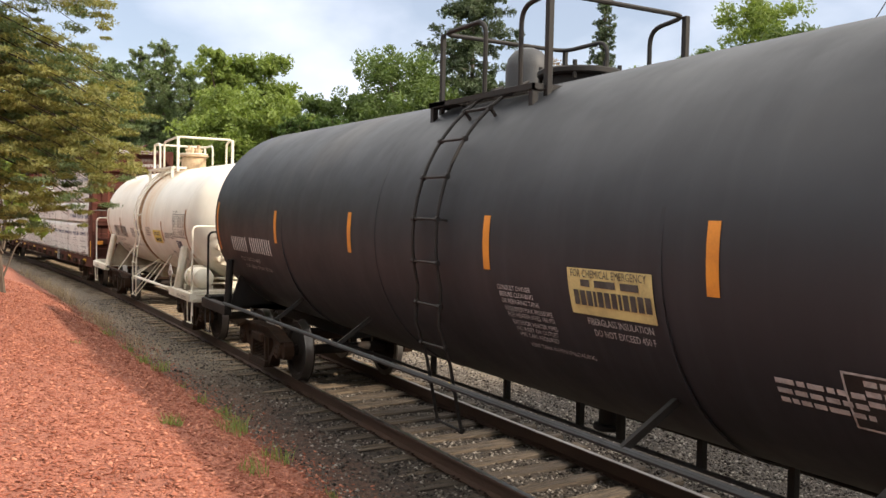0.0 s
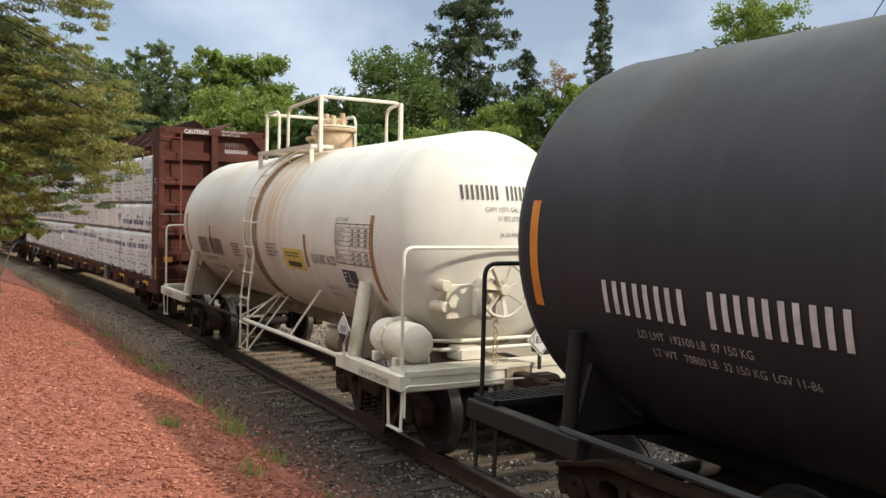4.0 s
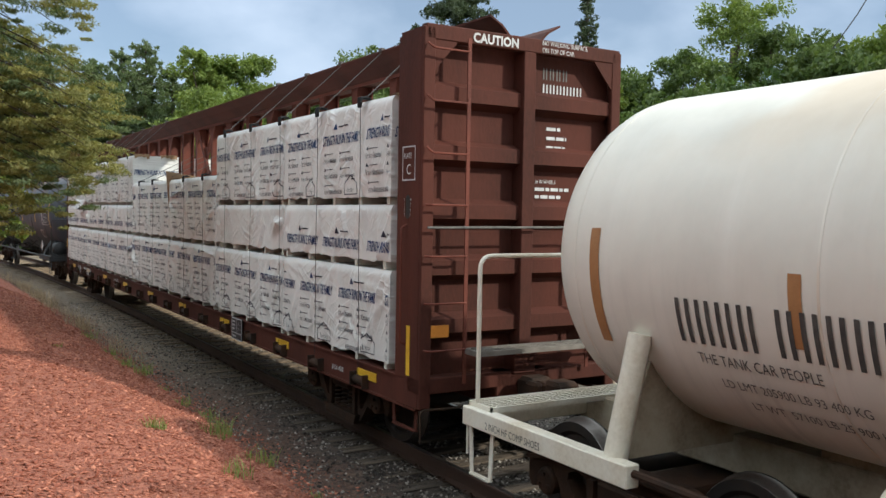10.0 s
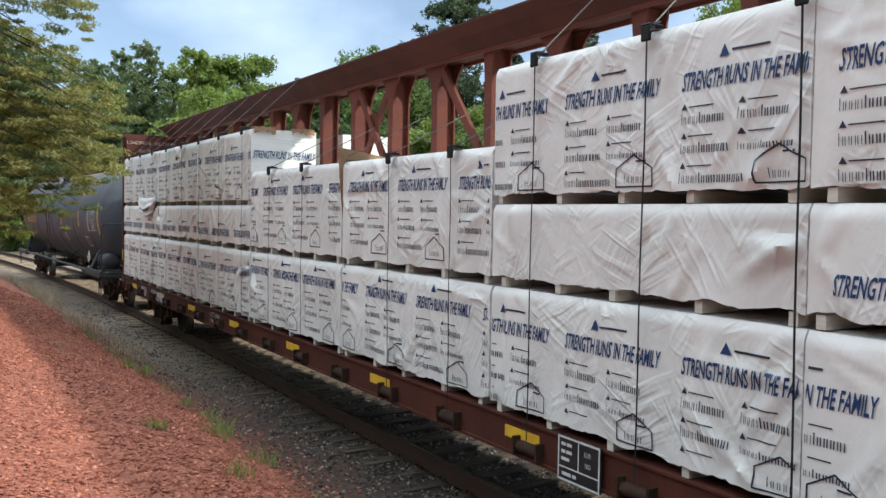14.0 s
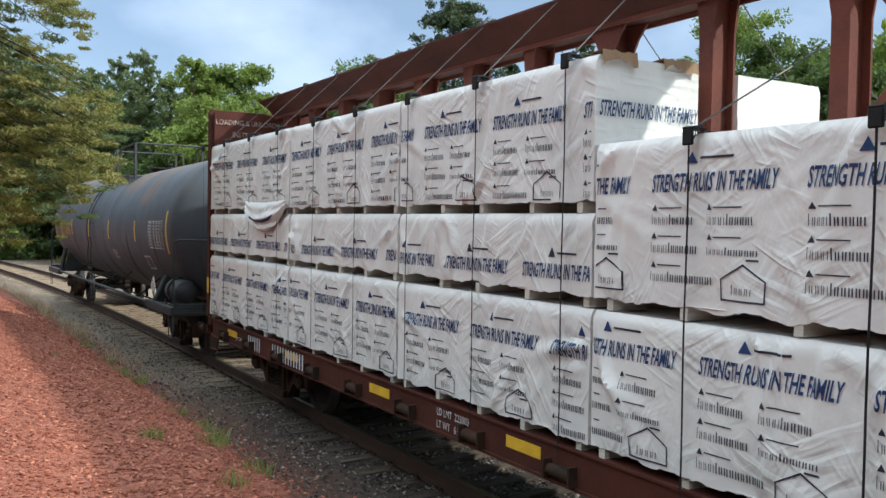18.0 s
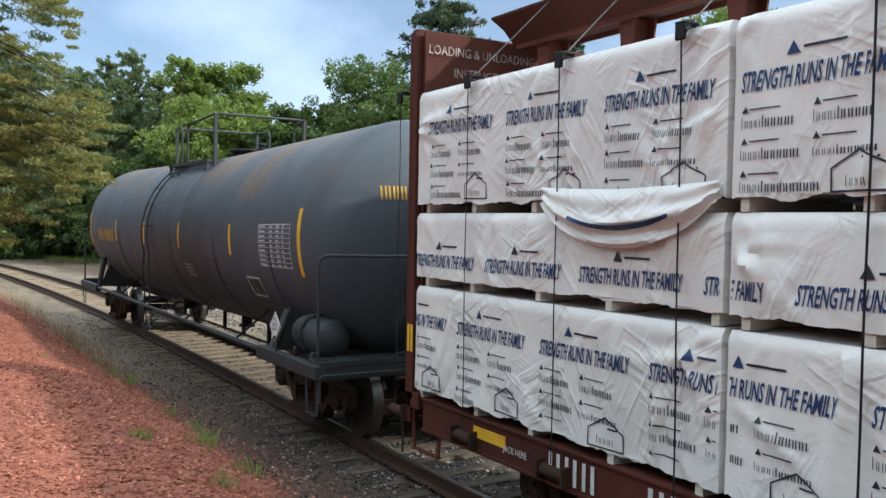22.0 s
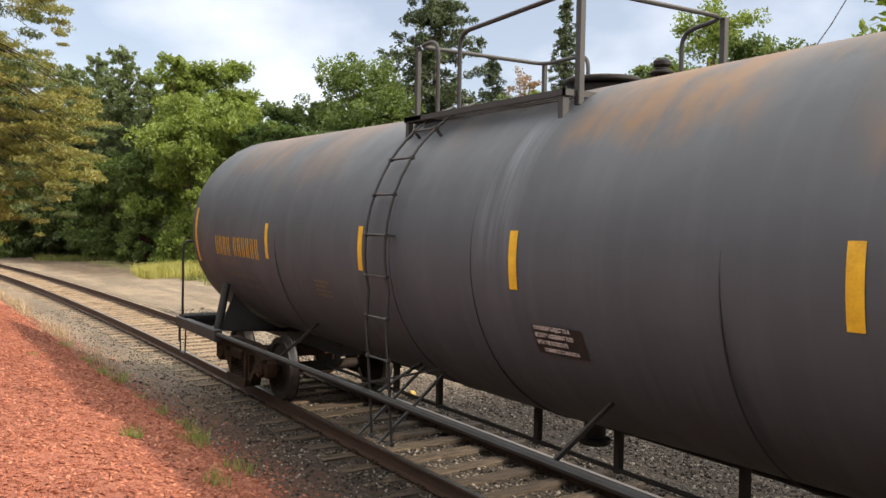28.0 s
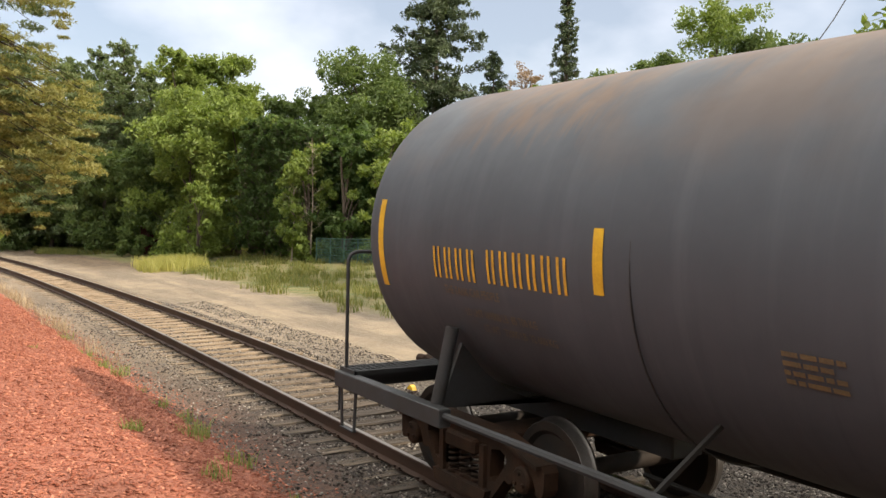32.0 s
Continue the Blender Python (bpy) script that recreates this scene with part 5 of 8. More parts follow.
# -- the grey tank car at the tail --
def grey_car():
    Y, R, ZC = 61.15, 1.49, 2.34
    ZT = (ZC, 0.45, 0.0141)      # both halves drop towards the middle
    car = car_root("tank_car", "dark grey tank car with yellow reflectors and rust on the crown", Y, 6.0, -0.03)
    t = part("tank", shell(R, 7.10, 0.66, 0.0141), M_GREY, car, "weathered grey tank with rusty crown")
    t.location = (0, 0.45, ZC)
    for y in (4.0, 1.0, -0.4, -2.95, -5.4):
        part("jacket_seam", ring(R, y, 0.008, 0.003, ZC), M_GREYST, car)
    for y in (4.30, 1.62, -0.98, -3.78):
        reflector(car, y, 2.12, 2.57, 0.10, R, ZT, M_YELLOW)
    for y in (-6.42, 7.40):
        reflector(car, y, 1.95, 2.78, 0.10, R, ZT, M_YELLOW)
    marks(car, (1, 1, 1, 1, -0.4, 1, 1, 1, 1, 1, 1), 0.27, 6.42, 2.10, R, ZT, M_INKY, 0.105, gap=0.07)
    words(car, "THE TANK CAR PEOPLE", 0.105, 6.30, 1.97, R, ZT, M_INKO, 0.72)
    words(car, "LD LMT 189000 LB  85 700 KG", 0.10, 6.05, 1.80, R, ZT, M_INKO, 0.75)
    words(car, "LT WT   72000 LB  32 600 KG", 0.10, 5.85, 1.68, R, ZT, M_INKO, 0.75)
    small_print(car, 2.9, 1.92, 0.4, 4, 0.03, 0.055, R, ZT, M_INKO, 21)
    pl = part("notice_plate", on_tank(rect(0.57, 0.24), -1.12, 1.655, R, ZT, 0.005), M_SIGNK, car, "black notice plate with white words")
    for i, wd in enumerate(("COMMERCE COMMISSION", "WITH THE INTERSTATE", "SECURITY AGREEMENT FILED", "OWNERSHIP SUBJECT TO A")):
        part("lettering", on_tank(text_faces(wd, 0.048, 0.70, 0, 0.0015), -1.145 - (0.06 if i == 0 else 0), 1.675 + 0.055 * i, R, ZT, 0.009), M_INKW, pl)
    pan = part("data_panel", on_tank(rect(0.52, 0.32), -4.26, 1.56, R, ZT, 0.005), M_SIGNK, car, "black stencil panel edged in white")
    part("panel_border", on_tank(frame_faces(0.52, 0.32, 0.030), -4.26, 1.56, R, ZT, 0.009), M_INKW, pan)
    part("divider", on_tank(rect(0.014, 0.32), -4.45, 1.56, R, ZT, 0.009), M_INKW, pan)
    tw, th, ty, tz = 1.12, 0.56, -5.02, 2.02
    tb = part("data_table", on_tank(frame_faces(tw, th, 0.012), ty, tz, R, ZT, 0.005), M_INKW, car, "stencilled white inspection table")
    for i in range(1, 9):
        part("rule", on_tank(rect(tw, 0.006), ty, tz + th * i / 9, R, ZT, 0.006), M_INKW, tb)
    for fx in (0.40, 0.60, 0.80):
        part("rule", on_tank(rect(0.008, th), ty - tw * fx, tz, R, ZT, 0.0065), M_INKW, tb)
    for i in range(9):
        part("figures", on_tank(bars([0.045, 0.085, 0.055, -0.14, 0.045, 0.04, -0.10, 0.05, 0.04, -0.07, 0.05], 0.020, 0.016), ty - 0.03, tz + 0.016 + th * i / 9, R, ZT, 0.008), M_INKW, tb)
    words(car, "DOT111A100W1", 0.07, -5.02, 2.60, R, ZT, M_INKO, 0.75)
    def on_head(flat, x, z):
        s, vs = Shape(), []
        for u, w in flat[0]:
            px, pz = x + u, z + w - ZC - 0.10
            k = math.sqrt(max(0.05, 1 - (px * px + pz * pz) / R ** 2))
            vs.append((px, -6.65 - 0.66 * k - 0.008, z + w))
        return s.add(vs, flat[1])
    part("marking", on_head(strokes([0.075] * 4 + [-0.04] + [0.06] * 6, 0.16, 0.022), -0.78, 2.90), M_INKY, car)
    part("small_print", on_head(lines(5, 0.42, 0.035, 0.085, random.Random(31)), -0.46, 2.78), M_INKY, car)
    tank_ladder(car, 1.31, 0.90, R, ZC, -1.58, 0.48, M_GREYST, 68, 0.015, tuck=0.10)
    for a, b in (((-1.58, 1.40, 0.50), (-0.85, 1.34, 1.15)), ((-1.58, 0.99, 0.50), (-0.85, 0.94, 1.15)), ((-1.58, 1.40, 1.0), (-0.9, 0.94, 1.18)), ((-1.58, 0.99, 1.0), (-0.9, 1.34, 1.18))):
        part("ladder_brace", Shape().beam(a, b, 0.035, 0.02), M_GREYST, car)
    top_works(car, -0.95, 1.62, 0.84, 3.70, 4.46, M_GREYST, M_GREYST, (0.82, 1.22), 0, 0, 0.022, R, ZC, "grey steel walkway on the crown")
    mw = part("manway", smooth(Shape().rod((0, -0.3, 3.6), (0, -0.3, 3.90), 0.30, 24, 0.02)), M_DARK, car, "dark manway with hinged lid")
    part("lid", smooth(Shape().rod((0, -0.3, 3.9), (0, -0.3, 3.95), 0.36, 24, 0.015)), M_DARK, mw)
    part("vent_valve", smooth(Shape().rod((0, -1.02, 3.7), (0, -1.02, 3.96), 0.06, 12, 0.01).rod((0, -1.02, 3.90), (0, -1.02, 3.93), 0.10, 12, 0.01).rod((0, -1.02, 3.96), (0, -1.02, 4.03), 0.075, 12, 0.02)), M_DARK, car)
    ends(car, (7.2, 8.20), (5.5, 6.35), 1.53, 0.93, M_GREYST, 2.24, R, ZC, None, 0.36, post=((0.06, 1.45), (0.06, 1.66)))
    part("side_pipe", smooth(Shape().pipe([(-1.53, 6.3, 0.93), (-1.53, -6.3, 0.93)], 0.034, 8)), M_GREYST, car)
    for y in (3.7, -1.55, -4.2):
        part("pipe_strut", Shape().beam((-1.53, y, 0.93), (-1.05, y - 0.12, 1.36), 0.035, 0.03), M_DARK, car)
    for y in (3.0, 2.0, 0.2, -0.9, -2.2, -3.2):
        part("hanger", Shape().box(-0.30, -0.24, y - 0.03, y + 0.03, 0.52, 0.95), M_DARK, car)
    part("brake_pipe", smooth(Shape().pipe([(0.25, 5.0, 0.72), (0.25, -5.0, 0.72)], 0.03, 8)), M_DARK, car)
    part("brake_rod", smooth(Shape().pipe([(-0.28, 5.0, 0.55), (-0.28, -5.0, 0.55)], 0.022, 8)), M_DARK, car)
    outlet(car, -0.3, M_DARK, ZC - R)
    placard(car, -6.02, 1.32, -1.62, "3257", M_GREYST)
    reservoir(car, -5.92, -6.86, -1.18, 1.23, 0.23, M_GREYST, "dark grey air reservoir beside the sill")
    rail_bracket(car, 0.02, -7.44, 2.28, 0.15, M_GREYST)
    handwheel(car, (-0.22, -7.30, 1.79), 0.28, M_DARK, "black spoked hand-brake wheel")
    part("brake_housing", smooth(Shape().rod((-0.25, -7.24, 1.75), (-0.25, -7.1, 1.75), 0.13, 14, 0.02).box(-0.4, -0.1, -7.18, -7.10, 0.95, 1.9, 0.02)), M_DARK, car)
    end_placard(car, "3257", 0.52, 1.46, -7.30)
    for y in (-5.75, 6.5):
        truck(car, Y, y, 0.03)


# -- the centre-beam flat car --
BEAM_Y, BEAM_DX = 40.60, -0.15
W = 1.26            # half its width


def bulkhead(car, k):
    """One end wall: side posts, ribbed plate, ladder and walkway. k is -1 at the near end, 1 at the far end."""
    y = k * (11.38 if k < 0 else 11.62)
    inner = y - k * (0.50 if k < 0 else 0.14)
    a, b = sorted((y - k * 0.17, y - k * 0.21))
    bh = part("bulkhead_plate", Shape().box(-W + 0.05, W - 0.05, a, b, 1.0, 4.42), M_BROWN, car, "oxide-red ribbed end wall")
    for sx in (-1, 1):
        s = Shape()
        x0, x1 = sorted((sx * W, sx * (W - 0.03)))
        a, b = sorted((y - k * 0.05, inner + k * 0.04))
        s.box(x0, x1, a, b, 0.72, 4.44)
        x0, x1 = sorted((sx * W, sx * (W - 0.13)))
        a, b = sorted((y, y - k * 0.05))
        s.box(x0, x1, a, b, 0.72, 4.44, 0.008)
        a, b = sorted((inner, inner + k * 0.04))
        s.box(x0, x1, a, b, 0.95, 4.40)
        part("corner_post", s, M_BROWN, bh)
        # gusset at the top corner
        g = [(sx * (W - 0.12), 4.36), (sx * (W - 0.42), 4.36), (sx * (W - 0.12), 4.02)]
        yy = y - k * 0.01
        part("gusset", Shape().add([(x, yy + d, z) for d in (0, -k * 0.02) for x, z in g], [(0, 1, 2), (5, 4, 3), (0, 3, 4, 1), (1, 4, 5, 2), (2, 5, 3, 0)]), M_BROWN, bh)
    a, b = sorted((y, y - k * 0.10))
    part("top_rail", Shape().box(-W + 0.02, W - 0.02, a, b, 4.32, 4.47, 0.01), M_BROWN, bh)
    part("mid_post", Shape().box(-0.075, 0.075, min(y + k * 0.012, y - k * 0.18), max(y + k * 0.012, y - k * 0.18), 1.0, 4.32, 0.006), M_BROWN, bh)
    for z in (3.82, 3.24, 2.66, 2.10, 1.52):
        rib = [(0.0, z - 0.13), (0.13, z - 0.07), (0.13, z + 0.07), (0.0, z + 0.13)]
        for x0, x1 in ((-W + 0.13, -0.075), (0.075, W - 0.13)):
            vs = [(x, y - k * 0.17 + k * d, zz) for x in (x0, x1) for d, zz in rib]
            part("rib", Shape().add(vs, [(0, 1, 5, 4), (1, 2, 6, 5), (2, 3, 7, 6), (0, 3, 2, 1), (4, 5, 6, 7)]), M_BROWN, bh)
    # grab irons between the post and a flat upright bar
    part("ladder_stile", Shape().box(-W + 0.46, -W + 0.50, min(y + k * 0.05, y + k * 0.065), max(y + k * 0.05, y + k * 0.065), 0.95, 4.36), M_BROWN2, bh)
    for z in (4.22, 3.72, 3.22, 2.72, 2.22, 1.76, 1.30):
        dip = 0.06 if z > 3 else 0.0
        s = Shape().pipe(bent([(-W + 0.03, y + k * 0.02, z + dip), (-W + 0.06, y + k * 0.09, z), (-W + 0.46, y + k * 0.09, z), (-W + 0.49, y + k * 0.05, z + dip)], 0.03, 3), 0.011, 6)
        part("grab_iron", smooth(s), M_BROWN2, bh)
    part("grab_iron", smooth(Shape().pipe([(-W + 0.03, y + k * 0.07, 2.50), (W - 0.03, y + k * 0.07, 2.52)], 0.012, 6)), M_INKS, bh)
    for z in (1.70, 2.10, 1.30):
        part("grab_iron", smooth(Shape().pipe([(W - 0.45, y + k * 0.07, z), (W - 0.05, y + k * 0.07, z)], 0.011, 6)), M_BROWN2, bh)
    part("ladder_stile", Shape().box(W - 0.48, W - 0.44, min(y + k * 0.05, y + k * 0.065), max(y + k * 0.05, y + k * 0.065), 1.0, 2.5), M_BROWN2, bh)
    a, b = sorted((y + k * 0.02, y + k * 0.30))
    part("crossover_step", grating(-0.78, 0.95, a, b, 1.30), M_WORNST, car, "worn pale steel grating step")
    for x in (-W + 0.22, W - 0.30):
        part("reflector", Shape().box(x - 0.10, x + 0.10, min(y + k * 0.002, y + k * 0.012), max(y + k * 0.002, y + k * 0.012), 1.42, 1.54), M_ORANGE, bh)
    a, b = sorted((y, y - k * 1.6))
    part("end_sill", Shape().box(-0.35, 0.35, a, b, 0.66, 1.02, 0.015), M_BROWN, car)
    part("end_beam", Shape().box(-W, W, min(y, y - k * 0.25), max(y, y - k * 0.25), 0.86, 1.02, 0.01), M_BROWN, car)
    for sx in (-1, 1):
        step_iron(car, y - k * 0.35, sx * (W - 0.04), 0.48, 0.90, M_BROWN, 0.5)
        x0, x1 = sorted((sx * W, sx * (W + 0.004)))
        if k < 0:
            part("hand_hold", smooth(Shape().pipe(bent([(sx * (W + 0.0), y - k * 0.30, 2.52), (sx * (W + 0.06), y - k * 0.30, 2.50), (sx * (W + 0.06), y - k * 0.30, 1.35), (sx * W, y - k * 0.30, 1.33)], 0.03, 3), 0.011, 6)), M_BROWN2, car)
            part("yellow_strip", Shape().box(x0, x1, y + 0.20, y + 0.27, 1.02, 1.52), M_YELLOW, car)
        else:
            for d in (0.035, 0.095):
                part("yellow_strip", Shape().box(x0, x1, y - d - 0.04, y - d, 1.40, 1.66), M_YELLOW, car)
    coupler(car, y - k * 0.35, k, M_TRUCK)
    cut_lever(car, y + k * 0.03, k, W, 0.72, M_TRUCK)
    return bh


def strap_line(i):
    """Where the straps and their winches stand along the flat car."""
    return -0.38 + 1.213 * (i - 8)


def low_load(y):
    return -4.6 < y < 1.7


def beam_car():
    car = car_root("flat_car", "oxide-red centre-beam flat car with tall end walls and latticed spine", BEAM_Y, 9.0, BEAM_DX)
    near = bulkhead(car, -1)
    far = bulkhead(car, 1)
    # deck and side sills
    part("deck", Shape().box(-W + 0.04, W - 0.04, -11.3, 11.3, 0.93, 0.985), M_BROWN, car)
    for sx in (-1, 1):
        s = Shape()
        x0, x1 = sorted((sx * (W - 0.05), sx * (W - 0.02)))
        s.box(x0, x1, -11.3, 11.3, 0.70, 0.99)
        x0, x1 = sorted((sx * (W - 0.14), sx * (W - 0.0)))
        part("side_sill", s, M_BROWN, car)
        part("sill_flange", Shape().box(x0, x1, -11.3, 11.3, 0.69, 0.715), M_BROWN, car)
        part("sill_flange", Shape().box(x0, x1, -11.3, 11.3, 0.975, 0.995), M_BROWN, car)
        for i in range(9):
            y = -10.2 + 2.55 * i
            x0, x1 = sorted((sx * (W - 0.02), sx * (W - 0.012)))
            part("reflector", Shape().box(x0, x1, y - 0.23, y + 0.23, 0.82, 0.915), M_YELLOW, car)
        for i in range(19):
            y = strap_line(i)
            w = part("winch", smooth(Shape().rod((sx * (W + 0.0), y - 0.14, 0.79), (sx * (W + 0.0), y + 0.14, 0.79), 0.05, 10, 0.01)), M_TRUCK, car, "small rusty strap winch")
            for d in (-0.15, 0.15):
                x0, x1 = sorted((sx * (W - 0.03), sx * (W + 0.06)))
                part("winch_cheek", Shape().box(x0, x1, y + d - 0.012, y + d + 0.012, 0.72, 0.87), M_TRUCK, w)
    part("centre_sill", Shape().box(-0.22, 0.22, -9.8, 9.8, 0.52, 0.93, 0.01), M_BROWN, car)
    # spine: a trough of two raked plates on top, posts between, braced bays
    part("top_chord", Shape().box(-0.17, 0.17, -11.27, 11.5, 4.42, 4.445), M_BROWN, car, "oxide-red top chord")
    for sx in (-1, 1):
        rake = [(0.165, 4.425), (0.30, 4.56), (0.45, 4.645), (0.45, 4.665), (0.29, 4.58), (0.15, 4.44)]
        vs = [(sx * x, y, z) for y in (-11.30, 11.45) for x, z in rake]
        part("chord_plate", Shape().add(vs, [(0, 1, 2, 3, 4, 5)[::-1], (6, 7, 8, 9, 10, 11)] + [(k, (k + 1) % 6, 6 + (k + 1) % 6, 6 + k) for k in range(6)]), M_BROWN, car)
        part("chord_lip", Shape().box(min(sx * 0.15, sx * 0.17), max(sx * 0.15, sx * 0.17), -11.27, 11.45, 4.38, 4.42), M_BROWN2, car)
    part("bottom_chord", Shape().box(-0.14, 0.14, -11.4, 11.4, 0.985, 1.20, 0.01), M_BROWN, car)
    braced = (8, 9, 10, 12, 6)
    for i in range(20):
        y = -10.9 + 1.154 * i
        post = part("spine_post", Shape().box(-0.105, 0.105, y - 0.010, y + 0.010, 1.2, 4.415), M_BROWN2, car)
        for sx in (-1, 1):
            x0, x1 = sorted((sx * 0.105, sx * 0.125))
            edge = [(y - 0.07, 1.2), (y + 0.07, 1.2)]
            for d, turn in ((1, (0, 1, 2, 3)), (-1, (3, 2, 1, 0))):
                reach = 0.19 if i in braced else 0.035
                edge += [(y + d * (0.07 + reach * (k / 3) ** 2), 4.05 + 0.36 * k / 3) for k in turn]
            part("post_plate", Shape().slab(edge, x0, x1), M_BROWN2, post)
    for n, (y0, y1, z1) in enumerate(((0.52, -0.50, 3.12), (-0.40, 0.62, 3.12), (-1.78, -2.80, 3.15))):
        x = -0.100 + 0.055 * (n == 1)
        part("spine_brace", Shape().beam((x, y0, 4.38), (x, y1, z1), 0.045, 0.105), M_BROWN2, car)
    part("brace_gusset", Shape().slab([(0.06 + 0.17 * math.cos(k * math.tau / 8 + 0.39), 3.82 + 0.20 * math.sin(k * math.tau / 8 + 0.39)) for k in range(8)], -0.076, -0.070), M_BROWN2, car)
    # tie-down cables, over the high load to the chord and over the low load from side to side
    for i in range(19):
        y = strap_line(i)
        if low_load(y):
            part("cable", Shape().pipe([(-W + 0.05, y, 3.27), (-0.06, y, 3.87), (0.06, y, 3.87), (W - 0.05, y, 3.27)], 0.006, 5), M_CABLE, car)
            continue
        for sx in (-1, 1):
            part("cable", Shape().pipe([(sx * (W - 0.04), y, 3.90), (sx * 0.41, y, 4.67)], 0.006, 5), M_CABLE, car)
            part("cable_end", Shape().box(sx * 0.43 - 0.03, sx * 0.43 + 0.03, y - 0.03, y + 0.05, 4.65, 4.70, 0.006), M_CABLE, car)
    # writing
    part("lettering", on_end(text_faces("CAUTION", 0.13, 0.95, 0, 0.004), -W + 0.55, -11.389, 4.345), M_INKW, near)
    part("lettering", on_end(text_faces("NO WALKING SURFACE", 0.07, 0.8, 0), 0.15, -11.389, 4.41), M_INKW, near)
    part("lettering", on_end(text_faces("ON TOP OF CAR", 0.07, 0.8, 0), 0.15, -11.389, 4.335), M_INKW, near)
    part("marking", on_end(strokes([0.065] * 6, 0.14, 0.028), 0.30, -11.217, 3.90), M_INKW, near)
    part("marking", on_end(strokes([0.055] * 4, 0.12, 0.035), 0.30, -11.217, 4.09), M_INKS, near)
    part("small_print", on_end(lines(3, 0.28, 0.035, 0.10, random.Random(2)), 0.36, -11.217, 3.55), M_INKW, near)
    part("lettering", on_end(text_faces("36 IN WHEELS", 0.055, 0.8, 0), 0.22, -11.217, 2.98), M_INKW, near)
    part("small_print", on_end(lines(2, 0.5, 0.035, 0.08, random.Random(8)), 0.22, -11.217, 2.90), M_INKW, near)
    pl = part("plate_mark", on_side(frame_faces(0.26, 0.34, 0.012), -W - 0.003, -10.98, 2.96), M_INKW, car, "stencilled clearance mark in a square")
    part("lettering", on_side(text_faces("PLATE", 0.075, 0.75, 0), -W - 0.003, -11.01, 3.18), M_INKW, pl)
    part("lettering", on_side(text_faces("C", 0.15, 0.9, 0), -W - 0.003, -11.06, 3.02), M_INKW, pl)
    # flat black oval that paints the dark inside of a lifting hole
    n = 20
    oval = [(0.045 * math.cos(k * math.tau / n), (0.075 if math.sin(k * math.tau / n) > 0 else -0.075) + 0.045 * math.sin(k * math.tau / n)) for k in range(n)]
    part("lift_hole_patch", Shape().add([(-W - 0.003, -11.10 + a, 2.70 + b) for a, b in oval], [tuple(range(n))]), M_SIGNK, near, "flat black oval painted for a lifting hole's dark inside")
    for wd, y in (("LIFT", -11.035), ("HERE", -11.155)):
        for i, ch in enumerate(wd):
            part("lettering", on_side(text_faces(ch, 0.042, 0.9, 0), -W - 0.003, y + 0.01, 2.755 - 0.05 * i), M_INKW, near)
    part("marking", on_side(strokes([0.13] * 3 + [-0.4] + [0.14] * 6, 0.20, 0.06), -W + 0.008, 9.4, 0.74), M_INKW, car)
    part("lettering", on_side(text_faces("LD LMT  223000", 0.10, 0.8, 0), -W + 0.010, 3.9, 0.86), M_INKW, car)
    part("lettering", on_side(text_faces("LT WT   61500", 0.10, 0.8, 0), -W + 0.010, 3.9, 0.745), M_INKW, car)
    for y in (9.99, -9.30):
        part("lettering", on_side(text_faces("JACK HERE", 0.075, 0.85, 0), -W + 0.010, y, 0.80), M_INKW, car)
    sg = part("data_panel", Shape().box(-W - 0.03, -W - 0.015, -6.10, -5.63, 0.68, 1.01), M_SIGNK, car, "black data panel with white rules")
    part("panel_border", on_side(frame_faces(0.47, 0.33, 0.016), -W - 0.034, -5.63, 0.68), M_INKW, sg)
    part("divider", on_side(rect(0.47, 0.012), -W - 0.034, -5.63, 0.775), M_INKW, sg)
    part("divider", on_side(rect(0.012, 0.23), -W - 0.034, -5.86, 0.78), M_INKW, sg)
    for wd, u, zz in (("LUB", 0.30, 0.91), ("NO", 0.31, 0.83)):
        part("lettering", on_side(text_faces(wd, 0.05, 0.8, 0), -W - 0.034, -5.63 - u, zz), M_INKW, sg)
    part("small_print", on_side(lines(3, 0.13, 0.024, 0.055, random.Random(4)), -W - 0.034, -5.67, 0.94), M_INKW, sg)
    part("small_print", on_side(lines(1, 0.20, 0.026, 0.05, random.Random(5)), -W - 0.034, -5.68, 0.72), M_INKW, sg)
    # words on the inner face of the far wall, seen over the load
    def inner(flat, x, z):
        return Shape().add([(x + u, 11.375, z + w) for u, w in flat[0]], flat[1])
    for i, wd in enumerate(("LOADING & UNLOADING", "INSTRUCTIONS", "WARNING")):
        part("lettering", inner(text_faces(wd, 0.125, 0.85, 0), -W + 0.06 + 0.28 * (i > 0) + 0.10 * (i > 1), 4.22 - 0.20 * i), M_INKR, far)
    for y in (-9.0, 9.0):
        truck(car, BEAM_Y, y, 0.15)
    part("brake_reservoir", smooth(Shape().rod((-0.6, -1.2, 0.62), (-0.6, 0.2, 0.62), 0.19, 18, 0.04)), M_TRUCK, car)


# -- bundles of wall board --
LOAD = []       # (bundle, local pose on the flat car)


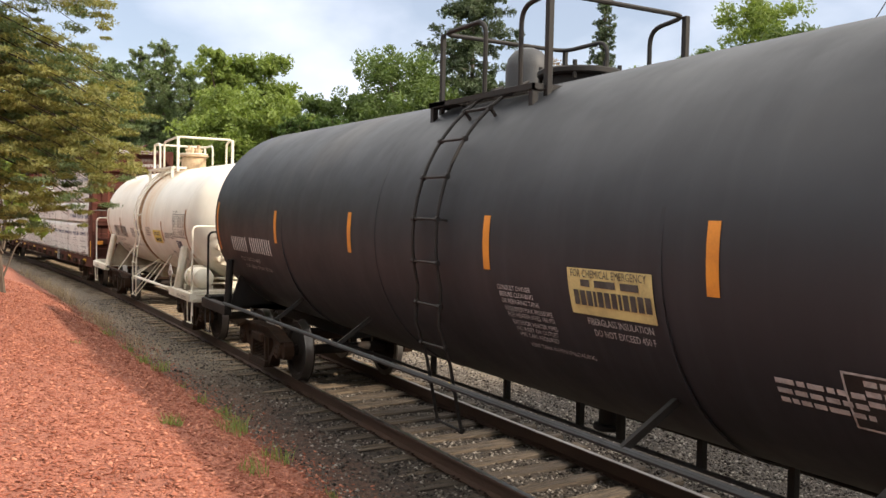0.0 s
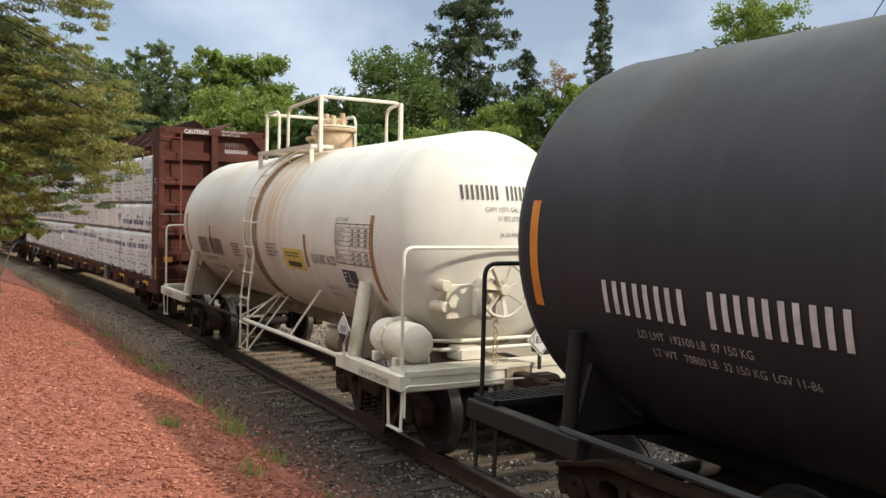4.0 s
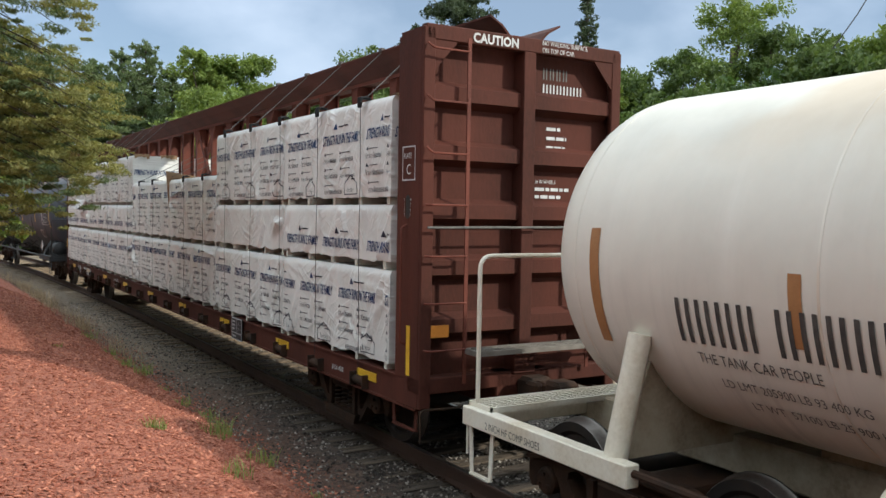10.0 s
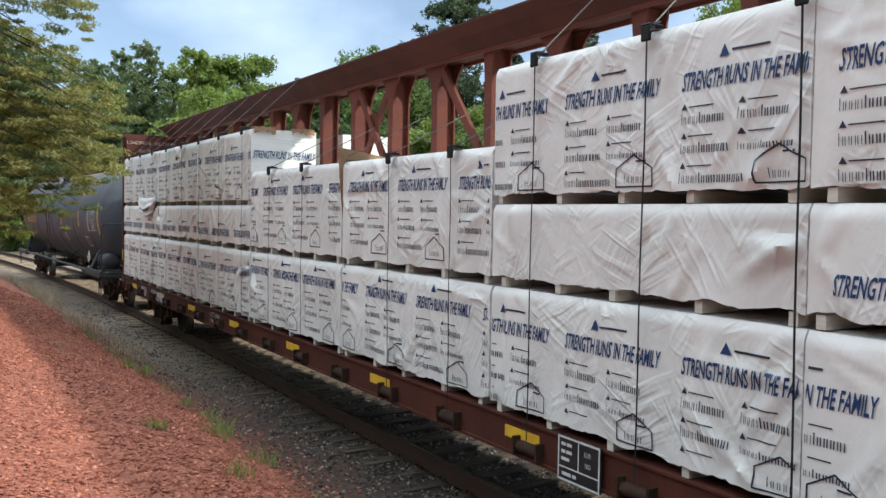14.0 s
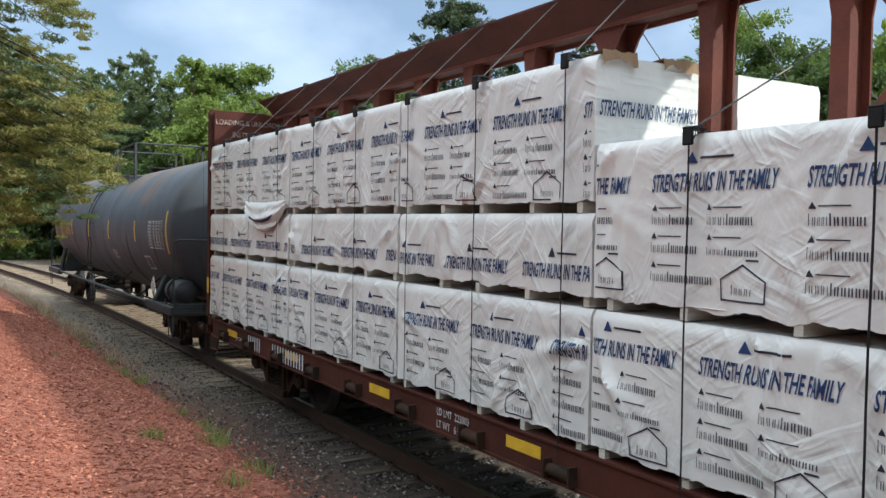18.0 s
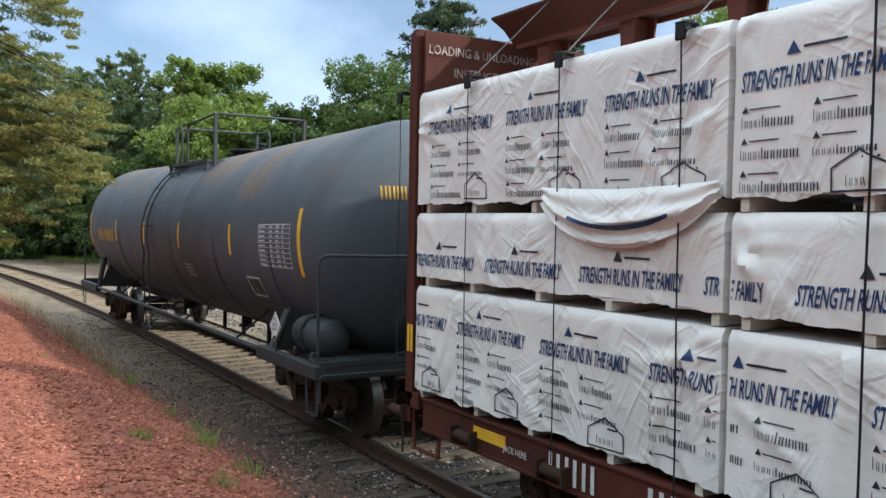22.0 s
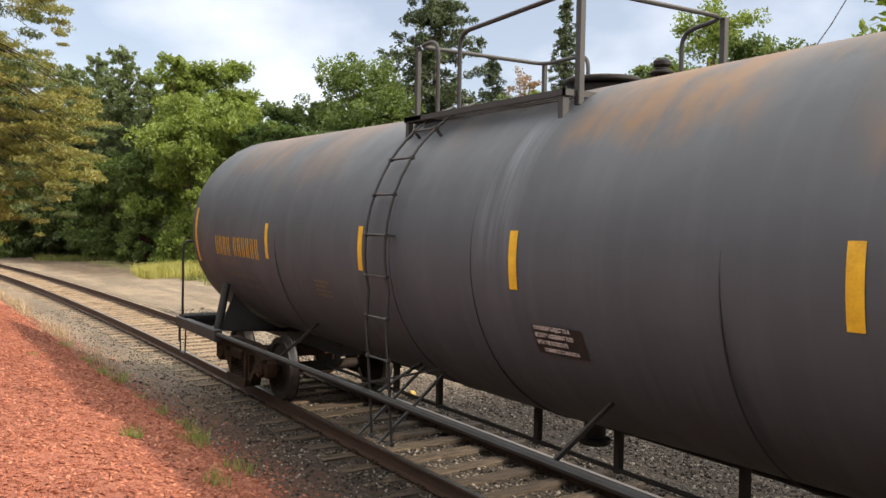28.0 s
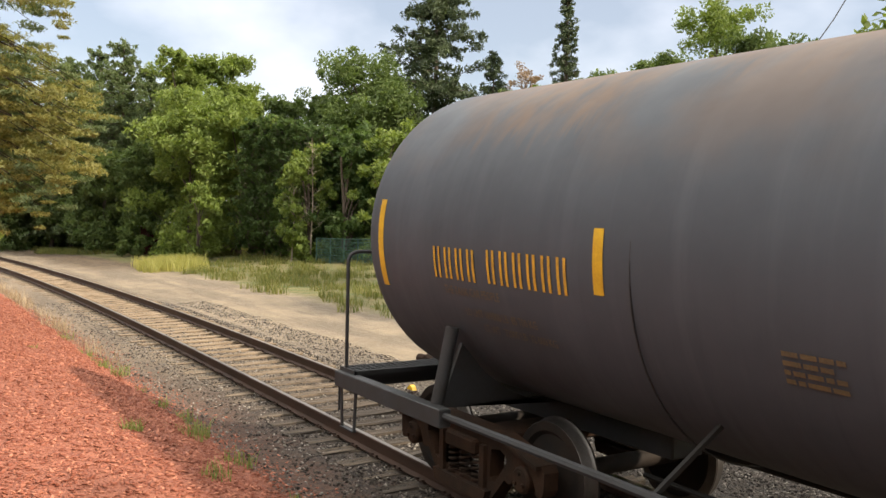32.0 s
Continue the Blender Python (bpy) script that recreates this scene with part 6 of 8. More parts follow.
def folds(seed, ly, lz):
    """How far the wrap stands out at a place of the face: sag, puckers and fans of pulled folds."""
    rng = random.Random(seed)
    pulls = []
    for k in range(int(ly * 2.6) + 4):
        edge = rng.random()
        if edge < 0.45:
            u0, w0, aim = rng.uniform(0, ly), lz + 0.02, -90
        elif edge < 0.70:
            u0, w0, aim = rng.uniform(0, ly), -0.02, 90
        elif edge < 0.85:
            u0, w0, aim = (0.0, rng.uniform(0.5, 1.0) * lz, -35)
        else:
            u0, w0, aim = (ly, rng.uniform(0.5, 1.0) * lz, -145)
        aim += rng.uniform(-35, 35)
        for i in range(rng.randint(2, 4)):
            a = radians(aim + rng.uniform(-34, 34))
            wide = 0.038 + 0.050 * rng.random() ** 1.8
            pulls.append((u0 + rng.uniform(-0.06, 0.06), w0, math.cos(a), math.sin(a), rng.uniform(0.40, 1.15) * min(lz * 1.1, 1.0), wide, wide * rng.uniform(0.17, 0.38), rng.uniform(0.3, 1.0)))

    def out(u, w):
        e = min(u, ly - u, 0.10) / 0.10
        g = 0.009 * noise.noise((u * 2.6 + seed, w * 2.3, 0.3)) + 0.013 * noise.noise((u * 0.8, w * 1.1 + seed, 4.1))
        bend = 0.035 * noise.noise((u * 2.0, w * 2.0, seed * 0.7))
        for u0, w0, dx, dz, reach, wide, amp, lop in pulls:
            p, q = u - u0, w - w0
            s = p * dx + q * dz
            if 0 < s < reach:
                f = s / reach
                ww = wide * (0.45 + 0.9 * f)
                d = (q * dx - p * dz + bend * f) / ww
                if -2.6 < d < 1.8:
                    g += amp * (1 - f * f) * min(1, f * 6) * (math.exp(-1.7 * d * d) - 0.55 * lop * math.exp(-1.7 * (d + 1.1) ** 2))
        low = max(0.0, 1 - w / 0.35)
        g += 0.045 * low * noise.noise((u * 3.0 + seed, 0.5, 1.7))
        return g * max(0.25, e)

    ny, nz = int(ly / 0.032), max(16, int(lz / 0.032))
    grid = [[out(ly * i / ny, lz * j / nz) for i in range(ny + 1)] for j in range(nz + 1)]

    def on_grid(u, w):
        a, b = max(0.0, min(ny - 1e-6, u / ly * ny)), max(0.0, min(nz - 1e-6, w / lz * nz))
        i, j = int(a), int(b)
        a, b = a - i, b - j
        return (grid[j][i] * (1 - a) + grid[j][i + 1] * a) * (1 - b) + (grid[j + 1][i] * (1 - a) + grid[j + 1][i + 1] * a) * b
    return on_grid


def wrap_shape(ly, lz, depth, out, seed):
    """The wrapped block; its printed face looks to -x at x = 0, and it spans y from -ly to 0."""
    rng = random.Random(seed)
    ny, nz = int(ly / 0.032), max(16, int(lz / 0.032))
    vs, fs = [], []
    hem = [0.034 * noise.noise((i * 0.13, seed, 2.0)) + (0.025 * abs(noise.noise((i * 0.7, seed, 8.0)))) for i in range(ny + 1)]
    for j in range(nz + 1):
        for i in range(ny + 1):
            u, w = ly * i / ny, lz * j / nz
            z = w + (hem[i] * max(0, 1 - w / 0.3))
            ez = min(w, lz - w, 0.05) / 0.05
            round_in = 0.03 * (1 - ez) if w > lz / 2 else 0.0
            vs.append((-out(u, w) + round_in, -u, z))
    fs = [(j * (ny + 1) + i, j * (ny + 1) + i + 1, (j + 1) * (ny + 1) + i + 1, (j + 1) * (ny + 1) + i) for j in range(nz) for i in range(ny)]
    s = Shape()
    s.v, s.f = vs, fs
    back, top0 = len(vs), nz * (ny + 1)
    # top, ends and back
    nx = 6
    t = len(s.v)
    for k in range(1, nx + 1):
        for i in range(ny + 1):
            u = ly * i / ny
            x = 0.03 + (depth - 0.03) * k / nx
            s.v.append((x, -u, lz + 0.012 * noise.noise((x * 3, u * 2, seed))))
    def idx(k, i):
        return top0 + i if k == 0 else t + (k - 1) * (ny + 1) + i
    s.f += [(idx(k, i), idx(k, i + 1), idx(k + 1, i + 1), idx(k + 1, i)) for k in range(nx) for i in range(ny)]
    for side, i in ((0, 0), (1, ny)):
        n0 = len(s.v)
        for k in range(1, nx + 1):
            x = depth * k / nx
            for j in range(nz + 1):
                w = lz * j / nz
                s.v.append((x, -ly * i / ny + (1 if side == 0 else -1) * 0.015 * noise.noise((x * 4, w * 4, seed + side)), w))
        def ed(k, j):
            return j * (ny + 1) + i if k == 0 else n0 + (k - 1) * (nz + 1) + j
        s.f += [(ed(k, j), ed(k, j + 1), ed(k + 1, j + 1), ed(k + 1, j)) for k in range(nx) for j in range(nz)]
    s.add([(depth, 0, 0), (depth, -ly, 0), (depth, -ly, lz), (depth, 0, lz)], [(0, 1, 2, 3)])
    s.add([(0.01, -0.01, 0.02), (depth, -0.01, 0.02), (depth, -ly + 0.01, 0.02), (0.01, -ly + 0.01, 0.02)], [(0, 1, 2, 3)])
    s.smooth = True
    return s


def slogan():
    vs, fs = text_faces("STRENGTH RUNS IN THE FAMILY", 0.158, 0.52, 0.04, 0.0032)
    k = 0.97 / max(q[0] for q in vs)
    return dice(([(u * k + 0.16 * w, w) for u, w in vs], fs), 0.028)


def dice(flat, step):
    """Cuts flat shapes into small pieces, so that they can follow the folds."""
    bm = bmesh.new()
    vs = [bm.verts.new((u, w, 0)) for u, w in flat[0]]
    for f in flat[1]:
        if len(set(f)) > 2:
            bm.faces.new([vs[i] for i in f])
    for axis in (0, 1):
        low, high = min(q[axis] for q in flat[0]), max(q[axis] for q in flat[0])
        for k in range(1, int((high - low) / step) + 1):
            at = [0, 0, 0]
            way = [0, 0, 0]
            at[axis], way[axis] = low + k * step, 1
            bmesh.ops.bisect_plane(bm, geom=bm.verts[:] + bm.edges[:] + bm.faces[:], plane_co=at, plane_no=way)
    bm.verts.index_update()
    out = [(v.co.x, v.co.y) for v in bm.verts], [tuple(v.index for v in f.verts) for f in bm.faces]
    bm.free()
    return out


SLOGAN = slogan()
SLOGAN_W = max(q[0] for q in SLOGAN[0])


def mark_faces(w, h):
    """A peaked mark: a solid triangle with a bar beside it."""
    vs = [(0, 0), (h * 1.15, 0), (h * 0.575, h), (h * 1.4, h * 0.30), (h * 1.4 + w, h * 0.30), (h * 1.4 + w, h * 0.50), (h * 1.4, h * 0.50)]
    return vs, [(0, 1, 2), (3, 4, 5, 6)]


def house_faces(w):
    """The outline of a small gable."""
    t = 0.011
    a = [(0, 0), (0, w * 0.38), (w / 2, w * 0.66), (w, w * 0.38), (w, 0)]
    b = [(t, t), (t, w * 0.38 - t * 0.4), (w / 2, w * 0.66 - t * 1.3), (w - t, w * 0.38 - t * 0.4), (w - t, t)]
    return a + b, [(i, (i + 1) % 5, 5 + (i + 1) % 5, 5 + i) for i in range(5)]


MARK_LOW = dice(mark_faces(0.24, 0.075), 0.028)
MARK_PEAK = dice(mark_faces(0.0, 0.075), 0.028)
MARK_BAR = dice((mark_faces(0.26, 0.075)[0][3:], [(0, 1, 2, 3)]), 0.028)
MARK_SMALL = dice(mark_faces(0.20, 0.04), 0.028)
HOUSE = dice(house_faces(0.34), 0.028)


def print_shapes(ly, lz, out, shift, short, tilt, base):
    """The print on a wrap: (blue, black) shapes that follow its folds."""
    blue, black = Shape(), Shape()

    def lay(s, flat, u0, w0):
        vs, ok = [], []
        for u, w in flat[0]:
            uu = u0 + u
            ww = w0 + w + tilt * (uu - ly / 2)
            vs.append((-out(uu, ww) - 0.007, -uu, ww))
            ok.append(0.015 < uu < ly - 0.015 and 0.02 < ww < lz - 0.03)
        fs = [f for f in flat[1] if all(ok[i] for i in f)]
        s.add(vs, fs)

    pitch = 1.165
    n = int(ly / pitch) + 3
    for k in range(-1, n):
        u0 = shift + k * pitch
        if short:
            lay(blue, SLOGAN, u0, 0.11)
            lay(black, MARK_LOW, u0 + 0.36, 0.27)
            continue
        lay(blue, SLOGAN, u0, base)
        lay(blue, MARK_PEAK, u0 + 0.30, base + 0.17)
        lay(black, MARK_BAR, u0 + 0.30, base + 0.17)
        for c, (row, thick, w) in enumerate(((0.21, 0.042, 0.34), (0.21, 0.042, 0.34), (0.39, 0.042, 0.38), (0.39, 0.03, 0.40), (0.575, 0.042, 0.50))):
            uc = u0 + (0.01 if c in (0, 2, 4) else 0.47)
            z = base - row
            lay(black, MARK_SMALL, uc, z + 0.09)
            # a light half and a heavy half, as plain uprights
            lay(black, script(4, 0.026, thick * 1.12, 0.009, 0.0045, c + 3), uc, z)
            lay(black, script(int((w - 0.14) / 0.040), 0.031, thick * 1.12, 0.009, 0.0085, c + 11), uc + 0.145, z)
            if c == 3:
                lay(black, bars([0.09], 0.012, 0.0), uc + 0.30, z - 0.03)
        lay(black, HOUSE, u0 + 0.58, max(0.03, base - 0.66))
        lay(black, script(4, 0.030, 0.042, 0.010, 0.005, 5), u0 + 0.67, max(0.06, base - 0.62))
    return blue, black


BUNDLE_DATA = {}


def bundle(y_far, z, ly, lz, seed, short, shift, base, side=-1, blank=False):
    """A wrapped stack of boards that lies on the flat car, with runners below it and straps round it."""
    if blank:
        what = "low bundle of wall board in plain creased white plastic"
    else:
        what = ("low bundle" if short else "bundle") + " of wall board in creased white plastic, printed blue"
    ob = thing("board_bundle", what, "wrapped bundle", "bundles on the flat car")
    key = (seed, ly, lz, short, shift)
    depth = 1.02
    if key not in BUNDLE_DATA:
        out = folds(seed, ly, lz)
        wrap = wrap_shape(ly, lz, depth, out, seed).mesh("wrap", M_WRAP)
        blue, black = print_shapes(ly, lz, out, shift, short, random.Random(seed * 3 + 5).uniform(-0.012, 0.012), base)
        BUNDLE_DATA[key] = (wrap, blue.mesh("slogan", M_INKB), black.mesh("printed_mark", M_INKN))
    wrap, blue, black = BUNDLE_DATA[key]
    part("wrap", wrap, None, ob)
    if side < 0 and not blank:
        part("slogan", blue, None, ob, "blue printed slogan")
        part("printed_mark", black, None, ob, "dark printed marks")
    rng = random.Random(seed * 7 + 1)
    for i in range(5):
        u = 0.12 + (ly - 0.24) * i / 4 + rng.uniform(-0.05, 0.05)
        part("runner", Shape().box(0.02, depth - 0.02, -u - 0.03, -u + 0.03, -0.075, 0.004), M_PANEL, ob)
    if side < 0:
        m = Matrix.Translation((-W + 0.015, y_far, z))
    else:
        m = Matrix.Translation((W - 0.02, y_far - ly, z)) @ Matrix.Rotation(math.pi, 4, "Z")
    LOAD.append((ob, m))
    return ob


def torn_flap(ob):
    """A loose sheet of wrap that has slipped and hangs in a bight below its bundle."""
    u0, u1, n, m = 1.95, 3.62, 40, 14

    def place(f, g):
        u = u0 + (u1 - u0) * f
        drop = 0.06 + 0.30 * math.sin(math.pi * min(1, f * 1.02)) ** 0.7
        bulge = 0.035 + 0.075 * math.sin(math.pi * g) * math.sin(math.pi * f) ** 0.5
        bulge += 0.020 * math.sin(g * 15 + 5 * noise.noise((f * 3, g, 1.0))) * (0.4 + g) + 0.012 * noise.noise((f * 9, g * 6, 3.0))
        return -bulge, -u, 0.11 - (drop + 0.07) * g - 0.03 * math.sin(math.pi * f) * (1 - g)

    s = Shape()
    s.add([place(i / n, j / m) for j in range(m + 1) for i in range(n + 1)], [(j * (n + 1) + i, j * (n + 1) + i + 1, (j + 1) * (n + 1) + i + 1, (j + 1) * (n + 1) + i) for j in range(m) for i in range(n)])
    flap = part("torn_flap", smooth(s), M_WRAP, ob, "loose white plastic flap hanging in a bight")
    b = Shape()
    run = []
    for i in range(25):
        f = 0.22 + 0.58 * i / 24
        for g in (0.50 + 0.12 * math.sin(f * 3), 0.58 + 0.12 * math.sin(f * 3)):
            x, y, z = place(f, g)
            run.append((x - 0.006, y, z))
    b.add(run, [(2 * i, 2 * i + 1, 2 * i + 3, 2 * i + 2) for i in range(24)])
    part("stripe", smooth(b), M_INKB, flap, "blue printed stripe")


def strap(y, top, seed):
    """A tie-down strap from the sill over the edge of the load, with a black corner guard."""
    ob = thing("tie_down_strap", "tight black tie-down strap with a corner guard over the load", "strap", "straps on the flat car")
    rng = random.Random(seed)
    joint = -1.65 < y < -1.5
    x = -W + (0.03 if joint else -0.035)
    j = rng.uniform(-0.03, 0.03)
    part("webbing", Shape().add([(x + 0.004 * math.sin(i * 1.3), y + d + j * i / 8, 0.86 + (top - 0.84) * i / 8) for i in range(9) for d in (-0.008, 0.008)],
                                [(2 * i, 2 * i + 1, 2 * i + 3, 2 * i + 2) for i in range(8)]).box(x, x + 0.24, y - 0.016 + j, y + 0.016 + j, top + 0.016, top + 0.022), M_STRAP, ob)
    if joint:
        LOAD.append((ob, Matrix.Identity(4)))
        return
    guard = Shape().box(x - 0.022, x + 0.004, y - 0.042 + j, y + 0.042 + j, top - 0.075, top + 0.028, 0.008)
    guard.box(x - 0.022, x + 0.11, y - 0.042 + j, y + 0.042 + j, top + 0.022, top + 0.040, 0.006)
    part("corner_guard", guard, M_STRAP, ob)
    for k in range(3):
        yy = y - 0.05 - 0.017 * k + j
        part("guard_loop", Shape().pipe([(x + 0.06, yy + 0.02, top + 0.05), (x - 0.02, yy, top + 0.035 - 0.01 * k), (x - 0.03, yy - 0.01, top - 0.02), (x - 0.012, yy + 0.02, top - 0.06 + 0.02 * k)], 0.004, 5), M_STRAP, ob)
    LOAD.append((ob, Matrix.Identity(4)))


# where the printed line begins on each bundle, column by column, from the bottom row up
STARTS = ((0.74, 0.005, 0.24), (0.905, 0.45, 0.045), (0.17, 0.92, 0.48), (0.99, 0.555), (0.63, 0.20), (0.99, 0.0, 0.93), (0.62, 0.155, 0.15))
M_CARD = plain("kraft_board", (0.27, 0.175, 0.095), (0.20, 0.125, 0.07), 0.8, 0, 3, 40)


def end_print(ob, ly, line):
    """Print on the end of a bundle and the kraft boards bent over its top edge."""
    part("slogan", Shape().add([(0.02 + u, -ly - 0.022, line + w) for u, w in SLOGAN[0]], SLOGAN[1]), M_INKB, ob, "blue printed slogan")
    rng = random.Random(int(ly * 100))
    for x0, x1 in ((0.03, 0.36), (0.62, 0.98)):
        s = Shape()
        n = 8
        for i in range(n + 1):
            x = x0 + (x1 - x0) * i / n
            d = rng.uniform(-0.015, 0.015)
            s.v += [(x, -ly + 0.16, 1.07 + d), (x, -ly - 0.030, 1.085 + d), (x, -ly - 0.045, 1.01 + rng.uniform(-0.04, 0.03))]
        s.f = [(3 * i + k, 3 * i + 3 + k, 3 * i + 4 + k, 3 * i + 1 + k) for i in range(n) for k in (0, 1)]
        part("edge_board", s, M_CARD, ob, "bent brown kraft board")


def cargo():
    mid = BEAM_Y
    cols = ((52.05, 3.64), (48.36, 3.02), (45.30, 2.93), (42.34, 3.26), (39.05, 3.06), (35.96, 3.03), (32.92, 3.03))
    seed = 1
    for side in (-1, 1):
        for i, (yf, ly) in enumerate(cols):
            low = i in (3, 4)
            rows = ((1.065, 0.97, False), (2.12, 1.09, False)) if low else ((1.065, 0.97, False), (2.12, 0.60, True), (2.80, 1.05, False))
            for z, lz, short in rows:
                sd = seed if side < 0 else 100 + (short * 1 + 2 * (lz > 1))
                j = len(rows) - 1 if z > 2.5 or (low and z > 2) else 1 if z > 2 else 0
                line = 0.74 if low and j else 0.67 if low else 0.62 if j == 2 else 0.59
                ob = bundle(yf - mid, z, ly, lz, sd, short, STARTS[i][j], line, side, short and i == 5)
                if side < 0 and z > 2.5 and i in (2, 6):
                    end_print(ob, ly, line)
                if side < 0 and i == 4 and j:
                    edge = [(-0.06, lz + 0.17), (0.55, lz + 0.08), (0.55, lz - 0.2), (0.02, lz - 0.75), (-0.025, lz - 0.30)]
                    part("edge_board", Shape().add([(x, y, z) for y in (0.012, 0.026) for x, z in edge], [(0, 1, 2, 3, 4), (9, 8, 7, 6, 5)] + [(k, 5 + k, 5 + (k + 1) % 5, (k + 1) % 5) for k in range(5)]), M_CARD, ob, "upright brown kraft board")
                if side < 0 and i == 0 and z > 2.5:
                    torn_flap(ob)
                seed += 1
    for i in range(19):
        y = strap_line(i)
        strap(y, 3.21 if low_load(y) else 3.85, i)


# ---- trees ----
def leaf_material(name, a, b, rough=0.6, through=0.45):
    m, nt, p = nodes_of(name)
    g = nt.nodes.new("ShaderNodeNewGeometry")
    c = blend(nt, g.outputs["Random Per Island"], a, b)
    c = blend(nt, math_node(nt, "MULTIPLY", noise_fac(nt, coords(nt), 0.6, 4), 0.45), c, tuple(x * 0.6 for x in a))
    nt.links.new(c, p.inputs["Base Color"])
    p.inputs["Roughness"].default_value = rough
    tr, mx = nt.nodes.new("ShaderNodeBsdfTranslucent"), nt.nodes.new("ShaderNodeMixShader")
    nt.links.new(blend(nt, 1.0, c, (1.0, 1.0, 0.55), "MULTIPLY"), tr.inputs["Color"])
    mx.inputs[0].default_value = through
    nt.links.new(p.outputs[0], mx.inputs[1])
    nt.links.new(tr.outputs[0], mx.inputs[2])
    nt.links.new(mx.outputs[0], nt.nodes["Material Output"].inputs["Surface"])
    return m


M_BARK = plain("bark", (0.13, 0.10, 0.075), (0.06, 0.046, 0.036), 0.9, 0, 3, 20, 0.6, (3, 3, 0.6))
M_DARKBARK = plain("dark_bark", (0.055, 0.042, 0.032), (0.028, 0.022, 0.018), 0.9, 0, 3, 20, 0.6, (3, 3, 0.6), gloss=0.2)
M_TWIG = plain("pale_twig", (0.30, 0.25, 0.19), (0.2, 0.16, 0.12), 0.9, 0, 3, 20, 0.3)
M_LEAF1 = leaf_material("fresh_leaf", (0.155, 0.220, 0.045), (0.27, 0.35, 0.085))
M_LEAF2 = leaf_material("deep_leaf", (0.095, 0.150, 0.042), (0.18, 0.245, 0.075))
M_PINE = leaf_material("pine_needle", (0.105, 0.155, 0.066), (0.20, 0.255, 0.115))
M_SPRUCE = leaf_material("spruce_needle", (0.060, 0.088, 0.042), (0.105, 0.140, 0.064), through=0.25)
M_LARCH = leaf_material("yellowing_needle", (0.185, 0.205, 0.060), (0.40, 0.37, 0.125))
M_CEDAR = leaf_material("hedge_scale", (0.070, 0.130, 0.034), (0.120, 0.180, 0.050))
M_GRASS = leaf_material("grass_blade", (0.14, 0.20, 0.048), (0.31, 0.36, 0.12))
M_MEADOW = leaf_material("meadow_grass", (0.115, 0.150, 0.035), (0.26, 0.24, 0.075))
M_HAY = leaf_material("yellow_grass", (0.34, 0.35, 0.10), (0.50, 0.46, 0.17))
M_AUTUMN = leaf_material("autumn_leaf", (0.26, 0.17, 0.13), (0.42, 0.31, 0.23))
M_DRY = leaf_material("dry_stalk", (0.32, 0.24, 0.145), (0.48, 0.38, 0.25), through=0.15)


def leaves(centres, size, per, rng, flat=0.5, spread=1.0, droop=0.0, slim=0.42):
    """Many small leaf sprays round the given (x, y, z, radius) clumps."""
    tot = len(centres) * per
    c = np.repeat(np.array(centres, dtype=float), per, axis=0)
    d = rng.normal(size=(tot, 3))
    d /= np.linalg.norm(d, axis=1, keepdims=True)
    r = rng.random((tot, 1)) ** 0.45
    pos = c[:, :3] + d * r * c[:, 3:4] * np.array((1, 1, flat + 0.35)) * spread
    u = rng.normal(size=(tot, 3))
    u[:, 2] -= droop
    u /= np.linalg.norm(u, axis=1, keepdims=True)
    v = np.cross(u, rng.normal(size=(tot, 3)))
    v /= np.linalg.norm(v, axis=1, keepdims=True)
    s = size * (0.6 + 0.8 * rng.random((tot, 1)))
    verts = np.stack([pos - u * s, pos + v * s * slim, pos + u * s, pos - v * s * slim], 1).reshape(-1, 3)
    return verts, np.arange(tot * 4).reshape(-1, 4)


def quad_mesh(name, verts, faces, mat):
    me = bpy.data.meshes.new(name)
    me.vertices.add(len(verts))
    me.vertices.foreach_set("co", np.ascontiguousarray(verts, dtype=np.float32).ravel())
    n, k = faces.shape
    me.loops.add(n * k)
    me.loops.foreach_set("vertex_index", faces.ravel().astype(np.int32))
    me.polygons.add(n)
    me.polygons.foreach_set("loop_start", np.arange(0, n * k, k, dtype=np.int32))
    me.update(calc_edges=True)
    me.materials.append(mat)
    return me


def limb(s, pts, r0, r1, n=6):
    pts = [Vector(p) for p in pts]
    rings = []
    for i, p in enumerate(pts):
        d = (pts[min(i + 1, len(pts) - 1)] - pts[max(i - 1, 0)]).normalized()
        u = d.orthogonal().normalized()
        w = d.cross(u)
        r = r0 + (r1 - r0) * i / max(1, len(pts) - 1)
        rings.append([p + (u * math.cos(k * math.tau / n) + w * math.sin(k * math.tau / n)) * r for k in range(n)])
    vs = [q for ring_ in rings for q in ring_]
    fs = [(i * n + k, i * n + (k + 1) % n, (i + 1) * n + (k + 1) % n, (i + 1) * n + k) for i in range(len(rings) - 1) for k in range(n)]
    s.add(vs, fs)


def spot(bearing, dist):
    """Ground place at a bearing (degrees right of the line) and distance from where the watcher stands."""
    x, y = dist * math.sin(radians(bearing)), dist * math.cos(radians(bearing))
    return x, y


